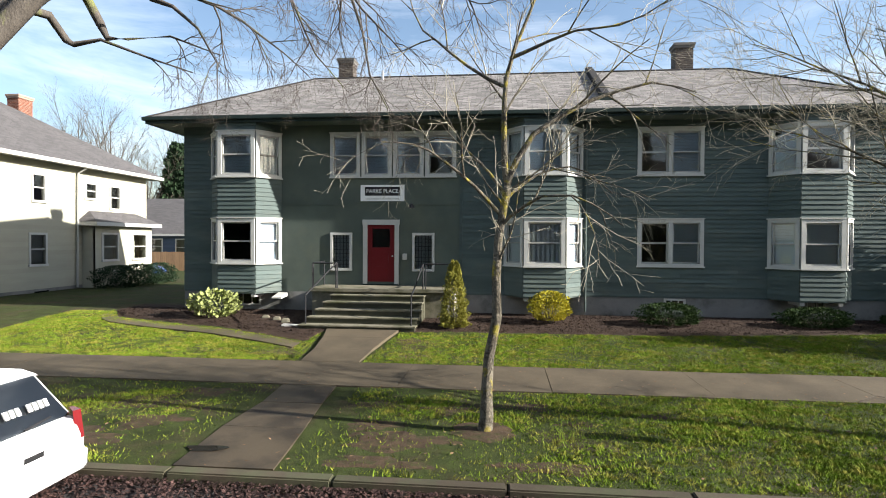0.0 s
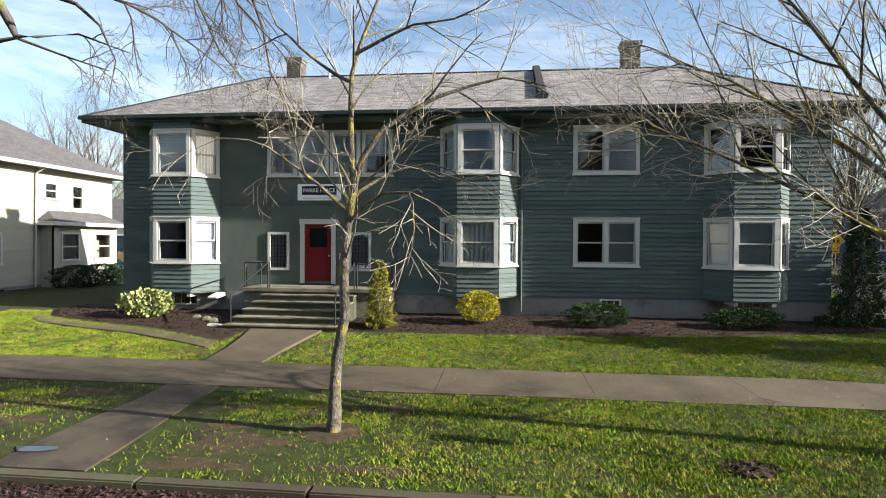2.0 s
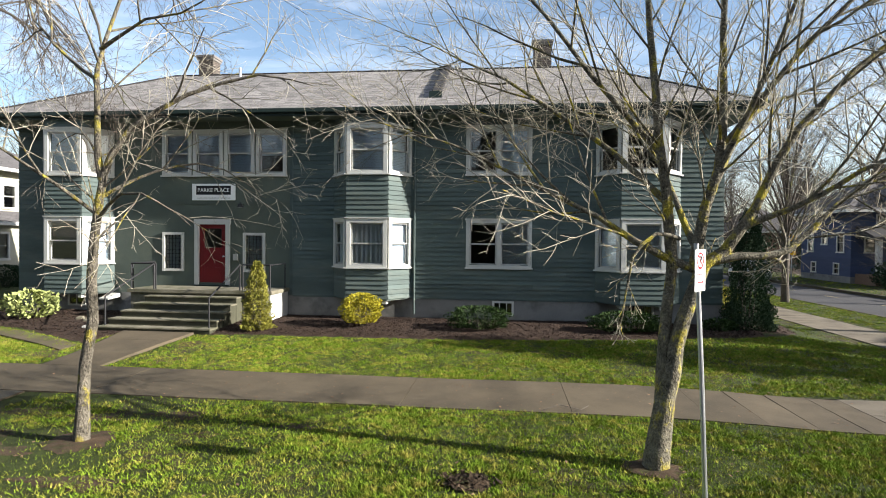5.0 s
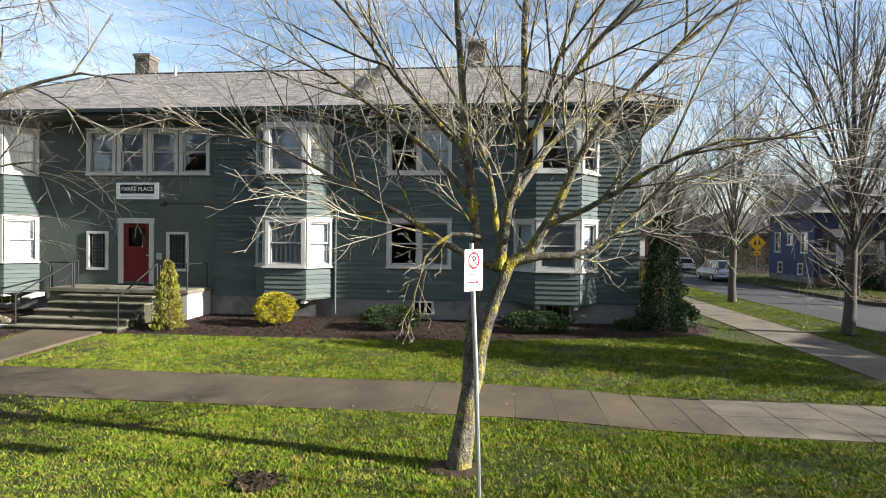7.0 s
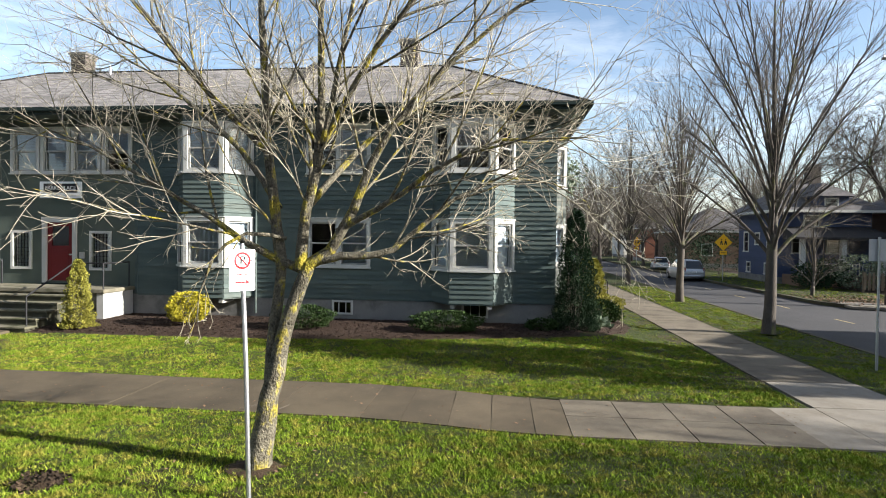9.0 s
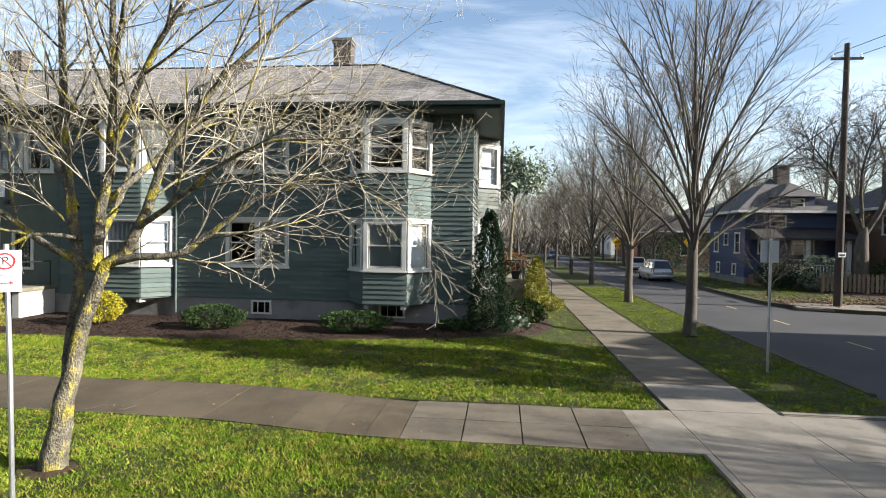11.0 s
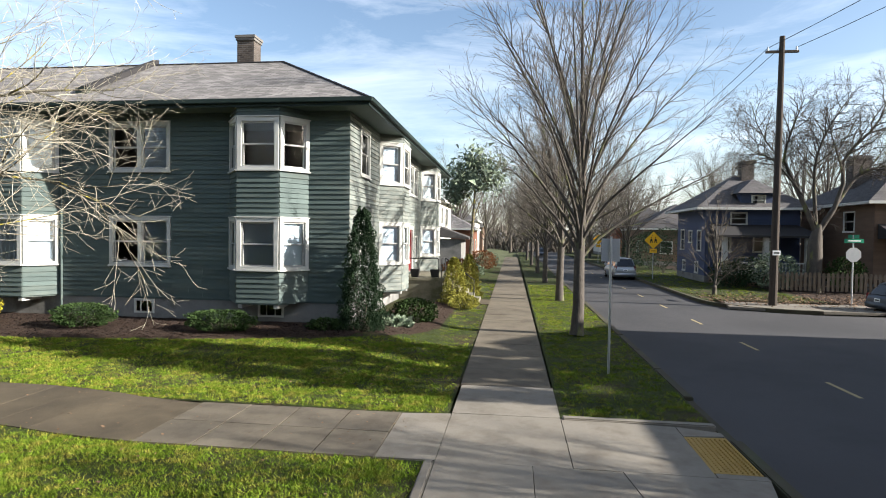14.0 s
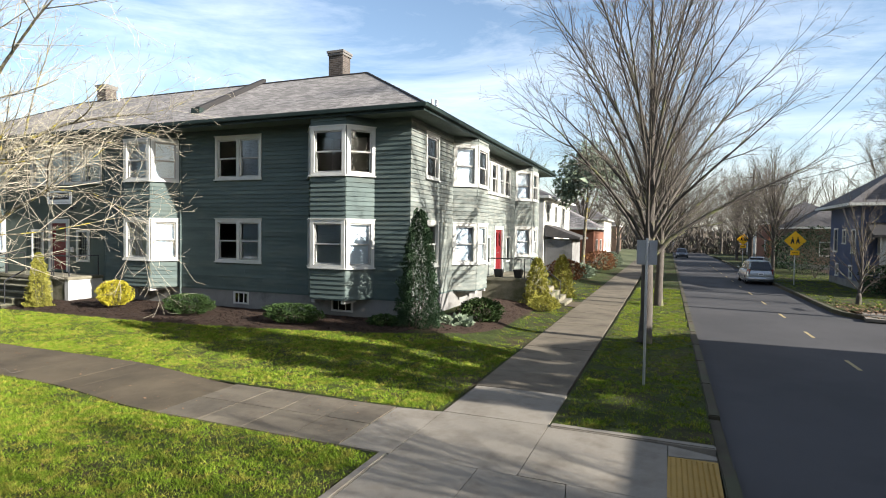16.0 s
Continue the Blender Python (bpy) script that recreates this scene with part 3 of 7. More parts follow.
def sash_window(F, u0, u1, z0, z1, cover="blind", split=0.5, parent=None, casing=0.115, lights=1, drop=1.0, sill=True, depth=0.0):
    """A white-cased double-hung window (outer casing corners given): casing, sill, sashes, panes and what hangs behind them."""
    s = Shape()
    F.box(s, u0, u0 + casing, depth - 0.02, depth + 0.05, z0, z1)
    F.box(s, u1 - casing, u1, depth - 0.02, depth + 0.05, z0, z1)
    F.box(s, u0 + casing, u1 - casing, depth - 0.02, depth + 0.048, z1 - casing, z1)
    F.box(s, u0 + casing, u1 - casing, depth - 0.02, depth + 0.046, z0, z0 + casing * 0.75)
    win = part("window", s, M_WHITE, parent or house)
    if sill:
        t = Shape()
        F.box(t, u0 - 0.03, u1 + 0.03, depth - 0.02, depth + 0.09, z0 - 0.045, z0 - 0.001)
        part("sill", t, M_WHITE, win)
        part("head_cap", F.box(Shape(), u0 - 0.03, u1 + 0.03, depth - 0.02, depth + 0.075, z1 + 0.001, z1 + 0.035), M_WHITE, win)
    n = lights
    a0, a1 = u0 + casing, u1 - casing
    w = (a1 - a0 - (n - 1) * 0.13) / n
    b, t = z0 + casing * 0.75, z1 - casing
    mid = b + (t - b) * split
    for i in range(n):
        p0 = a0 + i * (w + 0.13)
        p1 = p0 + w
        if i:
            part("mullion", F.box(Shape(), p0 - 0.13, p0, depth - 0.05, depth + 0.044, b, t), M_WHITE, win)
        for nm, c, d, dd in (("upper_sash", mid - 0.02, t, -0.045), ("lower_sash", b, mid + 0.02, -0.085)):
            q = Shape()
            e = 0.05
            F.box(q, p0, p0 + e, depth + dd, depth + dd + 0.035, c, d)
            F.box(q, p1 - e, p1, depth + dd, depth + dd + 0.035, c, d)
            F.box(q, p0 + e, p1 - e, depth + dd, depth + dd + 0.034, d - e, d)
            F.box(q, p0 + e, p1 - e, depth + dd, depth + dd + 0.034, c, c + e * 0.9)
            part(nm, q, M_WHITE2, win)
            g = Shape()
            g.face([F(p0 + e, depth + dd + 0.016, c + e * 0.9), F(p1 - e, depth + dd + 0.016, c + e * 0.9), F(p1 - e, depth + dd + 0.016, d - e), F(p0 + e, depth + dd + 0.016, d - e)])
            pane = part("pane", g, M_GLASS, win)
            pane.visible_shadow = False
        kind = cover if isinstance(cover, str) else cover[i]
        if kind in ("blind", "half"):
            q = Shape()
            zb = b if kind == "blind" else t - (t - b) * drop
            k = max(3, int((t - zb) / 0.05))
            for j in range(k):
                zz = zb + (t - zb) * j / k
                q.hexa([F(p0 + 0.01, depth - 0.12, zz), F(p1 - 0.01, depth - 0.12, zz), F(p1 - 0.01, depth - 0.125, zz), F(p0 + 0.01, depth - 0.125, zz),
                        F(p0 + 0.01, depth - 0.135, zz + (t - zb) / k * 0.96), F(p1 - 0.01, depth - 0.135, zz + (t - zb) / k * 0.96),
                        F(p1 - 0.01, depth - 0.14, zz + (t - zb) / k * 0.96), F(p0 + 0.01, depth - 0.14, zz + (t - zb) / k * 0.96)])
            part("blind", q, M_BLIND, win, "pale slatted window blind")
        elif kind == "curtain":
            q = Shape()
            k = 14
            for j in range(k):
                ua, ub = p0 + w * j / k, p0 + w * (j + 1) / k
                q.face([F(ua, depth - 0.13 + 0.02 * (j % 2), b), F(ub, depth - 0.13 + 0.02 * ((j + 1) % 2), b),
                        F(ub, depth - 0.13 + 0.02 * ((j + 1) % 2), t), F(ua, depth - 0.13 + 0.02 * (j % 2), t)])
            part("curtain", q, M_CURTAIN, win, "grey sheer curtain")
    return win


# openings of the front: outer casing corners (u0, u1, z0, z1)
W2U, W2L = (4.55, 6.69, 5.12, 6.69), (4.57, 6.71, 2.07, 3.64)
FOUR = [(-6.04 + i * 1.135, -6.04 + i * 1.135 + 1.08, 5.12, 6.66) for i in range(4)]
DOORC = (-4.84, -3.56, 1.32, 3.58)
SIDEL, SIDER = (-6.03, -5.24, 1.8, 3.15), (-3.09, -2.30, 1.8, 3.15)
BAYS = [(-10.45, -7.85), (0.13, 2.73), (8.74, 11.32)]
BAYD, CANT = 0.78, 0.62


def inner(h, c=0.1):
    return (h[0] + c, h[1] - c, h[2] + c, h[3] - c)


bay_holes = [(a + 0.2, b - 0.2, 1.5, 6.7) for a, b in BAYS]
front_windows = [W2U, W2L, *FOUR, DOORC, SIDEL, SIDER]
wall = wall_sheet("wall_front", FRONT, XW, XE, 0.1, WALL_TOP, [inner(h) for h in front_windows] + bay_holes, M_STUCCO)
EAST_BAYS = [(23.2, 25.8), (32.6, 35.2)]
EFOUR = [(27.0 + i * 1.15, 27.0 + i * 1.15 + 1.09, 5.12, 6.66) for i in range(4)]
E_DOOR, E_SL, E_SR = (28.75, 30.25, 1.32, 3.6), (27.4, 28.15, 1.8, 3.15), (30.85, 31.6, 1.8, 3.15)
E_WIN = [(20.55, 21.75, 5.12, 6.69), (20.55, 21.75, 2.07, 3.64), (36.3, 37.5, 5.12, 6.69), (36.3, 37.5, 2.07, 3.64)]
east_windows = EFOUR + [E_DOOR, E_SL, E_SR] + E_WIN
wall_e = wall_sheet("wall_east", EAST, YF + 0.001, YN, 0.1, WALL_TOP, [inner(h) for h in east_windows] + [(a + 0.2, b - 0.2, 1.5, 6.7) for a, b in EAST_BAYS], M_SIDING_LIT)
wall_w = wall_sheet("wall_west", Face((XW, 0, 0), (0, -1, 0), (-1, 0, 0)), -27.0, -YF, 0.1, WALL_TOP, [], M_SIDING)
part("wall_back", Shape().box((XW + 0.01, 26.9, 0.1), (4.6, 27.0, WALL_TOP)).box((4.6, 26.9, 0.1), (4.7, YN, WALL_TOP)).box((4.6, YN - 0.1, 0.1), (XE - 0.01, YN - 0.005, WALL_TOP)), M_SIDING, house)
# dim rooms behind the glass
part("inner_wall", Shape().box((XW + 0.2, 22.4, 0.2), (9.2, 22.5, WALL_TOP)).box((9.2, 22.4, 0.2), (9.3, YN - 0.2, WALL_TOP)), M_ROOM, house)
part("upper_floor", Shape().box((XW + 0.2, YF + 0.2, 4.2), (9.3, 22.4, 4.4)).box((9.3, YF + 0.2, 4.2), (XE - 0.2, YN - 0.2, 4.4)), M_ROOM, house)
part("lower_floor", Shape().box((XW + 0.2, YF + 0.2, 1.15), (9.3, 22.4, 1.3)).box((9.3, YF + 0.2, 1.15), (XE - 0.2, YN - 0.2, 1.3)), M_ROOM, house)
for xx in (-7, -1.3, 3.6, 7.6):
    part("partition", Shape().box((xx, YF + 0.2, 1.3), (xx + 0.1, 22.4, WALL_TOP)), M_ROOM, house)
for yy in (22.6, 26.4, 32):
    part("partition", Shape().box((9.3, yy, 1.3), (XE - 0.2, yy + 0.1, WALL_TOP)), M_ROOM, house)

# foundation, proud of the boards by nothing, painted grey
q = Shape()
FRONT.box(q, XW - 0.01, XE + 0.012, 0.002, 0.012, 0.0, BASE_TOP - 0.03)
EAST.box(q, YF - 0.012, YN, 0.002, 0.012, 0.0, BASE_TOP - 0.03)
part("foundation", q, M_FOUND, house)
q = Shape()
FRONT.box(q, XW, -7.9, 0.0125, 0.04, BASE_TOP - 0.06, BASE_TOP)
FRONT.box(q, -1.3, XE + 0.02, 0.0125, 0.04, BASE_TOP - 0.06, BASE_TOP)
EAST.box(q, YF - 0.04, YN, 0.0125, 0.04, BASE_TOP - 0.06, BASE_TOP)
part("water_table", q, M_SIDING, house)
q = Shape()
FRONT.box(q, -7.84, -1.43, 0.002, 0.03, 4.13, 4.18)
part("belt_course", q, M_STUCCO, house)
q = Shape()
FRONT.box(q, -1.43, -1.33, 0.001, 0.035, BASE_TOP, WALL_TOP)
part("corner_board", q, M_SIDING, house)

sd = [h for h in front_windows]
bay_cut = [(a, b, 1.0, 7.0) for a, b in BAYS]
siding(FRONT, -1.33, XE + 0.02, BASE_TOP, WALL_TOP, sd + bay_cut, wall)
siding(FRONT, XW - 0.02, -7.9, BASE_TOP, WALL_TOP, bay_cut, wall, singly=False)
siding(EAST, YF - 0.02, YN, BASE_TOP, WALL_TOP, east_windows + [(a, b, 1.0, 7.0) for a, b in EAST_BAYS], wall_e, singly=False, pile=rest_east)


def bay_window(F, u0, u1, parent_house, covers, paint_=M_SIDING, pile=rest):
    """A two-storey canted bay with a window on each face and boards between."""
    pts = [(u0, 0.0), (u0 + CANT, BAYD), (u1 - CANT, BAYD), (u1, 0.0)]
    zb, zt = 1.05, WALL_TOP
    W3 = [Vector(F(a, d, 0)) for a, d in pts]
    for i in range(3):
        p, q_ = W3[i], W3[i + 1]
        u = (q_ - p)
        n = Vector((u.y, -u.x, 0))
        if n.dot(F.n) < 0:
            n = -n
        G = Face(p, u, n)
        L = u.length
        c = 0.012
        ca = 0.10 if i == 1 else 0.085
        holes = [(c, L - c, 5.08, 6.65), (c, L - c, 2.06, 3.63)]
        sh = wall_sheet("bay_wall", G, 0, L, zb, zt, [(h[0] + ca - 0.02, h[1] - ca + 0.02, h[2] + 0.06, h[3] - 0.08) for h in holes], paint_, 0.1)
        siding(G, 0.0, L, zb, zt, holes, sh, singly=False, pile=pile)
        for k, h in enumerate(holes):
            sash_window(G, h[0], h[1], h[2], h[3], covers[k][i], 0.5, None, ca + (0.03 if i == 1 else 0.03))
    s = Shape()
    poly = [F(a, d, zb + 0.0) for a, d in pts]
    s.face(poly[::-1])
    s.hexa([F(u0 + 0.0, -0.05, zb - 0.05), F(u0 + CANT, BAYD + 0.02, zb - 0.05), F(u1 - CANT, BAYD + 0.02, zb - 0.05), F(u1, -0.05, zb - 0.05),
            F(u0 + 0.0, -0.05, zb), F(u0 + CANT, BAYD + 0.02, zb), F(u1 - CANT, BAYD + 0.02, zb), F(u1, -0.05, zb)])
    part("bay_floor", s, M_SIDING, parent_house)
    for uu in (u0 + CANT + 0.1, u1 - CANT - 0.1):
        q = Shape()
        F.box(q, uu - 0.07, uu + 0.07, 0.0, BAYD - 0.02, zb - 0.17, zb - 0.052)
        part("bracket", q, M_WHITE2, parent_house, "", 0.01)


bay_window(FRONT, *BAYS[0], house, (("curtain", "blind", "curtain"), ("dark", "dark", "blind")))
bay_window(FRONT, *BAYS[1], house, (("curtain", "blind", "blind"), ("curtain", "curtain", "blind")))
bay_window(FRONT, *BAYS[2], house, (("dark", "dark", "dark"), ("blind", "blind", "blind")))
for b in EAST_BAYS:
    bay_window(EAST, *b, house, (("blind", "dark", "blind"), ("blind", "blind", "blind")), M_SIDING_LIT, rest_east)
sash_window(FRONT, *W2U, ("dark", "blind"), lights=2)
sash_window(FRONT, *W2L, ("dark", "blind"), lights=2)
for i, h in enumerate(FOUR):
    sash_window(FRONT, *h, ("blind", "blind", "blind", "half")[i], drop=0.55)
for i, h in enumerate(EFOUR):
    sash_window(EAST, *h, ("blind", "dark", "blind", "dark")[i])
for h in E_WIN:
    sash_window(EAST, *h, "dark")


def grille_window(F, h):
    s = Shape()
    c = 0.09
    F.box(s, h[0], h[0] + c, -0.02, 0.05, h[2], h[3])
    F.box(s, h[1] - c, h[1], -0.02, 0.05, h[2], h[3])
    F.box(s, h[0] + c, h[1] - c, -0.02, 0.048, h[3] - c, h[3])
    F.box(s, h[0] + c, h[1] - c, -0.02, 0.048, h[2], h[2] + c)
    win = part("window", s, M_WHITE, house, "narrow leaded window with white casing")
    part("pane", Shape().face([F(h[0] + c, -0.05, h[2] + c), F(h[1] - c, -0.05, h[2] + c), F(h[1] - c, -0.05, h[3] - c), F(h[0] + c, -0.05, h[3] - c)]), M_GLASS, win).visible_shadow = False
    q = Shape()
    for i in range(1, 5):
        u = h[0] + c + (h[1] - h[0] - 2 * c) * i / 5
        F.box(q, u - 0.008, u + 0.008, -0.045, -0.025, h[2] + c, h[3] - c)
    for i in range(1, 9):
        z = h[2] + c + (h[3] - h[2] - 2 * c) * i / 9
        F.box(q, h[0] + c, h[1] - c, -0.044, -0.028, z - 0.006, z + 0.006)
    part("grille", q, M_IRON, win, "dark iron bars")
    part("curtain", Shape().face([F(h[0], -0.12, h[2]), F(h[1], -0.12, h[2]), F(h[1], -0.12, h[3]), F(h[0], -0.12, h[3])]), M_CURTAIN, win)


def entrance(F, h, leaf_u):
    s = Shape()
    c = 0.15
    F.box(s, h[0], h[0] + c, -0.05, 0.06, h[2], h[3])
    F.box(s, h[1] - c, h[1], -0.05, 0.06, h[2], h[3])
    F.box(s, h[0] - 0.02, h[1] + 0.02, -0.05, 0.065, h[3] - c, h[3] + 0.03)
    door = part("door", s, M_WHITE, house, "white-cased entrance doorway")
    l0, l1, z0, z1 = h[0] + c, h[1] - c, h[2] + 0.03, h[3] - c
    w = (l1 - l0 - 0.0) / leaf_u
    for i in range(leaf_u):
        a, b = l0 + i * w + 0.005, l0 + (i + 1) * w - 0.005
        q = Shape()
        za, zb2 = z0 + 1.28, z1 - 0.14
        F.box(q, a, a + 0.17, -0.06, -0.015, z0, z1)
        F.box(q, b - 0.17, b, -0.06, -0.015, z0, z1)
        F.box(q, a + 0.17, b - 0.17, -0.06, -0.016, z0, za)
        F.box(q, a + 0.17, b - 0.17, -0.06, -0.016, zb2, z1)
        for zz in (z0 + 0.18, z0 + 0.72):
            F.box(q, a + 0.22, b - 0.22, -0.014, -0.006, zz, zz + 0.42)
        leaf = part("door_leaf", q, M_DOOR, door, "dark red panelled door with a small glazed light")
        part("pane", Shape().face([F(a + 0.17, -0.035, za), F(b - 0.17, -0.035, za), F(b - 0.17, -0.035, zb2), F(a + 0.17, -0.035, zb2)]), M_GLASS, door)
        k = Shape()
        k.tube([F(b - 0.07, -0.015, z0 + 0.98), F(b - 0.07, 0.03, z0 + 0.98), F(b - 0.07, 0.06, z0 + 0.98)], [0.02, 0.018, 0.032], 10)
        part("door_knob", k, M_GALV, door, "bright metal knob")
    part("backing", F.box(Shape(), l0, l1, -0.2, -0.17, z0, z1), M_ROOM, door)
    part("threshold", F.box(Shape(), h[0] + 0.02, h[1] - 0.02, -0.05, 0.1, h[2] - 0.03, h[2] + 0.028), M_TRIMDK, door)


for h in (SIDEL, SIDER):
    grille_window(FRONT, h)
for h in (E_SL, E_SR):
    grille_window(EAST, h)
entrance(FRONT, DOORC, 1)
entrance(EAST, E_DOOR, 2)
tagged(part("clapboard_siding", rest, M_SIDING, wall), kind="stuff")
# east boards: sunlight is put into their lighter colour
tagged(part("clapboard_siding", rest_east, M_SIDING_LIT, wall_e, "pale grey-green boards with sunlight in their colour"), kind="stuff")

# roof: an L of two hipped wings
EY0, EX0, EX1, EY1 = 18.52, -12.42, 13.44, YN + 0.85
RZ, EZ = 9.68, 7.16
HALF = 4.56
RY, RX = EY0 + HALF, EX1 - HALF
VX, VY = EX1 - 2 * HALF, EY0 + 2 * HALF
A, B_, C_ = (EX0 + HALF, RY, RZ), (RX, RY, RZ), (RX, EY1 - HALF, RZ)
SL = math.hypot(HALF, RZ - EZ)
s = Shape()


def slope(pts, along):
    """A roof face with its own course coordinates: along the eave, and up the slope."""
    o, a = Vector(pts[0]), Vector(along).normalized()
    nrm = (Vector(pts[1]) - o).cross(Vector(pts[2]) - o).normalized()
    up = nrm.cross(a).normalized()
    s.face(pts, [((Vector(p) - o).dot(a), (Vector(p) - o).dot(up)) for p in pts])


slope([(EX0, EY0, EZ), (EX1, EY0, EZ), B_, A], (1, 0, 0))
slope([(EX1, EY0, EZ), (EX1, EY1, EZ), C_, B_], (0, 1, 0))
slope([(EX0, VY, EZ), (EX0, EY0, EZ), A], (0, -1, 0))
slope([(VX, VY, EZ), (EX0, VY, EZ), A, B_], (-1, 0, 0))
slope([(VX, EY1, EZ), (VX, VY, EZ), B_, C_], (0, -1, 0))
slope([(EX1, EY1, EZ), (VX, EY1, EZ), C_], (-1, 0, 0))
roof = part("roof", s, M_SHINGLE, house, "weathered grey asphalt shingle hip roof")
s = Shape()
s.box((EX0 + 0.02, EY0 + 0.02, 6.96), (EX1 - 0.02, VY, 7.0)).box((VX, VY, 6.96), (EX1 - 0.02, EY1 - 0.02, 7.0))
part("soffit", s, M_SOFFIT, house)
s = Shape()
s.box((EX0, EY0 - 0.02, 6.93), (EX1, EY0 + 0.02, 7.15)).box((EX1 - 0.02, EY0 - 0.02, 6.93), (EX1 + 0.02, EY1, 7.15)).box((EX0 - 0.02, EY0 - 0.02, 6.93), (EX0 + 0.02, VY, 7.15))
part("fascia", s, M_TRIMDK, house)
s = Shape()
s.box((EX0 - 0.1, EY0 - 0.13, 7.02), (EX1 + 0.13, EY0 - 0.022, 7.16)).box((EX1 + 0.022, EY0 - 0.022, 7.02), (EX1 + 0.13, EY1, 7.16))
part("gutter", s, M_TRIMDK, house, "dark green metal gutter", 0.02)
s = Shape()
for p, q_ in ((A, B_), (B_, C_), ((EX1, EY0, EZ), B_), ((EX0, EY0, EZ), A)):
    s.tube([Vector(p) + Vector((0, 0, 0.0)), Vector(q_)], 0.05, 6)
part("ridge_cap", s, M_SHINGLE_G, roof)


def chimney(at, w, d, z0, z1, name="chimney", mat=None, parent=None):
    x, y = at
    s = Shape()
    for (a, b), L in ((((x, y), (x + w, y)), w), (((x + w, y), (x + w, y + d)), d), (((x + w, y + d), (x, y + d)), w), (((x, y + d), (x, y)), d)):
        s.face([(*a, z0), (*b, z0), (*b, z1), (*a, z1)], [(0, 0), (L, 0), (L, z1 - z0), (0, z1 - z0)])
    for i, e in enumerate((0.04, 0.07)):
        s.box((x - e, y - e, z1 - 0.22 + 0.1 * i), (x + w + e, y + d + e, z1 - 0.125 + 0.1 * i))
    s.face([(x, y, z1), (x + w, y, z1), (x + w, y + d, z1), (x, y + d, z1)], [(0, 0)] * 4)
    c = part(name, s, mat or M_BRICK, parent)
    f = Shape().tube([(x + w / 2, y + d / 2, z1 - 0.05), (x + w / 2, y + d / 2, z1 + 0.06)], [0.16, 0.15], 10)
    part("flue", f, M_CONC, c)
    return c


chimney((6.9, 23.3), 0.68, 0.6, 9.2, 10.85, parent=roof)
chimney((-6.85, 23.1), 0.62, 0.6, 9.2, 10.55, parent=roof)
# parapet that climbs the front slope, and two vent pipes
s = Shape()
up = lambda y: EZ + (RZ - EZ) * (y - EY0) / HALF
s.hexa([(3.36, 19.6, up(19.6) - 0.1), (3.66, 19.6, up(19.6) - 0.1), (3.66, 23.3, up(23.0) - 0.1), (3.36, 23.3, up(23.0) - 0.1),
        (3.36, 19.5, up(19.5) + 0.22), (3.66, 19.5, up(19.5) + 0.22), (3.66, 23.3, up(23.0) + 0.34), (3.36, 23.3, up(23.0) + 0.34)])
part("parapet", s, M_SHINGLE_G, roof, "grey fire parapet climbing the roof slope", 0.03)
s = Shape().box((3.30, 19.42, up(19.42) - 0.02), (3.72, 19.62, up(19.5) + 0.18))
part("scupper", s, M_TRIMDK, roof)
for p in ((-4.9, 22.8), (11.2, 24.4), (12.4, 22.0)):
    z = EZ + (RZ - EZ) * min(p[1] - EY0, EX1 - p[0]) / HALF
    part("vent_pipe", Shape().tube([(*p, z - 0.1), (*p, z + 0.35)], 0.05, 8), M_GALV, roof)
# downpipe
p = (2.86, YF - 0.06)
part("downpipe", Shape().tube([(p[0], p[1] - 0.35, 6.98), (p[0], p[1] - 0.02, 6.6), (p[0], p[1], 3.4), (p[0], p[1], 0.5)], 0.035, 8), M_SIDING, house)

# basement windows
for F, a, b in ((FRONT, 5.45, 6.15), (FRONT, 9.7, 10.55), (FRONT, -9.6, -8.6)):
    s = Shape()
    z0, z1 = 0.52, 0.98
    F.box(s, a, a + 0.07, 0.013, 0.05, z0, z1)
    F.box(s, b - 0.07, b, 0.013, 0.05, z0, z1)
    F.box(s, a + 0.07, b - 0.07, 0.013, 0.048, z1 - 0.06, z1)
    F.box(s, a + 0.07, b - 0.07, 0.013, 0.048, z0, z0 + 0.06)
    w = part("basement_window", s, M_WHITE, house)
    for k in (1, 2):
        u = a + (b - a) * k / 3
        part("glazing_bar", F.box(Shape(), u - 0.012, u + 0.012, 0.014, 0.046, z0 + 0.06, z1 - 0.06), M_WHITE, w)
    part("pane", Shape().face([F(a + 0.07, 0.02, z0 + 0.06), F(b - 0.07, 0.02, z0 + 0.06), F(b - 0.07, 0.02, z1 - 0.06), F(a + 0.07, 0.02, z1 - 0.06)]), M_CARGLASS, w)

# name board above the entrance
s = Shape()
FRONT.box(s, -4.94, -3.37, 0.005, 0.04, 4.26, 4.83)
board = part("name_board", s, M_SIGNW, house, "white name board with black old-style lettering", 0.01)
s = Shape()
FRONT.box(s, -4.78, -3.53, 0.041, 0.046, 4.45, 4.76)
FRONT.box(s, -4.75, -3.56, 0.041, 0.0455, 4.33, 4.345)
part("panel", s, M_BLACK, board)


def lettering(text, size, m, mat, parent, name="lettering", stretch=1.0):
    """Raised letters with the built-in font, as a mesh."""
    cu = bpy.data.curves.new(name, 'FONT')
    cu.body, cu.size, cu.extrude = text, size, 0.003
    cu.align_x, cu.align_y = 'CENTER', 'CENTER'
    tmp = bpy.data.objects.new("tmp", cu)
    me = bpy.data.meshes.new_from_object(tmp)
    bpy.data.objects.remove(tmp)
    bpy.data.curves.remove(cu)
    me.transform(Matrix.Translation(-ORG[root_of(parent).name]) @ m @ Matrix.Diagonal((stretch, 1, 1, 1)))
    me.materials.clear()
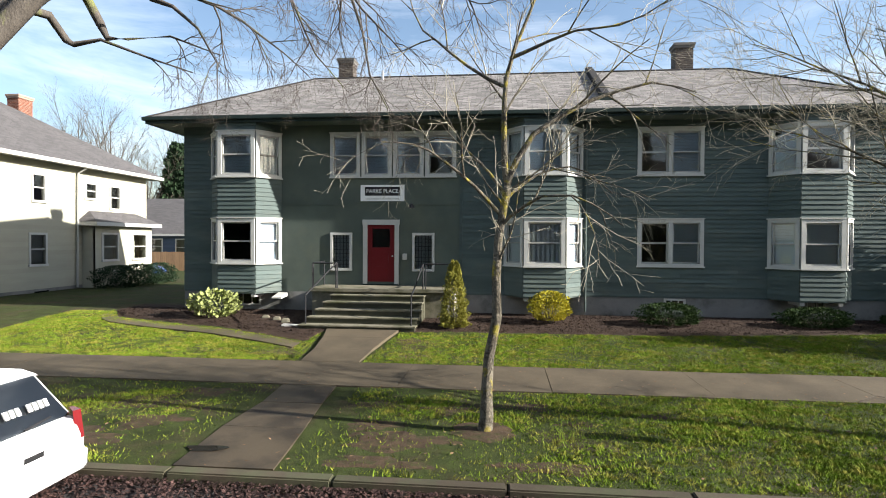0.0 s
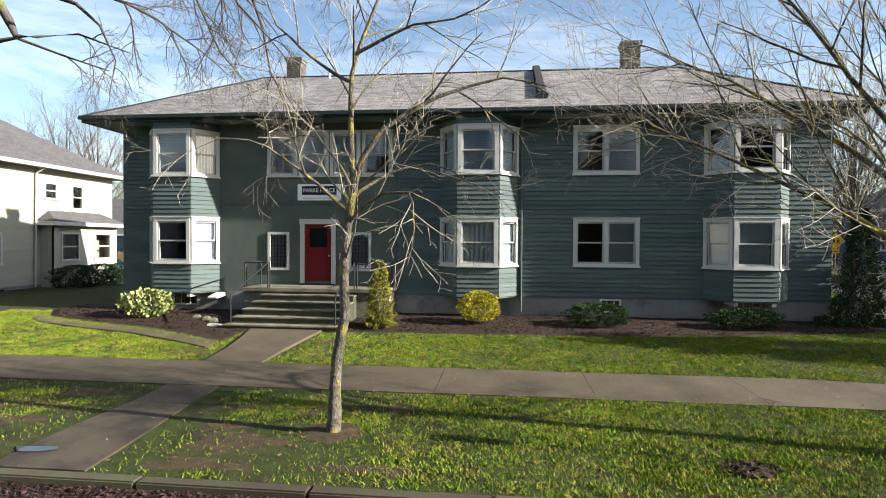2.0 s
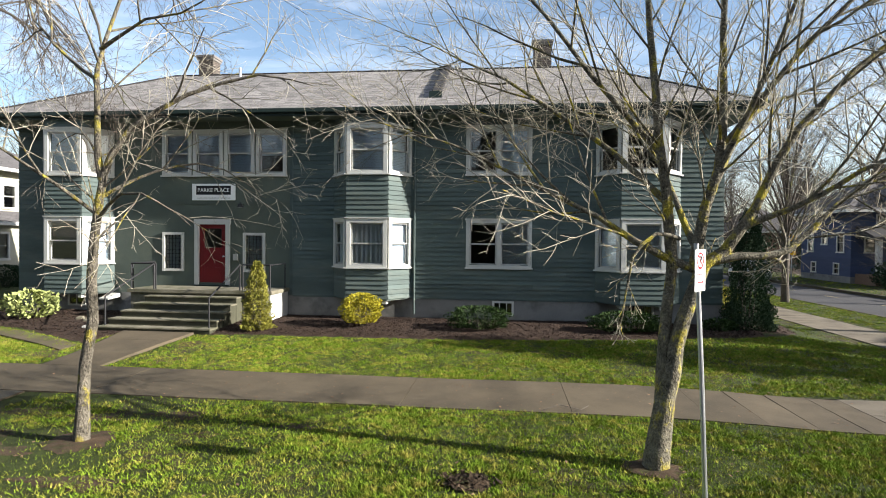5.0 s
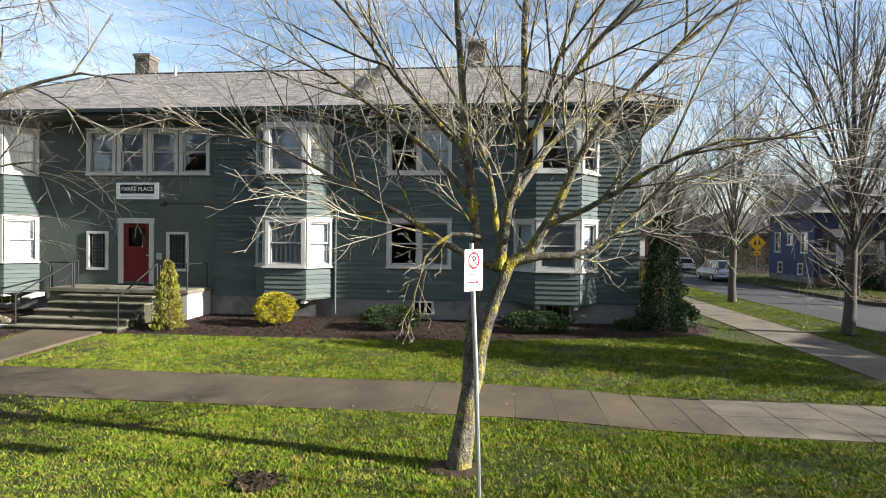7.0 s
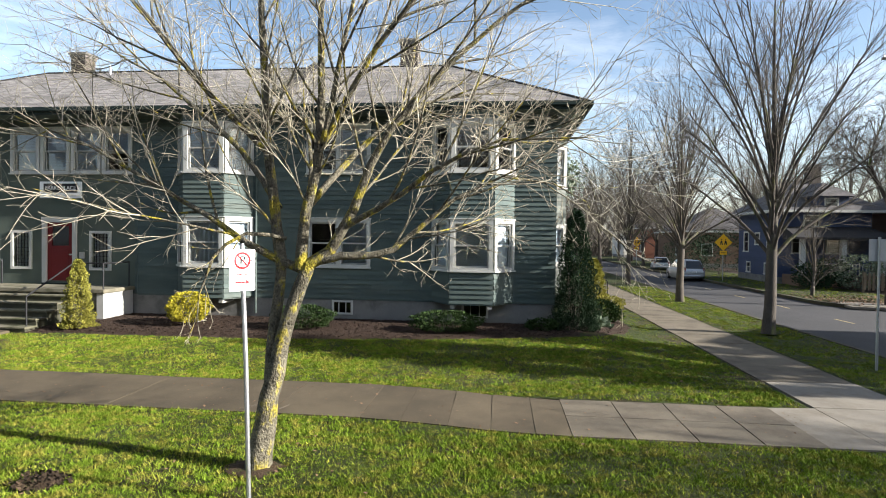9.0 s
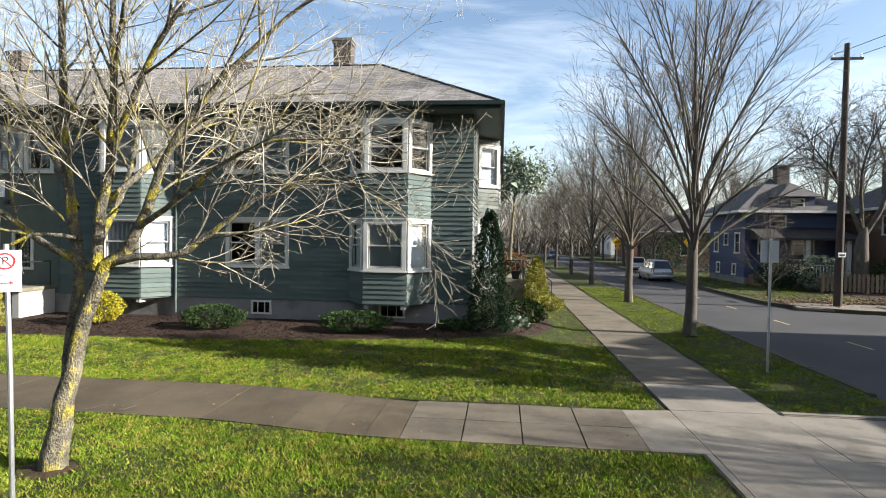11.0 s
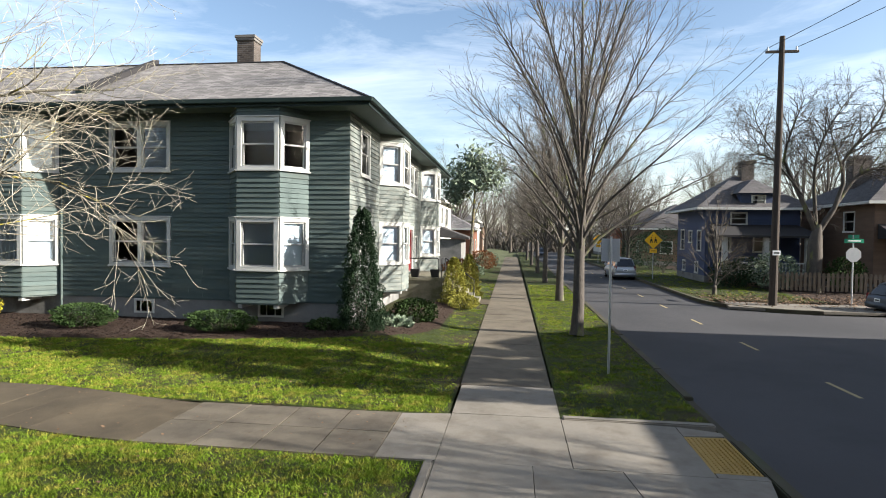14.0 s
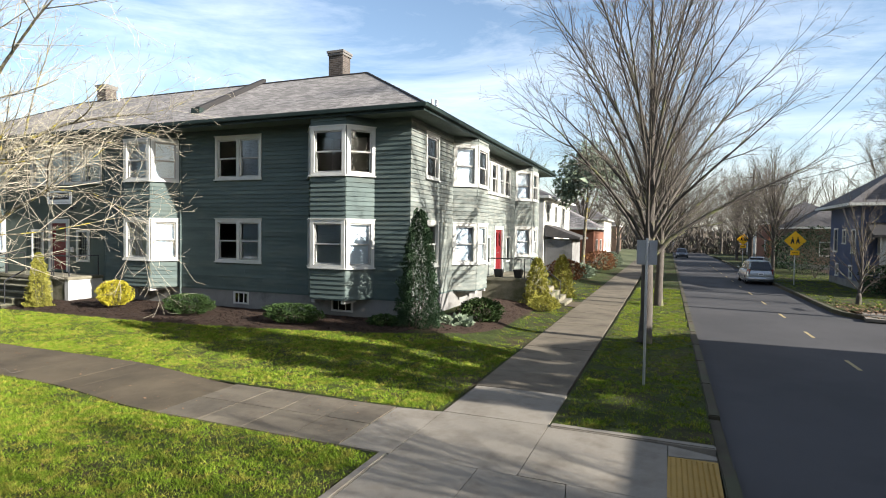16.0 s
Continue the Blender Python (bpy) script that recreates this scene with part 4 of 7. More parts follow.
    me.materials.append(mat)
    ob = new(name, me)
    ob.parent = parent
    return ob


lettering("PARKE PLACE", 0.19, pose(-4.155, YF - 0.049, 4.605, 90, 0, 0), M_SIGNW, board)

# front porch and steps
porch = thing("front_porch", (-3.9, 18.6, 0.3), "concrete entrance porch with five worn steps", "porch")
part("deck", Shape().box((-6.28, 17.86, 1.18), (-1.42, YF - 0.035, 1.30)), M_CONC, porch, "", 0.015)
part("base", Shape().box((-6.2, 17.95, 0.0), (-1.5, YF - 0.035, 1.178)), M_CONC, porch)
part("cheek_cap", Shape().box((-1.72, 17.93, 0.0), (-1.48, YF - 0.04, 1.176)), M_WHITE2, porch, "white end wall", 0.01)
for i in range(5):
    y0, zt = 16.1 + 0.37 * i, 0.36 + 0.19 * i
    xl, xr_ = -5.98 + 0.13 * i, -2.49 + 0.015 * i
    # risers in a darker olive concrete than the treads
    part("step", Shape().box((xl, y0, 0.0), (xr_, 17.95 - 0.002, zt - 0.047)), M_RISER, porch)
    part("tread", Shape().box((xl - 0.03, y0 - 0.035, zt - 0.046), (xr_ + 0.03, min(y0 + 0.42, 17.94), zt)), M_CONC, porch, "", 0.012)


def handrail(pts_low, pts_top, name, label, mid=()):
    r = thing(name, pts_low[0], label, "handrail")
    for a, b in zip(pts_low, pts_top):
        part("post", Shape().tube([a, b], 0.022, 8), M_IRON, r)
    part("rail", Shape().tube(pts_top, 0.024, 8), M_IRON, r)
    for m_ in mid:
        part("bar", Shape().tube(m_, 0.014, 6), M_IRON, r)
    return r


for xa, xb_ in ((-5.84, -5.4), (-2.62, -2.5)):
    handrail([(xa, 16.3, 0.36), (xb_, 17.95, 1.3)], [(xa, 16.3, 1.22), (xb_, 17.95, 2.12)], "stair_handrail", "black iron pipe handrail beside the front steps")
handrail([(-6.2, 17.98, 1.3), (-5.36, 17.98, 1.3)], [(-6.2, 17.98, 2.12), (-5.36, 17.98, 2.12)], "porch_railing", "black iron railing at the porch edge")
handrail([(-6.2, 18.06, 1.3), (-6.2, 19.2, 1.3)], [(-6.2, 18.06, 2.12), (-6.2, 19.2, 2.12)], "porch_railing", "black iron railing at the porch end")
handrail([(-2.42, 17.98, 1.3), (-1.52, 17.98, 1.3), (-1.52, 19.2, 1.3)], [(-2.42, 17.98, 2.12), (-1.52, 17.98, 2.12), (-1.52, 19.2, 2.12)], "porch_railing", "black iron railing round the porch end")
q = thing("door_bell_box", (-3.3, YF, 2.3), "small pale mailbox panel beside the red door", "mailbox")
part("box", Shape().box((-3.42, YF - 0.1, 2.2), (-3.27, YF - 0.003, 2.42)), M_WHITE2, q, "", 0.01)
q = thing("wall_lamp", (-3.1, YF, 4.1), "dark metal wall lamp above the entrance", "lamp")
part("shade", Shape().tube([(-3.08, YF - 0.26, 4.0), (-3.08, YF - 0.26, 4.12), (-3.08, YF - 0.26, 4.15)], [0.12, 0.07, 0.03], 10), M_IRON, q)
part("arm", Shape().tube([(-3.08, YF - 0.003, 4.1), (-3.08, YF - 0.26, 4.16)], 0.015, 6), M_IRON, q)

# side entrance porch
eporch = thing("side_porch", (14, 29.4, 0), "concrete side entrance porch with steps", "porch")
part("base", Shape().box((XE + 0.04, 27.0, 0.0), (14.6, 31.7, 1.16)), M_CONC, eporch)
part("deck", Shape().box((XE + 0.04, 26.95, 1.162), (14.68, 31.75, 1.30)), M_CONC, eporch, "", 0.015)
for i in range(5):
    part("step", Shape().box((14.6, 28.4, 0.0), (16.1 - 0.3 * i, 30.6, 0.16 + 0.19 * i)), M_CONC, eporch, "", 0.012)
handrail([(14.55, 27.1, 1.3), (14.55, 28.3, 1.3), (15.9, 28.3, 0.35)], [(14.55, 27.1, 2.15), (14.55, 28.3, 2.15), (15.9, 28.3, 1.15)], "porch_railing", "black iron railing on the side porch")
handrail([(12.9, 27.05, 1.3), (14.4, 27.05, 1.3)], [(12.9, 27.05, 2.15), (14.4, 27.05, 2.15)], "porch_railing", "black iron railing on the side porch")
for xx in (13.3, 14.2):
    q = thing("planter_pot", (xx, 27.4, 1.3), "dark square planter pot on the side porch", "planter")
    part("pot", Shape().hexa([(xx - 0.14, 27.26, 1.3), (xx + 0.14, 27.26, 1.3), (xx + 0.14, 27.54, 1.3), (xx - 0.14, 27.54, 1.3),
                              (xx - 0.2, 27.2, 1.66), (xx + 0.2, 27.2, 1.66), (xx + 0.2, 27.6, 1.66), (xx - 0.2, 27.6, 1.66)]), M_IRON, q, "", 0.015)


# ---------------------------------------------------------------- grass, beds, litter
RNG = np.random.default_rng(7)


def patchy(x, y, seed=0.0):
    """Slow uneven field between 0 and 1."""
    v = np.sin(x * 0.9 + 1.3 * np.sin(y * 0.7 + seed)) + np.sin(y * 1.3 + seed * 2 + 0.8 * np.sin(x * 1.1)) + 0.6 * np.sin(x * 2.7 - y * 2.1 + seed)
    return np.clip(v / 4.4 + 0.5, 0, 1)


BED_X = np.array([-13.6, -12.6, -10.5, -8.4, -6.6, -5.3, -5.2, -2.0, -0.9, 4.5, 8.0, 10.9, 12.6, 13.8, 14.7, 15.3])
BED_Y = np.array([18.6, 17.3, 16.6, 16.1, 15.4, 14.8, 16.0, 16.1, 16.15, 16.3, 16.6, 17.05, 17.4, 17.9, 19.0, 20.8])


def bed_edge(x):
    return np.interp(x, BED_X, BED_Y)


def bare(x, y):
    """Where no grass grows: paths, beds, tree pits; 1 is fully bare."""
    out = np.zeros_like(x)
    out[(x > -4.35) & (x < -2.75) & (y < 11)] = 1
    out[(x > -5.3) & (x < -2.75) & (y > 12) & (np.abs(x + 4.05) < 0.75 + 0.12 * (y - 12.7))] = 1
    out[(y > bed_edge(x) - 0.05) & (y > 13) & (x < 15.4)] = 1
    out[(x > 15.3) & (x < 16.6) & (y > 28.3) & (y < 30.5)] = 1
    for cx, cy, r in ((-0.25, 8.44, 0.42), (7.8, 8.55, 0.3), (5.4, 7.75, 0.3)):
        out[(x - cx) ** 2 + (y - cy) ** 2 < r * r] = 1
    ne = 10.72 - 0.46 * smooth(8, 12, x)
    fe = 12.78 - 0.6 * smooth(8.5, 12.2, x)
    out[(y > ne - 0.02) & (y < fe + 0.02)] = 1
    wear = np.maximum(smooth(0.55, 0.75, patchy(x, y, 1.0)) * 0.5, smooth(0.5, 0.8, patchy(x * 4.3, y * 4.3, 3.0)) * 0.6)
    left = (1 - smooth(-1.0, 5.5, x)) * (y < 11) * smooth(-0.1, 0.4, patchy(x * 1.3, y * 1.3, 4.0)) * 0.97
    path = np.exp(-((x + 3.5) / 2.0) ** 2) * (y > 12.6) * (y < 16.5) * 0.75
    gut = np.exp(-((y - 6.65) / 0.22) ** 2) * 0.7
    return np.clip(np.maximum.reduce([out, wear, left, path, gut]), 0, 1)


def grass(name, x0, x1, y0, y1, density, label, hmin=0.02, hmax=0.05, wide=0.008):
    """Short blades in uneven clumps, with dark gaps between them."""
    n = int((x1 - x0) * (y1 - y0) * density)
    k = max(1, n // 40)
    cx, cy = RNG.uniform(x0, x1, k), RNG.uniform(y0, y1, k)
    size = RNG.uniform(0.5, 1.7, k)
    pick = RNG.integers(0, k, n)
    loose = RNG.random(n) < 0.22
    x = np.where(loose, RNG.uniform(x0, x1, n), cx[pick] + RNG.normal(0, 0.055, n) * size[pick])
    y = np.where(loose, RNG.uniform(y0, y1, n), cy[pick] + RNG.normal(0, 0.055, n) * size[pick])
    keep = (RNG.random(n) > bare(x, y)) & (x > x0) & (x < x1) & (y > y0) & (y < y1)
    x, y, loose, size = x[keep], y[keep], loose[keep], size[pick][keep]
    n = len(x)
    z = lawn_height(x, y) - 0.01
    h = RNG.uniform(hmin, hmax, n) * np.where(loose, 0.7, 0.6 + 0.6 * size)
    a = RNG.uniform(0, 2 * np.pi, n)
    w = RNG.uniform(0.7, 1.4, n) * wide
    lean = RNG.uniform(0.3, 1.3, n) * h
    la = RNG.uniform(0, 2 * np.pi, n)
    base = np.stack([x, y, z], -1)
    side = np.stack([np.cos(a) * w, np.sin(a) * w, np.zeros(n)], -1)
    tip = base + np.stack([np.cos(la) * lean, np.sin(la) * lean, h], -1)
    v = np.stack([base - side, base + side, tip], 1).reshape(-1, 3)
    f = np.arange(3 * n).reshape(-1, 3)
    return tagged(arrays_part(name, v, f, M_GRASS), label, "grass", "", "stuff")


grass("verge_grass", -9, 16.55, 6.68, 10.75, 5200, "short mossy green verge grass with worn patches", 0.02, 0.05, 0.0085)
grass("front_grass", -15, 16.55, 12.4, 18.4, 3400, "short sunlit green front lawn grass", 0.02, 0.05, 0.010)
grass("strip_grass", 18.6, 21.08, 12.6, 40, 1300, "short grass between pavement and kerb")
grass("side_grass", 14.2, 16.55, 18.4, 40, 450, "short grass beside the house")
# worn brown earth showing through the verge; extra patches stand in for tree shade
def worn_patch(cx, cy, rx, ry, seed):
    rng = np.random.default_rng(seed)
    k, rings = 40, 5
    a = np.arange(k) * 2 * np.pi / k
    wob = 1 + 0.22 * np.sin(a * 3 + seed) + 0.14 * np.sin(a * 7 + 2 * seed) + rng.uniform(-0.08, 0.08, k)
    v = [np.stack([cx + np.cos(a) * rx * wob * t, cy + np.sin(a) * ry * wob * t, 0.014 - 0.03 * t ** 3 + lawn_height(cx + np.cos(a) * rx * wob * t, cy + np.sin(a) * ry * wob * t)], -1) for t in np.linspace(0.02, 1, rings)]
    v = np.concatenate(v)
    i = np.arange(k * rings).reshape(rings, k)
    f = np.stack([i[:-1], np.roll(i[:-1], -1, 1), np.roll(i[1:], -1, 1), i[1:]], -1).reshape(-1, 4)
    tagged(arrays_part("worn_earth", v, f, M_DIRT), "bare trodden brown earth in the grass", "earth", "", "structure")


for i, q in enumerate(((-1.3, 7.9, 1.1, 0.5), (-6.2, 9.2, 1.3, 0.7), (-6.6, 7.6, 1.4, 0.45), (-2.0, 9.6, 0.7, 0.4), (1.3, 8.9, 0.55, 0.25), (-0.9, 9.5, 0.5, 0.3), (-2.2, 13.6, 0.6, 0.5), (-2.3, 15.0, 0.9, 0.5), (-5.6, 13.8, 0.8, 0.6), (2.6, 9.5, 0.4, 0.2), (0.6, 7.2, 0.9, 0.22), (-5.4, 10.1, 0.8, 0.35), (-5.6, 8.4, 0.7, 0.5), (-2.0, 8.6, 0.6, 0.35), (-1.6, 7.1, 0.9, 0.25), (-7.4, 8.5, 0.8, 0.5), (0.4, 9.8, 0.6, 0.25))):
    worn_patch(*q, i + 1)
grass("opposite_grass", 27.7, 33.5, 33.6, 60, 120, "thin winter grass across the street", 0.04, 0.09)

# planting bed: one sheet with a drawn edge
nb = 220
bx = np.linspace(-13.6, 15.3, nb)
rows_ = 14
v = []
for j in range(rows_):
    k = j / (rows_ - 1)
    back = np.where(bx < 13.2, 20.2, 30.5)
    yy = bed_edge(bx) * (1 - k) + back * k
    v.append(np.stack([bx, yy, lawn_height(bx, yy) + 0.035 * min(1, j * 0.7) + 0.012 * np.sin(bx * 9 + j * 2.3)], -1))
v = np.array(v).reshape(-1, 3)
ii = np.arange(nb * rows_).reshape(rows_, nb)
f = np.stack([ii[:-1, :-1], ii[:-1, 1:], ii[1:, 1:], ii[1:, :-1]], -1).reshape(-1, 4)
tagged(arrays_part("planting_bed", v, f, M_MULCH), "dark bark mulch bed along the house", "mulch bed", "", "structure")


def scatter_bits(name, x, y, z, size, mat, label, category, flat=0.6):
    """Loose chips or leaves: small tilted quads."""
    n = len(x)
    c = np.stack([x, y, z], -1)
    a = RNG.uniform(0, 2 * np.pi, n)
    s_ = RNG.uniform(size * 0.5, size * 1.3, n)[:, None]
    u = np.stack([np.cos(a), np.sin(a), RNG.uniform(-flat, flat, n)], -1) * s_
    w = np.stack([-np.sin(a), np.cos(a), RNG.uniform(-flat, flat, n)], -1) * s_ * RNG.uniform(0.3, 0.8, n)[:, None]
    v = np.stack([c - u, c + w, c + u, c - w], 1).reshape(-1, 3)
    return tagged(arrays_part(name, v, np.arange(4 * n).reshape(-1, 4), mat), label, category, "", "stuff")


n = 16000
x = RNG.uniform(-13.4, 15.2, n)
y = bed_edge(x) + RNG.uniform(0.02, 1, n) ** 1.0 * np.where(x < 13, 19.4 - bed_edge(x), 8)
scatter_bits("mulch_chips", x, y, lawn_height(x, y) + 0.045, 0.035, M_MULCH, "loose dark bark chips on the bed", "mulch")
n = 60000
x, y = RNG.uniform(-14, 18, n), 6.45 - RNG.exponential(0.7, n)
k = (y > 3)
scatter_bits("leaf_litter", x[k], y[k], -0.15 + RNG.uniform(0, 0.02, k.sum()) + 0.09 * np.exp(-(6.46 - y[k]) / 0.22), 0.028, M_LITTER, "wet brown leaf litter in the gutter", "leaf litter")
x, y = RNG.uniform(-12, 16, 900), RNG.uniform(6.7, 16, 900)
scatter_bits("fallen_leaves", x, y, lawn_height(x, y) + 0.035, 0.028, M_LEAF, "scattered dry brown leaves on the grass", "leaves", 0.35)
n = 5000
x, y = RNG.uniform(27.8, 48, n), RNG.normal(34, 1.6, n)
scatter_bits("corner_leaves", x, y, 0.03 + 0 * x, 0.06, M_LEAF, "drift of rust-brown leaves by the fence", "leaves")
x, y = RNG.uniform(-4.3, 16, 260), RNG.uniform(10.8, 12.6, 260)
scatter_bits("pavement_leaves", x, y, 0.04 + 0 * x, 0.022, M_LEAF, "a few dry leaves on the pavement", "leaves", 0.2)
# tree pits and a dug hole
for nm, cx, cy, r in (("tree_pit", -0.25, 8.44, 0.5), ("tree_pit", 7.78, 8.52, 0.36), ("dug_hole", 5.4, 7.78, 0.27)):
    s = Shape()
    k = 18
    ring = [(cx + math.cos(2 * math.pi * i / k) * r * random.uniform(0.8, 1.2), cy + math.sin(2 * math.pi * i / k) * r * random.uniform(0.7, 1.05), 0.012) for i in range(k)]
    mid_ = [(cx + (p[0] - cx) * 0.55, cy + (p[1] - cy) * 0.55, 0.02 + random.uniform(0, 0.025)) for p in ring]
    for i in range(k):
        s.face([ring[i], ring[(i + 1) % k], mid_[(i + 1) % k], mid_[i]])
    s.face(mid_)
    structure(nm, s, M_DIRT, "bare brown earth round the trunk" if nm == "tree_pit" else "small heap of dug brown earth in the grass", "earth", True)
M_CLOD = material("dark_clods", (0.05, 0.034, 0.021), 0.95, 0.5, 8, 60, 0.6, island=0.6)
a, r = RNG.uniform(0, 6.283, 170), RNG.uniform(0, 1, 170) ** 0.6
x, y = 5.4 + np.cos(a) * r * 0.42, 7.78 + np.sin(a) * r * 0.26
scatter_bits("soil_clods", x, y, 0.03 + 0.05 * (1 - r), 0.035, M_CLOD, "dark loose clods of dug soil", "soil", 0.9)
# curved stone edging of the bed's open end
bed_edging = thing("bed_edging", (-9, 16.4, 0.2), "curved grey-brown paved edging strip round the bed", "edging", "", "structure")
ex = np.linspace(-13.4, -5.4, 15)
for a, b in zip(ex, ex[1:]):
    pa, pb = Vector((a, bed_edge(a), 0)), Vector((b, bed_edge(b), 0))
    za, zb = float(lawn_height(np.array(a), np.array(pa.y))) + 0.006, float(lawn_height(np.array(b), np.array(pb.y))) + 0.006
    part("edging_slab", Shape().hexa([(a, pa.y - 0.75, za - 0.12), (b - 0.01, pb.y - 0.75, zb - 0.12), (b - 0.01, pb.y - 0.1, zb - 0.1), (a, pa.y - 0.1, za - 0.1),
                                      (a, pa.y - 0.75, za - 0.02), (b - 0.01, pb.y - 0.75, zb - 0.02), (b - 0.01, pb.y - 0.1, zb), (a, pa.y - 0.1, za)]), M_WALK, bed_edging)


# ---------------------------------------------------------------- trees
def tubes(lines, sides):
    """Round bars for many branch lines at once: list of (points, radii) of equal length."""
    P = np.array([p for p, _ in lines])
    R = np.array([r for _, r in lines])
    N, K, _ = P.shape
    D = np.gradient(P, axis=1)
    D /= np.linalg.norm(D, axis=2, keepdims=True) + 1e-9
    ref = np.where(np.abs(D[:, :1, 2:3]) > 0.8, np.array([1.0, 0.1, 0.0]), np.array([0.1, 0.0, 1.0]))
    S = np.cross(D, ref)
    S /= np.linalg.norm(S, axis=2, keepdims=True) + 1e-9
    U = np.cross(D, S)
    ang = np.arange(sides) * 2 * np.pi / sides
    V = P[:, :, None, :] + R[:, :, None, None] * (S[:, :, None, :] * np.cos(ang)[None, None, :, None] + U[:, :, None, :] * np.sin(ang)[None, None, :, None])
    idx = np.arange(N * K * sides).reshape(N, K, sides)
    nxt = np.roll(idx, -1, axis=2)
    F = np.stack([idx[:, :-1], nxt[:, :-1], nxt[:, 1:], idx[:, 1:]], -1).reshape(-1, 4)
    return V.reshape(-1, 3), F


def merge(chunks):
    vs, fs, o = [], [], 0
    for v, f in chunks:
        vs.append(v)
        fs.append(f + o)
        o += len(v)
    return np.concatenate(vs), np.concatenate(fs)


def unit(v):
    return v / (np.linalg.norm(v) + 1e-9)


def sprout(rng, lines, pts, rad, level, spec):
    """Grow the branches of the next order along a branch line, and theirs in turn."""
    if level >= len(spec["n"]):
        return
    K = len(pts)
    seg = np.linalg.norm(np.diff(pts, axis=0), axis=1)
    L = seg.sum()
    cnt = max(1, int(round(1.25 * spec["n"][level] * (1 - spec["from"][level]) * (L / spec["ref"][level]) * rng.uniform(0.8, 1.2))))
    side0 = rng.uniform(0, 6.28)
    for i in range(cnt):
        t = spec["from"][level] + (1 - spec["from"][level]) * (i + rng.uniform(0.1, 0.9)) / cnt
        f = t * (K - 1)
        k = min(int(f), K - 2)
        p = pts[k] + (pts[k + 1] - pts[k]) * (f - k)
        d = unit(pts[k + 1] - pts[k])
        r0 = rad[k] + (rad[k + 1] - rad[k]) * (f - k)
        a = side0 + i * 2.4 + rng.uniform(-0.5, 0.5)
        q = unit(np.cross(d, [0.3, 0.5, 0.8] if abs(d[2]) < 0.9 else [1, 0, 0]))
        w = np.cross(d, q)
        ang = radians(spec["angle"][level] * rng.uniform(0.75, 1.25))
        nd = d * math.cos(ang) + (q * math.cos(a) + w * math.sin(a)) * math.sin(ang)
        ln = spec["len"][level] * rng.uniform(0.55, 1.15) * (1 - spec["taper"][level] * t)
        br = min(r0 * 0.75, spec["rad"][level] * rng.uniform(0.8, 1.2))
        m = 6 if level == 0 else 5 if level == 1 else 4
        pp, dd, out = p.copy(), unit(nd), [p.copy()]
        for j in range(m - 1):
            dd = unit(dd + rng.normal(0, spec["wander"][level], 3) + np.array([0, 0, spec["up"][level]]))
            pp = pp + dd * ln / (m - 1)
            out.append(pp.copy())
        rr = np.linspace(br, max(br * 0.3, spec["tip"]), m)
        lines[min(level + 1, 4)].append((np.array(out), rr))
        sprout(rng, lines, np.array(out), rr, level + 1, spec)


def resample(poly, k=9):
    """A smooth line through drawn limb points (x, y, z, radius)."""
    a = np.array(poly, dtype=float)
    t = np.linspace(0, len(a) - 1, k)
    out = []
    for q in t:
        i = min(int(q), len(a) - 2)
        u = q - i
        p0, p1, p2, p3 = a[max(i - 1, 0)], a[i], a[i + 1], a[min(i + 2, len(a) - 1)]
        out.append(0.5 * (2 * p1 + (p2 - p0) * u + (2 * p0 - 5 * p1 + 4 * p2 - p3) * u * u + (3 * p1 - p0 - 3 * p2 + p3) * u ** 3))
    out = np.array(out)
    return out[:, :3], np.maximum(out[:, 3], 0.004)


def tree(name, limbs, spec, seed, label, bark, twig, group="", k=9, at=None):
    """A bare tree: drawn trunk and main limbs, and grown branches and twigs."""
    rng = np.random.default_rng(seed)
    lines = {0: [], 1: [], 2: [], 3: [], 4: []}
    for limb in limbs:
        pts, rad = resample(limb, k)
        pts = pts + np.concatenate([np.zeros((1, 3)), rng.normal(0, 0.012, (k - 1, 3))])
        lines[0].append((pts, rad))
        if limb[0][3] < 0.03:       # a short hanging shoot with small twigs
            sprout(rng, lines, pts, rad, 0, dict(spec, len=[q * 0.28 for q in spec["len"]], n=[q * 1.6 for q in spec["n"]], rad=[q * 0.4 for q in spec["rad"]]))
        elif limb[0][3] < spec.get("bare_over", 0.09):
            sprout(rng, lines, pts, rad, 0, spec)
        else:
            sub = dict(spec)
            sub["from"] = [spec.get("trunk_from", 0.6)] + list(spec["from"][1:])
            sprout(rng, lines, pts, rad, 0, sub)
    base = limbs[0][0]
    ob = thing(name, base[:3], label, "tree", group)
    v, f = merge([tubes(lines[0], 10)] + [tubes(lines[i], 6) for i in (1,) if lines[i]])
    part_t = arrays_part("trunk", v, f, bark, ob)
    part_t.data.shade_smooth()
    chunks = [tubes(lines[i], 4 if i == 2 else 3) for i in (2, 3, 4) if lines[i]]
    if chunks:
        v, f = merge(chunks)
        tagged(arrays_part("crown", v, f, twig, ob, "bare crown of fine twigs"), kind="stuff")
    return ob


SPREAD = {"n": [7, 9, 7, 5], "ref": [2.5, 1.6, 0.8, 0.45], "from": [0.25, 0.15, 0.15, 0.15], "angle": [48, 42, 42, 45], "len": [1.7, 0.85, 0.42, 0.2],
          "taper": [0.45, 0.4, 0.4, 0.3], "rad": [0.022, 0.010, 0.0055, 0.0035], "wander": [0.10, 0.13, 0.16, 0.16], "up": [0.02, 0.0, 0.0, 0.0], "tip": 0.0025, "bare_over": 0.09, "trunk_from": 0.62}
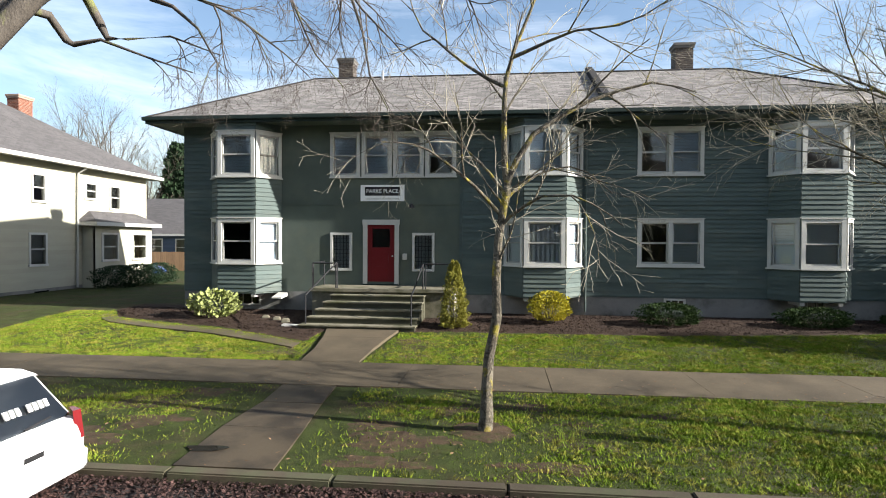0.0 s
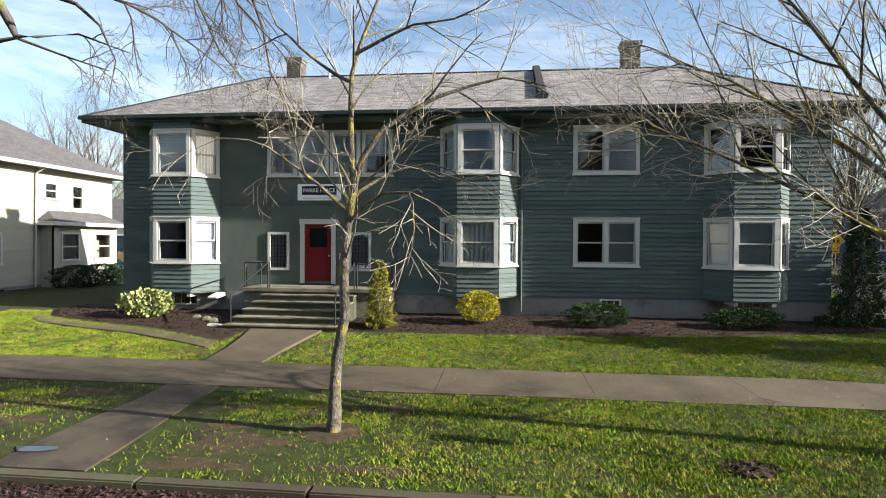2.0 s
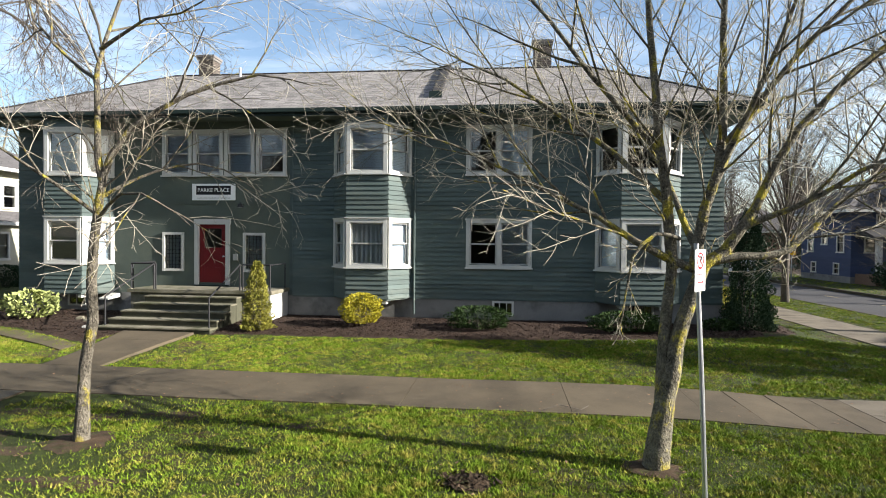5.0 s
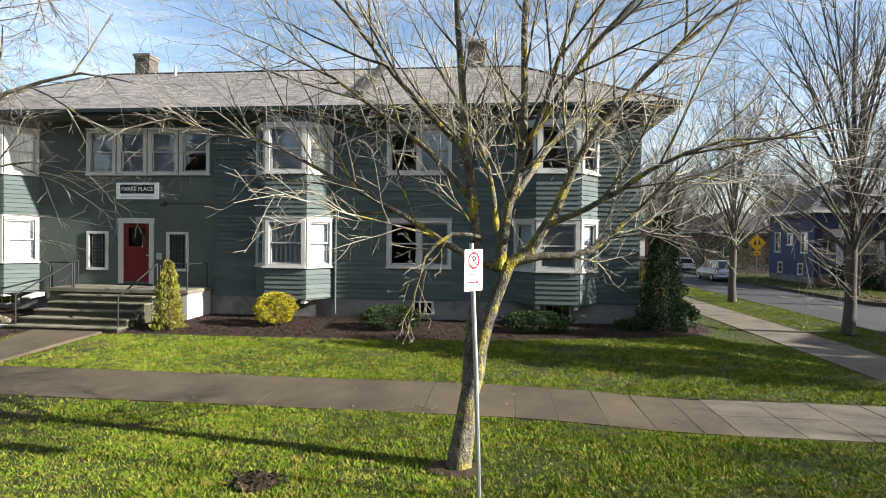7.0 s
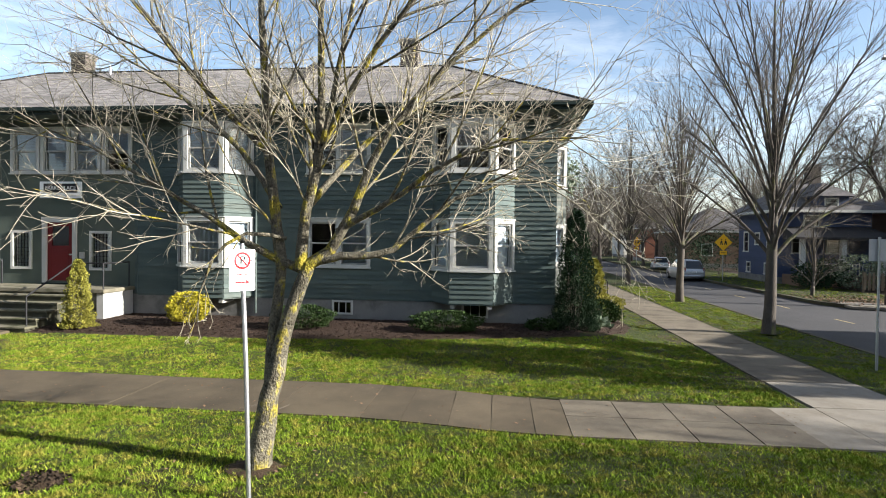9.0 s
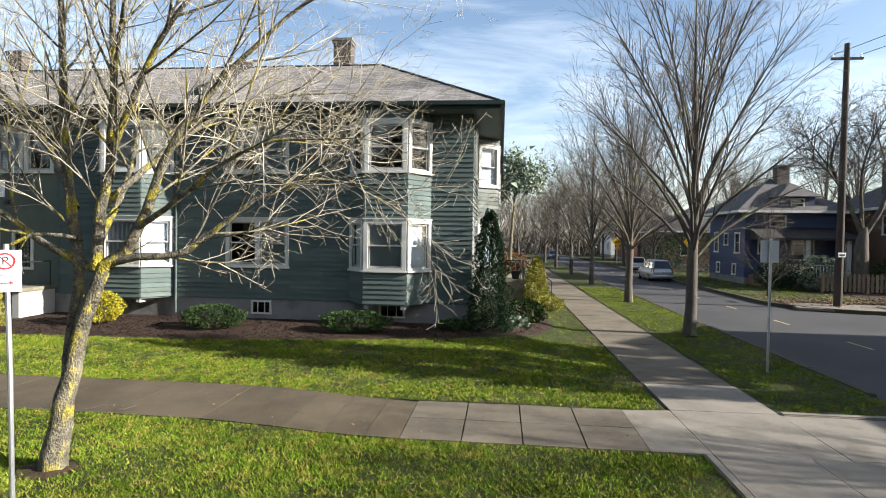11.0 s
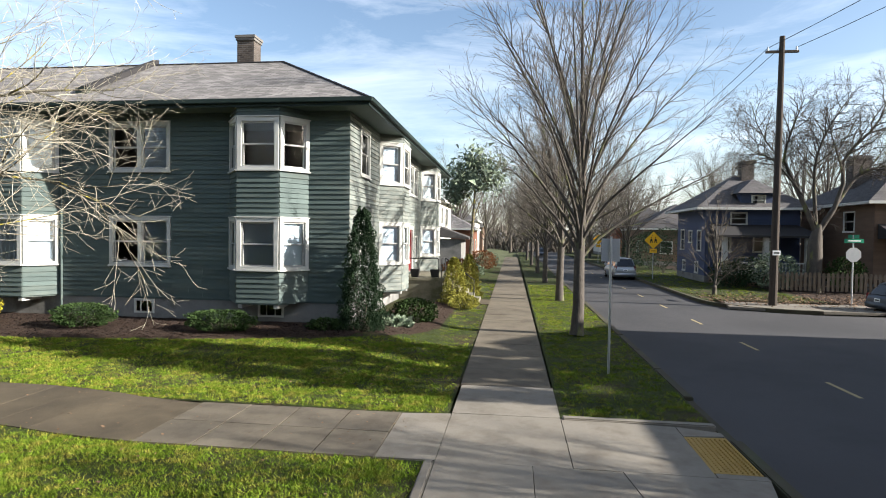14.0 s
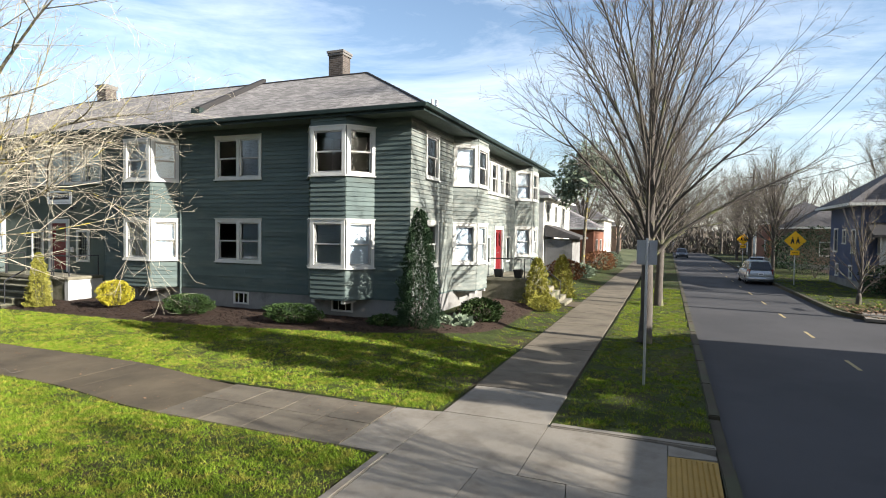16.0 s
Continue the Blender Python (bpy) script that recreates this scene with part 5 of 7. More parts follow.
# the slim young tree on the verge
tree("verge_tree", [
    [(-0.23, 8.46, -0.05, 0.12), (-0.19, 8.46, 0.64, 0.088), (-0.09, 8.46, 1.74, 0.075), (-0.03, 8.46, 2.93, 0.066), (0.10, 8.46, 3.85, 0.052)],
    [(0.08, 8.46, 3.8, 0.055), (0.02, 8.44, 4.3, 0.045), (0.03, 8.42, 5.0, 0.038), (0.14, 8.4, 5.65, 0.03), (0.5, 8.4, 6.5, 0.02), (0.9, 8.4, 7.6, 0.008)],
    [(0.08, 8.46, 3.75, 0.055), (0.5, 8.5, 4.5, 0.042), (1.27, 8.6, 5.0, 0.03), (2.24, 8.8, 5.3, 0.018), (3.0, 9.0, 5.2, 0.006)],
    [(0.02, 8.42, 5.2, 0.03), (-0.7, 8.6, 5.7, 0.022), (-1.3, 8.8, 6.3, 0.014), (-1.6, 8.9, 7.2, 0.006)],
    [(0.12, 8.4, 5.6, 0.031), (0.9, 8.1, 5.85, 0.018), (1.7, 7.9, 5.9, 0.012), (2.5, 7.8, 6.3, 0.005)],
    [(-0.02, 8.46, 3.3, 0.03), (-0.5, 8.1, 3.8, 0.022), (-1.1, 7.9, 4.2, 0.014), (-1.7, 7.8, 4.3, 0.006)],
    [(-0.02, 8.46, 3.1, 0.03), (0.5, 8.2, 3.5, 0.022), (1.1, 8.0, 3.5, 0.014), (1.7, 8.0, 3.1, 0.006)],
    [(0.05, 8.46, 3.6, 0.031), (-0.3, 8.9, 4.1, 0.02), (-0.9, 9.3, 4.6, 0.013), (-1.6, 9.6, 4.5, 0.006)],
    [(0.05, 8.46, 3.5, 0.031), (0.5, 8.9, 3.9, 0.02), (1.2, 9.3, 4.1, 0.013), (1.9, 9.7, 3.7, 0.006)],
], dict(SPREAD, n=[4.5, 5.5, 3.2, 1.2], len=[2.0, 1.05, 0.45, 0.2], angle=[42, 38, 40, 45], wander=[0.07, 0.10, 0.13, 0.15], rad=[0.020, 0.009, 0.0052, 0.0034], up=[-0.02, -0.05, -0.03, 0.0]), 3, "slim bare young tree with yellow lichen on the trunk", M_BARK, M_TWIG)
# the leaning forked tree by the sign
tree("verge_tree", [
    [(7.8, 8.56, -0.06, 0.18), (7.91, 8.6, 0.8, 0.13), (8.1, 8.64, 1.7, 0.1), (8.4, 8.7, 2.65, 0.088)],
    [(7.88, 8.64, 0.7, 0.09), (7.92, 8.72, 1.7, 0.078), (8.02, 8.74, 2.6, 0.068), (7.98, 8.7, 3.1, 0.066)],
    [(8.03, 8.73, 2.6, 0.075), (7.97, 8.7, 3.16, 0.07), (7.86, 8.7, 4.1, 0.06), (7.76, 8.75, 5.0, 0.05), (7.72, 8.8, 6.1, 0.04), (7.6, 8.9, 7.6, 0.02), (7.5, 9.0, 8.8, 0.006)],
    [(8.3, 8.7, 2.6, 0.085), (8.36, 8.65, 3.2, 0.07), (8.55, 8.6, 4.0, 0.06), (8.61, 8.6, 4.7, 0.05), (8.58, 8.6, 6.1, 0.035), (8.7, 8.6, 8.4, 0.008)],
    [(8.4, 8.7, 2.65, 0.085), (8.81, 8.7, 3.0, 0.07), (9.2, 8.6, 3.8, 0.055), (9.5, 8.6, 4.4, 0.045), (10.41, 8.6, 5.35, 0.03), (11.4, 8.5, 6.1, 0.018), (12.6, 8.5, 6.8, 0.006)],
    [(8.5, 8.7, 2.7, 0.06), (9.1, 8.7, 2.78, 0.05), (9.6, 8.8, 2.9, 0.04), (10.2, 9.0, 3.5, 0.028), (11.2, 9.3, 3.9, 0.016), (12.2, 9.6, 3.5, 0.006)],
    [(8.3, 8.7, 2.6, 0.06), (7.7, 8.7, 2.85, 0.05), (6.9, 8.7, 3.35, 0.035), (5.9, 8.8, 3.85, 0.026), (4.9, 8.9, 4.4, 0.015), (3.8, 9.0, 4.7, 0.006)],
    [(8.1, 8.7, 3.0, 0.029), (7.7, 8.35, 3.05, 0.024), (7.4, 8.15, 2.75, 0.018), (7.27, 8.05, 2.3, 0.011), (7.2, 8.0, 1.9, 0.005)],
    [(8.0, 8.7, 3.4, 0.05), (7.3, 9.1, 4.2, 0.04), (6.3, 9.4, 5.0, 0.028), (5.2, 9.7, 5.7, 0.016), (4.2, 9.9, 6.2, 0.006)],
    [(8.4, 8.65, 3.4, 0.05), (8.9, 9.2, 4.2, 0.04), (9.5, 9.8, 4.9, 0.03), (10.4, 10.4, 5.3, 0.018), (11.3, 10.9, 5.4, 0.006)],
    [(8.6, 8.6, 4.2, 0.045), (9.3, 8.3, 5.2, 0.034), (10.2, 8.1, 6.2, 0.022), (11.2, 8.0, 7.4, 0.008)],
    [(7.86, 8.7, 4.1, 0.042), (7.0, 8.5, 5.0, 0.032), (6.2, 8.4, 6.0, 0.022), (5.2, 8.3, 7.0, 0.007)],
    [(8.8, 8.7, 3.1, 0.045), (9.6, 8.4, 3.5, 0.034), (10.6, 8.2, 4.1, 0.022), (11.9, 8.1, 4.2, 0.008)],
    [(8.55, 8.6, 3.9, 0.04), (8.9, 8.2, 4.9, 0.03), (9.2, 8.0, 6.0, 0.02), (9.4, 7.9, 7.6, 0.007)],
    [(8.3, 8.7, 2.9, 0.05), (8.2, 9.3, 3.6, 0.04), (8.0, 9.9, 4.4, 0.028), (7.6, 10.5, 5.0, 0.016), (7.0, 11.0, 5.2, 0.006)],
], dict(SPREAD, n=[7, 6.5, 3.8, 1.2], len=[2.5, 1.25, 0.55, 0.24], angle=[38, 36, 40, 45], wander=[0.06, 0.09, 0.12, 0.15], up=[0.06, 0.03, 0.0, 0.0], rad=[0.018, 0.0085, 0.0048, 0.0031], trunk_from=0.97, bare_over=0.088), 5, "leaning forked bare tree with yellow lichen and moss", M_BARKM, M_TWIG)
# the old tree whose boughs hang over the lawn
tree("old_tree", [
    [(-10.9, 8.6, -0.1, 0.42), (-10.8, 8.7, 1.5, 0.34), (-10.8, 8.9, 3.5, 0.3), (-10.9, 9.3, 5.2, 0.26)],
    [(-10.9, 9.3, 5.0, 0.2), (-11.6, 11.0, 7.2, 0.16), (-12.1, 13.0, 8.9, 0.12), (-11.7, 13.9, 8.5, 0.11), (-11.6, 14.0, 8.0, 0.09), (-11.0, 14.0, 8.3, 0.05), (-9.6, 14.2, 7.8, 0.03), (-8.3, 14.4, 7.4, 0.015)],
    [(-10.9, 9.3, 5.0, 0.22), (-10.8, 11.2, 7.6, 0.18), (-10.4, 12.6, 9.1, 0.14), (-10.2, 13.1, 8.6, 0.12), (-9.9, 13.1, 8.0, 0.09), (-9.5, 13.1, 7.8, 0.04), (-8.4, 13.2, 8.0, 0.03), (-7.0, 13.4, 7.5, 0.012)],
    [(-10.9, 9.3, 5.1, 0.22), (-9.9, 11.2, 8.4, 0.17), (-8.9, 12.4, 8.95, 0.12), (-8.3, 12.6, 8.6, 0.07), (-7.6, 12.6, 8.3, 0.04), (-6.6, 12.3, 7.2, 0.02), (-6.0, 11.4, 5.9, 0.008)],
    [(-10.8, 9.2, 5.0, 0.24), (-8.5, 10.6, 8.6, 0.18), (-6.2, 11.6, 10.0, 0.11), (-4.3, 12.1, 9.6, 0.06), (-3.3, 12.5, 8.3, 0.035), (-3.1, 12.6, 7.0, 0.025), (-2.6, 12.7, 5.9, 0.012)],
    [(-6.2, 11.6, 9.9, 0.08), (-4.6, 10.6, 9.6, 0.055), (-3.4, 10.4, 8.4, 0.036), (-2.6, 10.3, 7.2, 0.022), (-1.6, 10.2, 6.1, 0.008)],
    [(-7.0, 11.4, 9.7, 0.08), (-5.6, 12.4, 9.6, 0.05), (-4.9, 12.9, 8.4, 0.032), (-4.4, 13.0, 7.3, 0.02), (-3.6, 13.0, 6.4, 0.007)],
    [(-6.2, 11.6, 9.9, 0.09), (-3.6, 11.4, 10.4, 0.06), (-1.8, 11.3, 9.6, 0.04), (-0.9, 11.3, 8.2, 0.025), (-0.4, 11.2, 7.0, 0.008)],
    [(-8.6, 12.5, 8.9, 0.06), (-7.4, 13.6, 8.9, 0.04), (-6.2, 14.6, 8.2, 0.024), (-5.3, 15.2, 7.4, 0.008)],
    [(-10.9, 9.3, 5.2, 0.2), (-10.4, 9.0, 8.0, 0.14), (-9.0, 8.6, 11.0, 0.08), (-7.5, 8.4, 13.5, 0.02)],
    [(-10.9, 9.3, 5.2, 0.2), (-12.0, 9.0, 8.0, 0.14), (-13.5, 8.6, 10.5, 0.08), (-15, 8.4, 13, 0.02)],
], dict(SPREAD, n=[5, 7, 5, 2.2], len=[2.1, 1.1, 0.5, 0.24], up=[-0.10, -0.12, -0.05, 0.0], rad=[0.025, 0.011, 0.0058, 0.0036], wander=[0.13, 0.15, 0.16, 0.16], trunk_from=0.85, bare_over=0.2), 11,
    "large old tree with mossy dark boughs and hanging twigs", M_BARKD, M_TWIGD)


def street_tree(seed, height=12.5, spread=4.9, label="tall bare street tree with upright fanning branches", r=0.19, first=2.7, n=27):
    """Upright fan-shaped street tree, built at the origin."""
    rng = np.random.default_rng(seed)
    limbs = [[(0, 0, -0.05, r * 1.25), (0.02, 0.02, 0.5, r), (0.05, 0, first, r * 0.85), (0.1, 0.05, height * 0.45, r * 0.5), (0.0, 0.05, height * 0.75, r * 0.22), (0.05, 0, height, 0.006)]]
    for i in range(n):
        a = i * 2.399 + rng.uniform(-0.3, 0.3)
        t = i / (n - 1)
        z0 = first * 0.9 + (height * 0.5 - first) * t ** 1.2
        out = spread * (1.05 - 0.55 * t) * rng.uniform(0.75, 1.1)
        z1 = z0 + height * (0.24 + 0.36 * min(1, t * 1.5)) * rng.uniform(0.8, 1.15)
        c, sn = math.cos(a), math.sin(a)
        k = r * 0.36 * (1 - 0.4 * t)
        limbs.append([(0.05, 0, z0, k), (c * out * 0.2, sn * out * 0.2, z0 + (z1 - z0) * 0.3, k * 0.75), (c * out * 0.58, sn * out * 0.58, z0 + (z1 - z0) * 0.66, k * 0.42), (c * out, sn * out, z1, 0.005)])
    return tree("street_tree", limbs, dict(SPREAD, n=[4.5, 4.5, 2.8], ref=[2.5, 1.4, 0.7], angle=[26, 30, 34], len=[2.4, 1.15, 0.5], up=[0.03, 0.02, 0.0], wander=[0.04, 0.06, 0.09],
                rad=[0.018, 0.0085, 0.005], taper=[0.45, 0.4, 0.3], tip=0.0033, trunk_from=0.6, bare_over=0.12), seed, label, M_BARKD, M_TWIGF, "street trees")


street_a = street_tree(21)
street_b = street_tree(22, 10.5, 3.6)
m_ = {0: street_a, 1: street_b}
street_a.matrix_basis = pose(19.75, 21.0, 0)
street_b.matrix_basis = pose(20.0, 31.0, 0, 0, 0, 40)
for i, (px_, py_, turn, sc) in enumerate(((19.9, 42.0, 120, 0.9), (19.8, 53, 200, 0.95), (19.7, 66, 80, 0.9), (19.5, 80, 10, 0.9), (29.3, 62, 30, 0.9), (29.0, 75, 140, 1.0), (29.4, 92, 250, 1.0))):
    copy_thing(m_[i % 2], pose(px_, py_, 0, 0, 0, turn) @ Matrix.Scale(sc, 4))
# bare trees farther off
far_a = street_tree(31, 11, 4.8, "bare spreading tree behind the houses", 0.26, 2.2, 18)
far_a["group"] = "background trees"
far_a.matrix_basis = pose(-27, 62, 0)
for px_, py_, turn, sc in ((-33, 66, 60, 1.05), (-40, 60, 150, 1.1), (-22, 70, 250, 0.95), (-47, 52, 33, 1.0), (43, 52, 200, 1.1), (52, 46, 300, 1.0), (33, 84, 20, 1.0), (10, 78, 99, 1.2), (3, 70, 180, 1.2), (13, 95, 10, 1.1), (36, 108, 70, 1.3), (24, 135, 0, 1.2), (17, 120, 200, 1.1), (30, 125, 10, 1.0), (48, 90, 45, 1.3), (60, 70, 210, 1.3), (45, 130, 100, 1.4), (20, 165, 30, 1.5), (28, 170, 80, 1.6), (36, 160, 130, 1.5), (12, 160, 200, 1.5), (4, 150, 260, 1.5), (44, 165, 20, 1.7), (24, 190, 300, 1.8), (54, 150, 90, 1.6), (16, 185, 10, 1.7), (32, 200, 60, 1.8), (66, 120, 170, 1.5), (-4, 140, 240, 1.4), (40, 190, 200, 1.8), (56, 100, 320, 1.4), (-52, 70, 45, 1.7), (-59, 73, 140, 1.8), (-46, 76, 260, 1.6), (-64, 69, 330, 1.6), (40, 70, 10, 1.1), (46, 62, 70, 1.2), (39, 62, 140, 1.0)):
    copy_thing(far_a, pose(px_, py_, 0, 0, 0, turn) @ Matrix.Scale(sc, 4))
small = street_tree(33, 5.2, 1.7, "small multi-stemmed bare tree on the corner verge", 0.1, 0.5, 14)
small.matrix_basis = pose(29.2, 36.5, 0)


# ---------------------------------------------------------------- shrubs
def leaf_material(name, base, var=0.35, second=None):
    return material(name, base, 0.85, 0.25, 2, 20, 0, spec=0.08, island=var, second=second, second_at=(0.45, 0.6), second_scale=3)


M_LEAFY = leaf_material("yellow_green_leaves", (0.34, 0.30, 0.03))
M_LEAFG = leaf_material("dark_green_leaves", (0.030, 0.052, 0.016))
M_LEAFV = leaf_material("variegated_leaves", (0.25, 0.28, 0.10), 0.4)
M_LEAFC = leaf_material("golden_conifer_leaves", (0.21, 0.20, 0.04))
M_LEAFD = leaf_material("dark_conifer_leaves", (0.022, 0.04, 0.02))
M_LEAFE = leaf_material("grey_green_leaves", (0.155, 0.19, 0.13))
M_LEAFR = leaf_material("russet_hedge_leaves", (0.16, 0.075, 0.035))


def shrub(name, at, rx, ry, h, leaves, size, mat, label, seed, profile="round", stem=True, category="shrub", group=""):
    """A bush of many small leaves on twigs; profile round, cone or low."""
    rng = np.random.default_rng(seed)
    n = leaves
    th = rng.uniform(0, 2 * np.pi, n)
    t = rng.uniform(0, 1, n)
    if profile == "cone":
        t = t ** 1.35
        rad = (1 - t) ** 0.55 * (0.75 + 0.25 * np.sin(t * 40 + th * 3) * 0.4) + 0.05
        zz = 0.02 + t * h
    else:
        ph = np.arccos(1 - 2 * t * 0.92)
        rad = np.sin(ph) ** (0.8 if profile == "low" else 1.0)
        zz = h * (0.5 + 0.5 * np.cos(ph))
    lump = 1 + 0.16 * np.sin(th * 5 + zz * 7 / max(h, 0.3) + seed) + 0.12 * np.sin(th * 9 - zz * 11 + seed * 2)
    depth = 1 - 0.35 * rng.random(n) ** 2.2
    c = np.stack([at[0] + np.cos(th) * rx * rad * lump * depth, at[1] + np.sin(th) * ry * rad * lump * depth, at[2] + zz * (0.9 + 0.1 * lump)], -1)
    out = np.stack([np.cos(th), np.sin(th), np.full(n, 0.5 if profile != "cone" else 1.2)], -1) + rng.normal(0, 0.55, (n, 3))
    out /= np.linalg.norm(out, axis=1, keepdims=True)
    sd = np.cross(out, rng.normal(0, 1, (n, 3)))
    sd /= np.linalg.norm(sd, axis=1, keepdims=True)
    s_ = (size * rng.uniform(0.6, 1.3, n))[:, None]
    v = np.stack([c, c + (out * 0.5 + sd * 0.35) * s_, c + out * s_, c + (out * 0.5 - sd * 0.35) * s_], 1).reshape(-1, 3)
    ob = thing(name, at, label, category, group)
    tagged(arrays_part("foliage", v, np.arange(4 * n).reshape(-1, 4), mat, ob), kind="stuff")
    s = Shape()
    for i in range(7):
        a = i * 0.9
        s.tube([(at[0] + math.cos(a) * 0.04, at[1] + math.sin(a) * 0.04, at[2] - 0.03), (at[0] + math.cos(a) * rx * 0.4, at[1] + math.sin(a) * ry * 0.4, at[2] + h * 0.6)], [0.018, 0.006], 5)
    part("stems", s, M_BARKD, ob)
    return ob


shrub("yellow_shrub", (1.53, 17.6, 0.36), 0.56, 0.5, 0.95, 5200, 0.055, M_LEAFY, "round clipped yellow-green shrub in the bed", 1)
shrub("low_shrub", (5.1, 17.6, 0.32), 0.85, 0.55, 0.68, 5200, 0.055, M_LEAFG, "low dark evergreen shrub in the bed", 2, "low")
shrub("low_shrub", (9.35, 17.7, 0.32), 0.95, 0.5, 0.6, 5000, 0.055, M_LEAFG, "low spreading dark evergreen shrub in the bed", 3, "low")
shrub("variegated_shrub", (-9.4, 17.6, 0.3), 0.72, 0.6, 0.86, 1000, 0.14, M_LEAFV, "loose cream-variegated shrub by the house corner", 4)
shrub("conical_shrub", (-1.38, 16.75, 0.28), 0.5, 0.46, 1.95, 9000, 0.05, M_LEAFC, "golden-green conical dwarf conifer beside the steps", 5, "cone")
shrub("conical_conifer", (13.2, 18.85, 0.12), 0.82, 0.78, 3.75, 30000, 0.05, M_LEAFD, "tall dark green conical conifer at the house corner", 6, "cone")
shrub("low_shrub", (14.35, 21.6, 0.1), 0.7, 0.7, 0.85, 3500, 0.08, M_LEAFG, "rounded dark green shrub in the side bed", 7)
shrub("low_shrub", (12.2, 18.5, 0.25), 0.45, 0.35, 0.4, 1200, 0.08, M_LEAFG, "small dark shrub against the foundation", 12, "low")
shrub("conical_shrub", (15.1, 27.2, 0.05), 0.75, 0.75, 2.1, 7000, 0.07, M_LEAFC, "olive-green conical shrub beside the side steps", 8, "cone")
shrub("conical_shrub", (15.4, 31.6, 0.05), 0.75, 0.75, 2.1, 6000, 0.07, M_LEAFC, "olive-green conical shrub beside the side steps", 9, "cone")
shrub("low_shrub", (15.6, 26.2, 0.05), 0.6, 0.6, 0.6, 2200, 0.07, M_LEAFC, "low olive shrub by the side path", 10)
shrub("strap_plant", (13.9, 20.2, 0.08), 0.5, 0.5, 0.35, 700, 0.2, M_LEAFE, "clump of strap-leaved green plants in mulch", 13, "low")


# ---------------------------------------------------------------- other houses
M_CREAM = material("cream_siding", (0.36, 0.345, 0.27), 0.7, 0.08, 1, 40, 0.1, stretch=(1, 1, 4), island=0.05)
M_BLUE = material("blue_siding", (0.045, 0.06, 0.11), 0.7, 0.12, 1, 40, 0.1, stretch=(1, 1, 4), island=0.08)
M_SLATE = material("slate_blue_siding", (0.06, 0.085, 0.13), 0.7, 0.12, 1, 40, 0.1, stretch=(1, 1, 4), island=0.08)
M_BROWNS = material("brown_siding", (0.13, 0.085, 0.06), 0.8, 0.15, 1, 40, 0.1, stretch=(1, 1, 4), island=0.08)
M_OFFW = material("offwhite_siding", (0.55, 0.53, 0.48), 0.7, 0.08, 1, 40, 0.1, stretch=(1, 1, 4), island=0.05)
M_TERRA = material("terracotta_siding", (0.16, 0.07, 0.045), 0.8, 0.15, 1, 40, 0.1, stretch=(1, 1, 4), island=0.05)
M_FENCE = material("weathered_fence_wood", (0.12, 0.095, 0.07), 0.9, 0.3, 3, 40, 0.3, piece=0.25, stretch=(4, 4, 0.6))
M_FENCEN = material("new_cedar_fence", (0.32, 0.20, 0.11), 0.85, 0.2, 3, 40, 0.2, piece=0.12, stretch=(4, 4, 0.6))
M_POLEW = material("utility_pole_wood", (0.052, 0.042, 0.035), 0.95, 0.35, 3, 30, 0.4, stretch=(3, 3, 0.3))
M_RUBBER = material("tyre_rubber", (0.018, 0.018, 0.018), 0.85, 0.2, 6, 40, 0.1)
M_WIRE = material("black_wire", (0.02, 0.02, 0.02), 0.7, 0.1, 4, 40, 0)


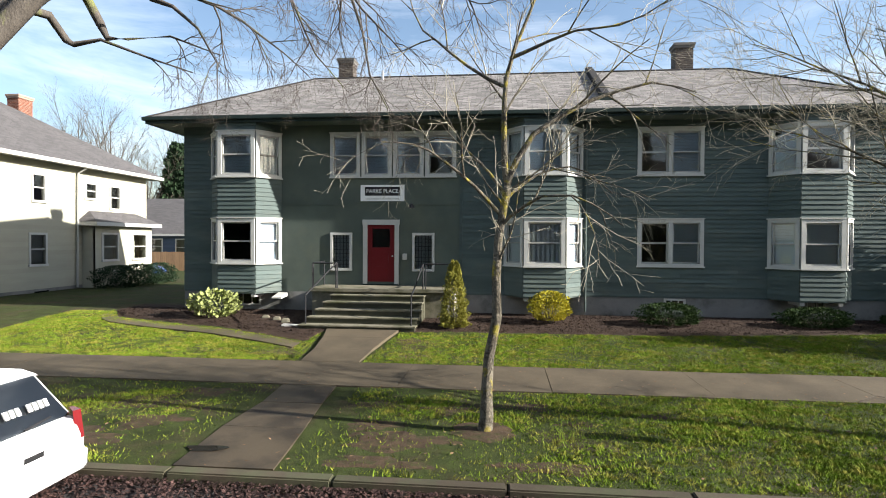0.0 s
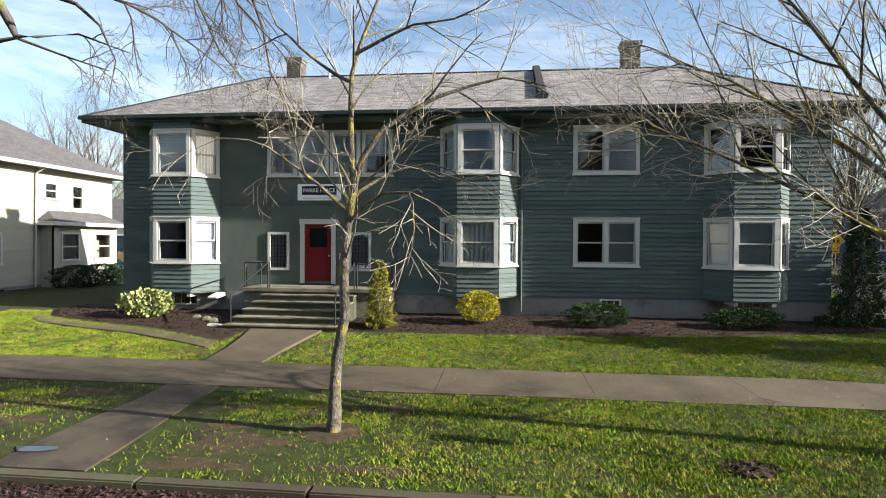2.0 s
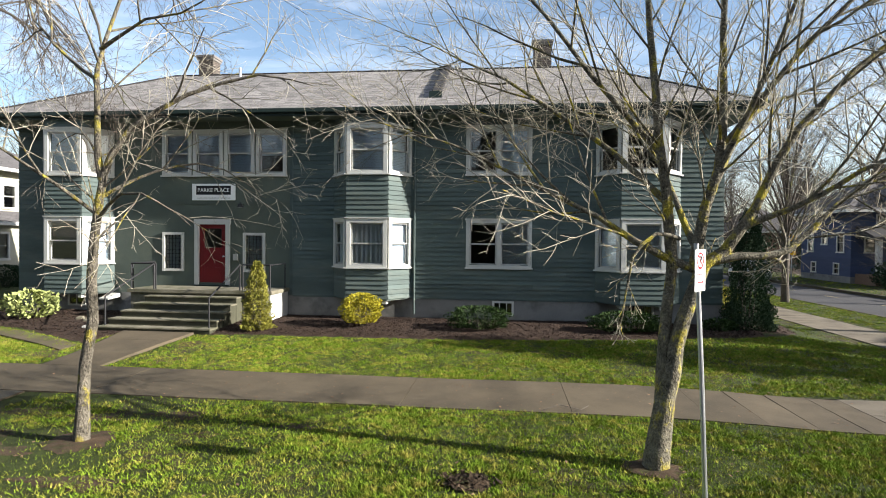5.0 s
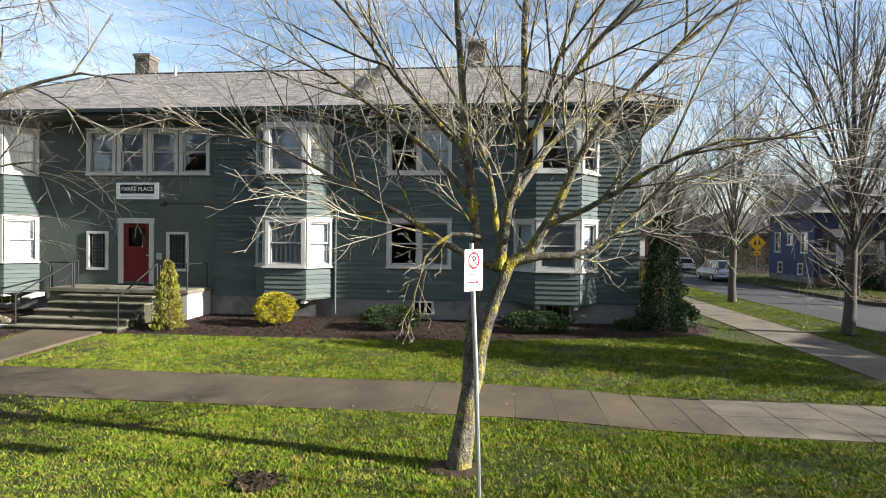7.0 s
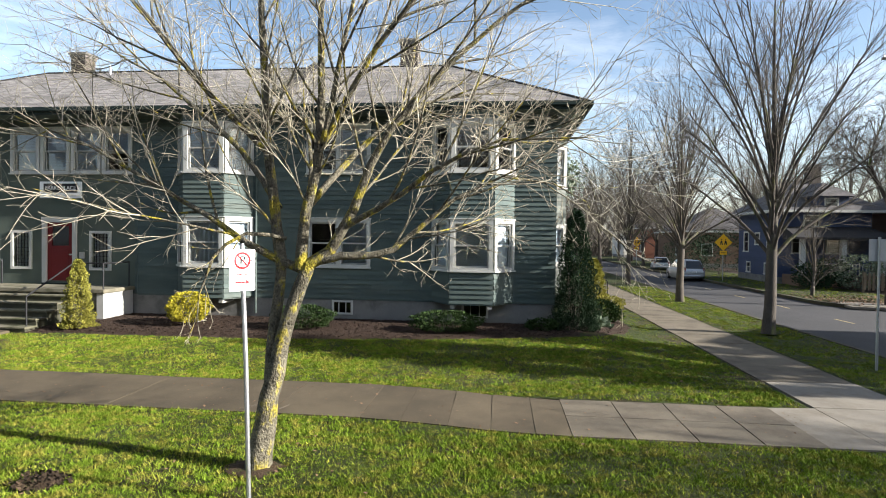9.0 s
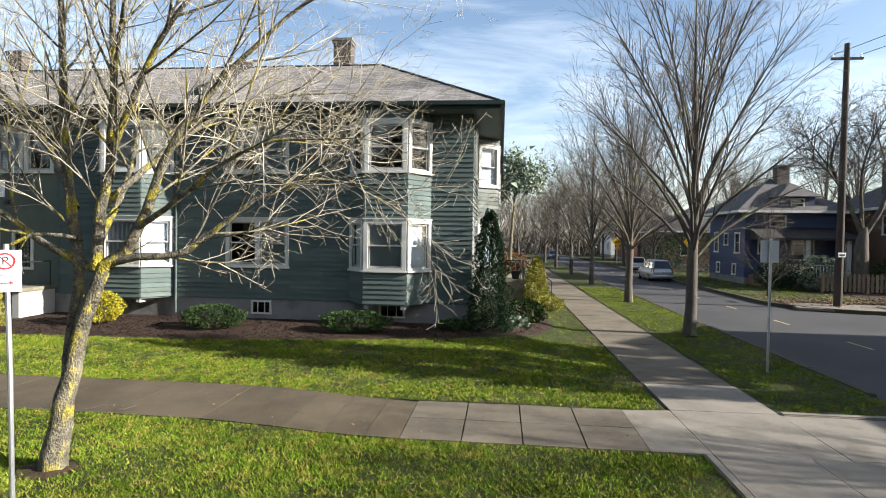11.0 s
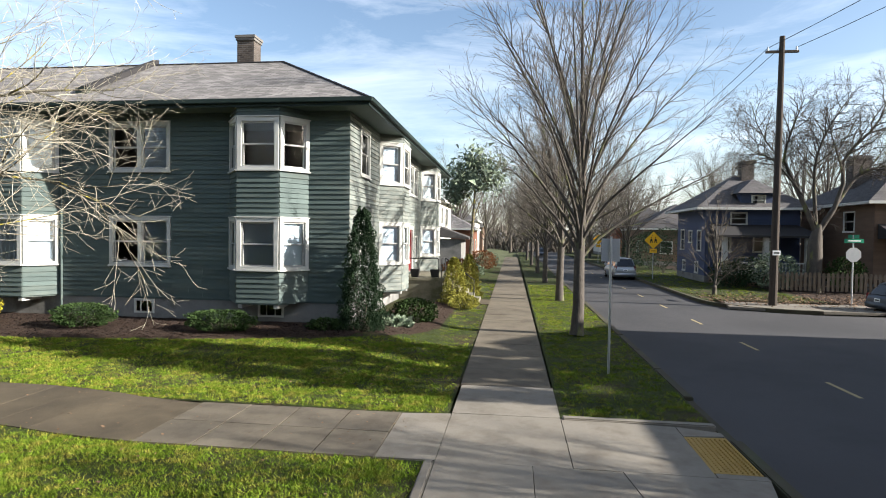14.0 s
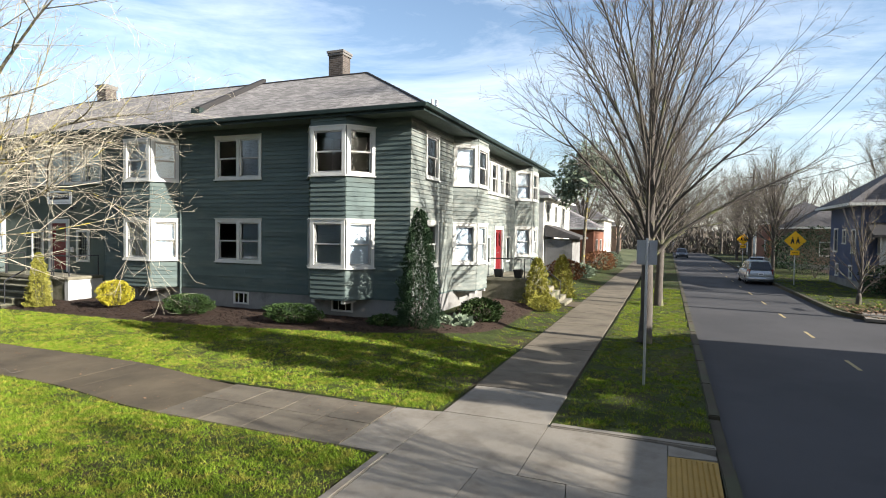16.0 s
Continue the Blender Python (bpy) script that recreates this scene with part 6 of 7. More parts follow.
def plain_house(name, x0, x1, y0, y1, eave, ridge, wall_mat, roof_mat, label, wins, hip=True, along="y", over=0.5, foundation=0.5, group=""):
    """A house with boarded walls, framed windows and a pitched roof. wins: (side, u0, u1, z0, z1), side in w e s."""
    h = thing(name, ((x0 + x1) / 2, (y0 + y1) / 2, 0), label, "house", group)
    sides = {"s": (Face((0, y0, 0), (1, 0, 0), (0, -1, 0)), x0, x1), "e": (Face((x1, 0, 0), (0, 1, 0), (1, 0, 0)), y0, y1),
             "w": (Face((x0, 0, 0), (0, -1, 0), (-1, 0, 0)), -y1, -y0), "n": (Face((0, y1, 0), (-1, 0, 0), (0, 1, 0)), -x1, -x0)}
    for k, (F, a, b) in sides.items():
        hs = [((-w[2], -w[1]) if k == "w" else (w[1], w[2])) + (w[3], w[4]) for w in wins if w[0] == k]
        wl_ = wall_sheet("wall", F, a, b, -0.1, eave, [inner(q, 0.06) for q in hs], wall_mat, 0.15, h)
        if k in "ews":
            st = Shape()
            z = foundation
            while z < eave - 0.1:
                runs, c0 = [], a
                for q in sorted(hs):
                    if q[2] < z + 0.18 and q[3] > z:
                        runs.append((c0, q[0]))
                        c0 = q[1]
                runs.append((c0, b))
                for r0, r1 in runs:
                    if r1 > r0 + 0.03:
                        st.hexa([F(r0, 0.02, z), F(r1, 0.02, z), F(r1, 0.001, z), F(r0, 0.001, z), F(r0, 0.006, z + 0.2), F(r1, 0.006, z + 0.2), F(r1, 0.001, z + 0.2), F(r0, 0.001, z + 0.2)])
                z += 0.2
            tagged(part("siding", st, wall_mat, wl_), kind="stuff")
        part("foundation", F.box(Shape(), a, b, 0.001, 0.012, -0.1, foundation - 0.002), M_FOUND, wl_)
        for q in hs:
            s = Shape()
            c = 0.1
            F.box(s, q[0], q[0] + c, -0.03, 0.05, q[2], q[3])
            F.box(s, q[1] - c, q[1], -0.03, 0.05, q[2], q[3])
            F.box(s, q[0] + c, q[1] - c, -0.03, 0.05, q[3] - c, q[3])
            F.box(s, q[0] - 0.03, q[1] + 0.03, -0.03, 0.08, q[2] - 0.04, q[2] + 0.07)
            w = part("window", s, M_WHITE, h)
            m_z = (q[2] + q[3]) / 2
            part("sash", F.box(Shape(), q[0] + c, q[1] - c, -0.06, -0.02, m_z - 0.03, m_z + 0.03), M_WHITE2, w)
            part("pane", Shape().face([F(q[0] + c, -0.05, q[2] + 0.07), F(q[1] - c, -0.05, q[2] + 0.07), F(q[1] - c, -0.05, q[3] - c), F(q[0] + c, -0.05, q[3] - c)]), M_GLASS, w).visible_shadow = False
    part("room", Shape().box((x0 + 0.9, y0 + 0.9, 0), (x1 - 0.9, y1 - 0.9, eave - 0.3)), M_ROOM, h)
    X0, X1, Y0, Y1 = x0 - over, x1 + over, y0 - over, y1 + over
    s = Shape()

    def sl(pts, along_):
        o, a = Vector(pts[0]), Vector(along_)
        nrm = (Vector(pts[1]) - o).cross(Vector(pts[2]) - o).normalized()
        up_ = nrm.cross(a)
        s.face(pts, [((Vector(p) - o).dot(a), (Vector(p) - o).dot(up_)) for p in pts])

    if along == "y":
        mx_ = (X0 + X1) / 2
        d = (X1 - X0) / 2 if hip else 0.0
        d = min(d, (Y1 - Y0) / 2 - 0.01)
        A_, B2 = (mx_, Y0 + d, ridge), (mx_, Y1 - d, ridge)
        sl([(X1, Y0, eave), (X1, Y1, eave), B2, A_], (0, 1, 0))
        sl([(X0, Y1, eave), (X0, Y0, eave), A_, B2], (0, -1, 0))
        ends = ([(X0, Y0, eave), (X1, Y0, eave), A_], (1, 0, 0)), ([(X1, Y1, eave), (X0, Y1, eave), B2], (-1, 0, 0))
    else:
        my_ = (Y0 + Y1) / 2
        d = (Y1 - Y0) / 2 if hip else 0.0
        d = min(d, (X1 - X0) / 2 - 0.01)
        A_, B2 = (X0 + d, my_, ridge), (X1 - d, my_, ridge)
        sl([(X0, Y0, eave), (X1, Y0, eave), B2, A_], (1, 0, 0))
        sl([(X1, Y1, eave), (X0, Y1, eave), A_, B2], (-1, 0, 0))
        ends = ([(X1, Y0, eave), (X1, Y1, eave), B2], (0, 1, 0)), ([(X0, Y1, eave), (X0, Y0, eave), A_], (0, -1, 0))
    if hip:
        for e in ends:
            sl(*e)
    rf = part("roof", s, roof_mat, h)
    if not hip:
        for e in ends:
            part("gable", Shape().face(e[0]), wall_mat, h)
    part("soffit", Shape().box((X0 + 0.02, Y0 + 0.02, eave - 0.12), (X1 - 0.02, Y1 - 0.02, eave - 0.08)), M_WHITE, h)
    t = Shape()
    t.box((X0, Y0, eave - 0.16), (X1, Y0 + 0.04, eave + 0.02)).box((X0, Y1 - 0.04, eave - 0.16), (X1, Y1, eave + 0.02))
    t.box((X0, Y0 + 0.04, eave - 0.16), (X0 + 0.04, Y1 - 0.04, eave + 0.02)).box((X1 - 0.04, Y0 + 0.04, eave - 0.16), (X1, Y1 - 0.04, eave + 0.02))
    part("fascia", t, M_WHITE, h)
    return h, rf


# cream house next door, with a ground-floor bay
nb_h, nb_r = plain_house("neighbour_house", -33.0, -21.6, 14.0, 32.2, 6.65, 10.6, M_CREAM, M_SHINGLE_G, "two-storey cream clapboard house with grey hip roof",
                         [("e", 23.6, 24.65, 1.6, 3.15), ("e", 23.75, 24.6, 4.6, 5.95), ("e", 27.1, 28.0, 4.95, 5.85), ("e", 28.95, 29.85, 4.5, 5.85), ("e", 19.0, 20.0, 1.6, 3.15), ("e", 18.6, 19.5, 4.6, 5.95)], over=0.7)
chimney((-27.7, 28.9), 0.7, 0.95, 8.6, 11.0, "chimney", M_BRICKR, nb_r)
by0, by1, bd = 26.9, 31.6, 0.75
E_N = Face((-21.6, 0, 0), (0, 1, 0), (1, 0, 0))
bayF = Face((-21.6 + bd, 0, 0), (0, 1, 0), (1, 0, 0))
bh = [(27.35, 28.65, 1.7, 3.2), (29.75, 31.1, 1.7, 3.2)]
wall_sheet("bay_wall", bayF, by0, by1, 0.3, 3.75, [inner(k, 0.06) for k in bh], M_CREAM, 0.12, nb_h)
for ya in (by0, by1 - 0.12):
    part("bay_side", Shape().box((-21.58, ya, 0.3), (-21.6 + bd - 0.001, ya + 0.12, 3.75)), M_CREAM, nb_h)
for k in bh:
    s = Shape()
    bayF.box(s, k[0], k[0] + 0.1, -0.03, 0.05, k[2], k[3])
    bayF.box(s, k[1] - 0.1, k[1], -0.03, 0.05, k[2], k[3])
    bayF.box(s, k[0] + 0.1, k[1] - 0.1, -0.03, 0.05, k[3] - 0.1, k[3])
    bayF.box(s, k[0] - 0.02, k[1] + 0.02, -0.03, 0.08, k[2] - 0.04, k[2] + 0.08)
    w = part("window", s, M_WHITE, nb_h)
    part("sash", bayF.box(Shape(), k[0] + 0.1, k[1] - 0.1, -0.07, -0.03, 2.42, 2.48), M_WHITE2, w)
    part("pane", Shape().face([bayF(k[0] + 0.1, -0.05, k[2] + 0.08), bayF(k[1] - 0.1, -0.05, k[2] + 0.08), bayF(k[1] - 0.1, -0.05, k[3] - 0.1), bayF(k[0] + 0.1, -0.05, k[3] - 0.1)]), M_GLASS, w)
s = Shape()
xo, xi = -21.6 + bd + 0.4, -21.58
s.face([(xo, by0 - 0.4, 3.75), (xo, by1 + 0.4, 3.75), (xi, by1 - 0.5, 4.35), (xi, by0 + 0.5, 4.35)], [(0, 0), (5.5, 0), (4.6, 1.3), (0.9, 1.3)])
s.face([(xi, by0 - 0.4, 3.75), (xo, by0 - 0.4, 3.75), (xi, by0 + 0.5, 4.35)], [(0, 0), (1, 0), (0, 1)])
s.face([(xo, by1 + 0.4, 3.75), (xi, by1 + 0.4, 3.75), (xi, by1 - 0.5, 4.35)], [(0, 0), (1, 0), (1, 1)])
part("bay_roof", s, M_SHINGLE_G, nb_h)
part("bay_fascia", Shape().box((xi, by0 - 0.4, 3.55), (xo, by1 + 0.4, 3.745)), M_WHITE, nb_h)
part("downpipe", Shape().tube([(-20.95, 26.6, 6.55), (-21.45, 26.5, 6.2), (-21.5, 26.45, 0.4)], 0.05, 8), M_WHITE2, nb_h)
part("basement_window", E_N.box(Shape(), 23.9, 24.7, 0.013, 0.05, 0.02, 0.4), M_CARGLASS, nb_h)
for i, (yy, rr) in enumerate(((27.4, 1.1), (29.2, 1.2), (31.0, 0.9))):
    shrub("foundation_shrub", (-20.0, yy, 0.1), rr, rr, 1.35, 4500, 0.08, M_LEAFD, "dark evergreen shrub against the cream house", 40 + i, group="shrubs by the cream house")

# blue garage house, fence, parked blue car, conifer
plain_house("back_house", -40, -25.5, 48, 58, 3.3, 6.9, M_SLATE, M_SHINGLE_G, "low slate-blue house with dark roof and white windows",
            [("s", -31.8, -30.6, 1.5, 2.9), ("s", -29.4, -28.2, 1.3, 2.9), ("s", -27.2, -26.2, 1.3, 2.9)], hip=False, along="x")


def board_fence(name, p0, p1, h, mat, label, w=0.14, gap=0.01, picket=False, z=0.0):
    f = thing(name, (*p0, z), label, "fence")
    a, b = Vector((*p0, 0)), Vector((*p1, 0))
    d = (b - a).normalized()
    L = (b - a).length
    F = Face(a, d, (d.y, -d.x, 0))
    n = int(L / (w + gap))
    for i in range(n):
        u = i * (w + gap)
        hh = h + random.uniform(-0.02, 0.02)
        s = Shape()
        if picket:
            F.box(s, u, u + w, 0.0, 0.02, z + 0.05, z + hh - 0.07)
            s.hexa([F(u, 0.02, z + hh - 0.07), F(u + w, 0.02, z + hh - 0.07), F(u + w, 0, z + hh - 0.07), F(u, 0, z + hh - 0.07),
                    F(u + w * 0.3, 0.02, z + hh), F(u + w * 0.7, 0.02, z + hh), F(u + w * 0.7, 0, z + hh), F(u + w * 0.3, 0, z + hh)])
        else:
            F.box(s, u, u + w, 0.0, 0.02, z + 0.03, z + hh)
        part("board", s, mat, f)
    for zz in (0.3, h * 0.75):
        part("fence_rail", F.box(Shape(), 0, L, -0.05, -0.001, z + zz, z + zz + 0.09), mat, f)
    k = 0.0
    while k < L:
        part("fence_post", F.box(Shape(), k, k + 0.1, -0.16, -0.051, z - 0.1, z + h + 0.02), mat, f)
        k += 2.4
    return f


board_fence("board_fence", (-31.5, 42.0), (-24.0, 42.0), 1.85, M_FENCEN, "new cedar board fence behind the houses", 0.15)
board_fence("picket_fence", (33.2, 38.5), (50.0, 36.5), 1.15, M_FENCE, "weathered grey picket fence at the street corner", 0.15, 0.09, True, 0.15)
shrub("tall_conifer", (-37.6, 62.0, 0.0), 3.0, 3.0, 13.6, 9000, 0.55, M_LEAFD, "tall dark conifer behind the blue house", 50, "cone", category="tree")

# houses across and up the street
cr_house, cr_roof = plain_house("craftsman_house", 31.7, 38.2, 46.0, 53.0, 5.5, 8.3, M_BLUE, M_SHINGLE_G, "dark blue craftsman house with grey hipped roof",
                                [("w", 46.8, 47.8, 2.3, 3.9), ("w", 49.0, 49.9, 2.9, 3.9), ("w", 51.0, 52.0, 2.3, 4.0), ("s", 32.6, 33.5, 2.3, 3.9), ("s", 35.0, 36.6, 2.3, 3.9), ("w", 47.4, 48.2, 0.6, 1.5), ("w", 50.6, 51.4, 0.6, 1.5), ("s", 33.4, 34.6, 4.3, 5.2)], along="x", over=0.9)
chimney((35.1, 48.6), 0.9, 0.8, 7.2, 9.3, "chimney", M_BRICK, cr_roof)
# a hipped dormer on the street side
dm = Face((0, 45.7, 0), (1, 0, 0), (0, -1, 0))
part("dormer_wall", Shape().box((34.0, 45.7, 5.4), (36.4, 48.6, 6.6)), M_BLUE, cr_house)
s = Shape()
for q in (((33.6, 45.2, 6.55), (36.8, 45.2, 6.55), (35.2, 46.8, 7.7)), ((36.8, 45.2, 6.55), (36.8, 49.2, 6.55), (35.2, 49.2, 7.7), (35.2, 46.8, 7.7)), ((33.6, 49.2, 6.55), (33.6, 45.2, 6.55), (35.2, 46.8, 7.7), (35.2, 49.2, 7.7))):
    s.face(q, [(p[0] + p[1], p[2] * 1.6) for p in q])
part("dormer_roof", s, M_SHINGLE_G, cr_house)
w = Shape()
for u0, u1, z0, z1 in ((34.7, 34.8, 5.7, 6.45), (35.6, 35.7, 5.7, 6.45), (34.8, 35.6, 6.36, 6.45), (34.8, 35.6, 5.7, 5.78), (34.8, 35.6, 6.04, 6.09)):
    dm.box(w, u0, u1, 0.002, 0.05, z0, z1)
part("dormer_window", w, M_WHITE, cr_house)
part("pane", Shape().face([dm(34.8, 0.012, 5.78), dm(35.6, 0.012, 5.78), dm(35.6, 0.012, 6.36), dm(34.8, 0.012, 6.36)]), M_CARGLASS, cr_house)
ch_house, ch_roof = plain_house("corner_house", 40.2, 50.0, 41.0, 50.0, 5.7, 9.3, M_BROWNS, M_SHINGLE_G, "brown two-storey house with a deep porch",
                                [("s", 40.9, 42.2, 3.9, 5.2), ("s", 44.0, 46.0, 3.9, 5.2), ("s", 41.5, 43.0, 1.4, 3.0), ("w", 43, 44.3, 3.8, 5.2)], along="y", over=0.8)
chimney((41.2, 45.2), 1.2, 0.9, 6.4, 9.2, "chimney", M_BRICK, ch_roof)


def street_porch(x0, x1, y0, y1, label, posts):
    p = thing("house_porch", ((x0 + x1) / 2, (y0 + y1) / 2, 0), label, "porch")
    part("porch_roof", Shape().hexa([(x0 - 0.4, y0 - 0.4, 3.35), (x1 + 0.4, y0 - 0.4, 3.35), (x1, y1, 3.35), (x0, y1, 3.35), (x0 - 0.4, y0 - 0.4, 3.5), (x1 + 0.4, y0 - 0.4, 3.5), (x1, y1 - 0.02, 4.3), (x0, y1 - 0.02, 4.3)]), M_SHINGLE_G, p)
    part("porch_floor", Shape().box((x0, y0, -0.1), (x1, y1 - 0.02, 0.75)), M_BROWNS, p)
    for xx in posts:
        part("porch_post", Shape().box((xx - 0.16, y0 + 0.05, 0.75), (xx + 0.16, y0 + 0.37, 3.35)), M_WHITE2, p, "", 0.02)
    part("porch_rail", Shape().box((x0 + 0.2, y0 + 0.16, 1.55), (x1 - 0.2, y0 + 0.24, 1.63)), M_WHITE2, p)
    k = x0 + 0.35
    while k < x1 - 0.3:
        part("baluster", Shape().box((k, y0 + 0.18, 0.75), (k + 0.05, y0 + 0.22, 1.55)), M_WHITE2, p)
        k += 0.22


street_porch(32.0, 38.0, 43.6, 46.0, "shaded front porch with pale posts", (32.3, 35.0, 37.7))
street_porch(40.4, 49.6, 38.9, 41.0, "deep porch with stout pale posts and railing", (40.7, 43.6, 46.4, 49.3))
# crooked old tree behind the picket fence
TX, TY = 36.2, 39.8
tree("yard_tree", [[(TX + dx, TY + dy, z, r if z < 3.6 else r * 0.62) for dx, dy, z, r in limb] for limb in (
    ((0, 0, -0.1, 0.52), (-0.05, 0, 1.5, 0.43), (0, 0, 3.0, 0.4), (0.1, 0, 4.2, 0.3)),
    ((0, 0, 3.7, 0.26), (-1.1, 0.2, 6.4, 0.2), (-1.8, 0.3, 8.2, 0.15), (-1.5, 0.2, 9.9, 0.09), (-0.8, 0.0, 12.2, 0.02)),
    ((0.2, 0, 3.8, 0.26), (1.3, -0.2, 6.1, 0.2), (1.3, -0.3, 8.2, 0.16), (2.5, -0.4, 9.6, 0.12), (3.3, -0.5, 10.9, 0.07), (3.7, -0.6, 12.8, 0.02)),
    ((0.2, 0, 3.9, 0.24), (2.3, 0.6, 6.9, 0.17), (3.2, 0.8, 7.6, 0.13), (4.4, 1.0, 7.9, 0.09), (6.0, 1.3, 8.4, 0.02)),
    ((0, 0, 4.0, 0.2), (-0.5, -0.6, 7.2, 0.14), (-0.2, -1.0, 9.4, 0.09), (1.2, -1.2, 12.0, 0.02)),
    ((-0.8, 0.1, 6.0, 0.12), (-2.7, -0.3, 8.1, 0.08), (-4.2, -0.6, 8.7, 0.04), (-5.4, -0.8, 9.9, 0.01)),
    ((-1.7, 0.3, 7.8, 0.1), (-3.0, 0.8, 10.0, 0.06), (-3.6, 1.0, 12.0, 0.015)),
    ((1.3, -0.3, 7.4, 0.1), (0.3, -0.9, 9.4, 0.06), (-0.3, -1.2, 11.5, 0.015)))],
    dict(SPREAD, n=[8, 7, 4], ref=[2.5, 1.4, 0.7], len=[2.9, 1.3, 0.5], angle=[45, 42, 42], wander=[0.14, 0.16, 0.16], rad=[0.04, 0.016, 0.008], tip=0.005, trunk_from=0.9, bare_over=0.3), 17,
    "crooked dark old tree behind the picket fence", M_BARKD, M_TWIGD)
plain_house("white_house", 1.0, 11.4, 46.0, 58.0, 6.2, 8.8, M_OFFW, M_SHINGLE_G, "white two-storey house up the street",
            [("e", 47.0, 48.2, 4.2, 5.7), ("e", 50.4, 51.6, 4.2, 5.7), ("e", 47.0, 48.2, 1.6, 3.1), ("e", 54.0, 55.2, 4.2, 5.7), ("s", 6.0, 7.4, 4.2, 5.7), ("s", 9.0, 10.2, 4.2, 5.7)])
wp = thing("white_house_porch", (13, 49, 0), "small white gabled porch on the side street", "porch")
part("porch_roof", Shape().hexa([(11.5, 46.0, 3.1), (14.2, 46.0, 2.9), (14.2, 50.5, 2.9), (11.5, 50.5, 3.1), (11.5, 46.2, 4.0), (14.2, 46.0, 3.05), (14.2, 50.5, 3.05), (11.5, 50.3, 4.0)]), M_SHINGLE, wp)
# wall coloured grey to stand for the shadow under the porch roof
part("porch_wall", Shape().box((11.5, 46.2, 0.0), (13.6, 50.2, 2.9)), M_FOUND, wp)
plain_house("terracotta_house", 3.0, 13.0, 64.0, 74.0, 4.0, 7.0, M_TERRA, M_SHINGLE, "low terracotta-coloured house up the street", [("e", 66, 67.5, 1.4, 2.8), ("e", 70, 71.5, 1.4, 2.8)])
for i, (hx, hy, mt, ev) in enumerate(((2, 84, M_OFFW, 5.5), (2, 104, M_BROWNS, 5.0), (33, 72, M_BROWNS, 4.4), (33, 90, M_TERRA, 5.2), (34, 110, M_OFFW, 5.0), (-48, 38, M_OFFW, 5.5))):
    plain_house("far_house", hx, hx + 10, hy, hy + 11, ev, ev + 3.2, mt, M_SHINGLE_G, "plain house farther along the street", [("w", hy + 2, hy + 3.2, 1.4, 2.9), ("e", hy + 2, hy + 3.2, 1.4, 2.9), ("e", hy + 6, hy + 7.2, 1.4, 2.9), ("s", hx + 2, hx + 3.4, 1.4, 2.9)], group="far houses")
# the house across the crossing, which shades the street
plain_house("shading_house", 36.0, 46.0, 11.5, 21.0, 6.2, 10.2, M_BROWNS, M_SHINGLE_G, "two-storey house across the side street", [("w", 13, 14.2, 1.6, 3.0), ("w", 17, 18.2, 1.6, 3.0), ("w", 13, 14.2, 4.2, 5.6), ("w", 17, 18.2, 4.2, 5.6)])
# unseen low building, added to shade the road by the corner
plain_house("low_garage", 30.8, 37.0, 6.9, 11.8, 4.5, 5.8, M_BROWNS, M_SHINGLE_G, "unseen low building added to shade the near road", [("w", 8.5, 9.5, 1.2, 2.2)], over=0.3)
# unseen conifers, added to throw shade bands on the front lawn
for cx_, cy_, ch_, sd_ in ((34.6, 12.4, 12.6, 81), (36.6, 14.6, 11.4, 82)):
    shrub("shade_conifer", (cx_, cy_, 0.0), 2.0, 2.0, ch_, 2300, 0.5, M_LEAFD, "unseen tall conifer added to shade the front lawn", sd_, "cone", category="tree", group="yard conifers")

# behind the camera: unseen houses and trees added to block southern sky light
for i, (hx, mt) in enumerate(((-34, M_OFFW), (-20, M_BROWNS), (-6, M_SLATE), (8, M_OFFW), (22, M_BROWNS), (36, M_CREAM))):
    plain_house("facing_house", hx, hx + 10.5, -25, -14.5, 8.2, 12.4, mt, M_SHINGLE_G, "unseen tall house added to block southern sky light", [("n", -hx - 3, -hx - 1.8, 1.5, 3.0)], group="houses across the front street")
for px_, py_, turn, sc in ((-14, -10, 10, 1.0), (-3, -10.5, 130, 1.1), (9, -10, 220, 1.0), (20, -10.5, 300, 1.05)):
    copy_thing(street_a, pose(px_, py_, -0.2, 0, 0, turn) @ Matrix.Scale(sc, 4))
# two unseen tree copies, added to dapple the corner pavement with shade
copy_thing(street_b, pose(29.3, 8.6, 0, 0, 0, 75) @ Matrix.Scale(0.62, 4))
copy_thing(street_a, pose(33.0, 5.2, 0, 0, 0, 140) @ Matrix.Scale(0.8, 4))
# unseen firs, added to cut the sky light on the house front
sky_block_fir = shrub("sky_block_fir", (-25.0, -12.4, -0.3), 2.9, 2.9, 15.0, 7000, 0.6, M_LEAFD, "unseen dark fir added to block southern sky light", 91, "cone", category="tree", group="firs across the front street")
for px_, turn, sc in ((-19.5, 40, 0.9), (-13.0, 80, 1.05), (-7.5, 130, 0.95), (-1.0, 170, 1.1), (5.0, 220, 0.92), (11.5, 260, 1.0), (17.0, 300, 1.08), (23.5, 340, 0.95)):
    copy_thing(sky_block_fir, pose(px_, -12.4, -0.3, 0, 0, turn) @ Matrix.Scale(sc, 4))
# distant wooded hills
s = Shape()
k = 60
for i in range(k):
    a0, a1 = radians(20 + 140 * i / k), radians(20 + 140 * (i + 1) / k)
    hgt = [18 + 10 * math.sin(i_ * 0.35) + 6 * math.sin(i_ * 1.1) for i_ in (i, i + 1)]
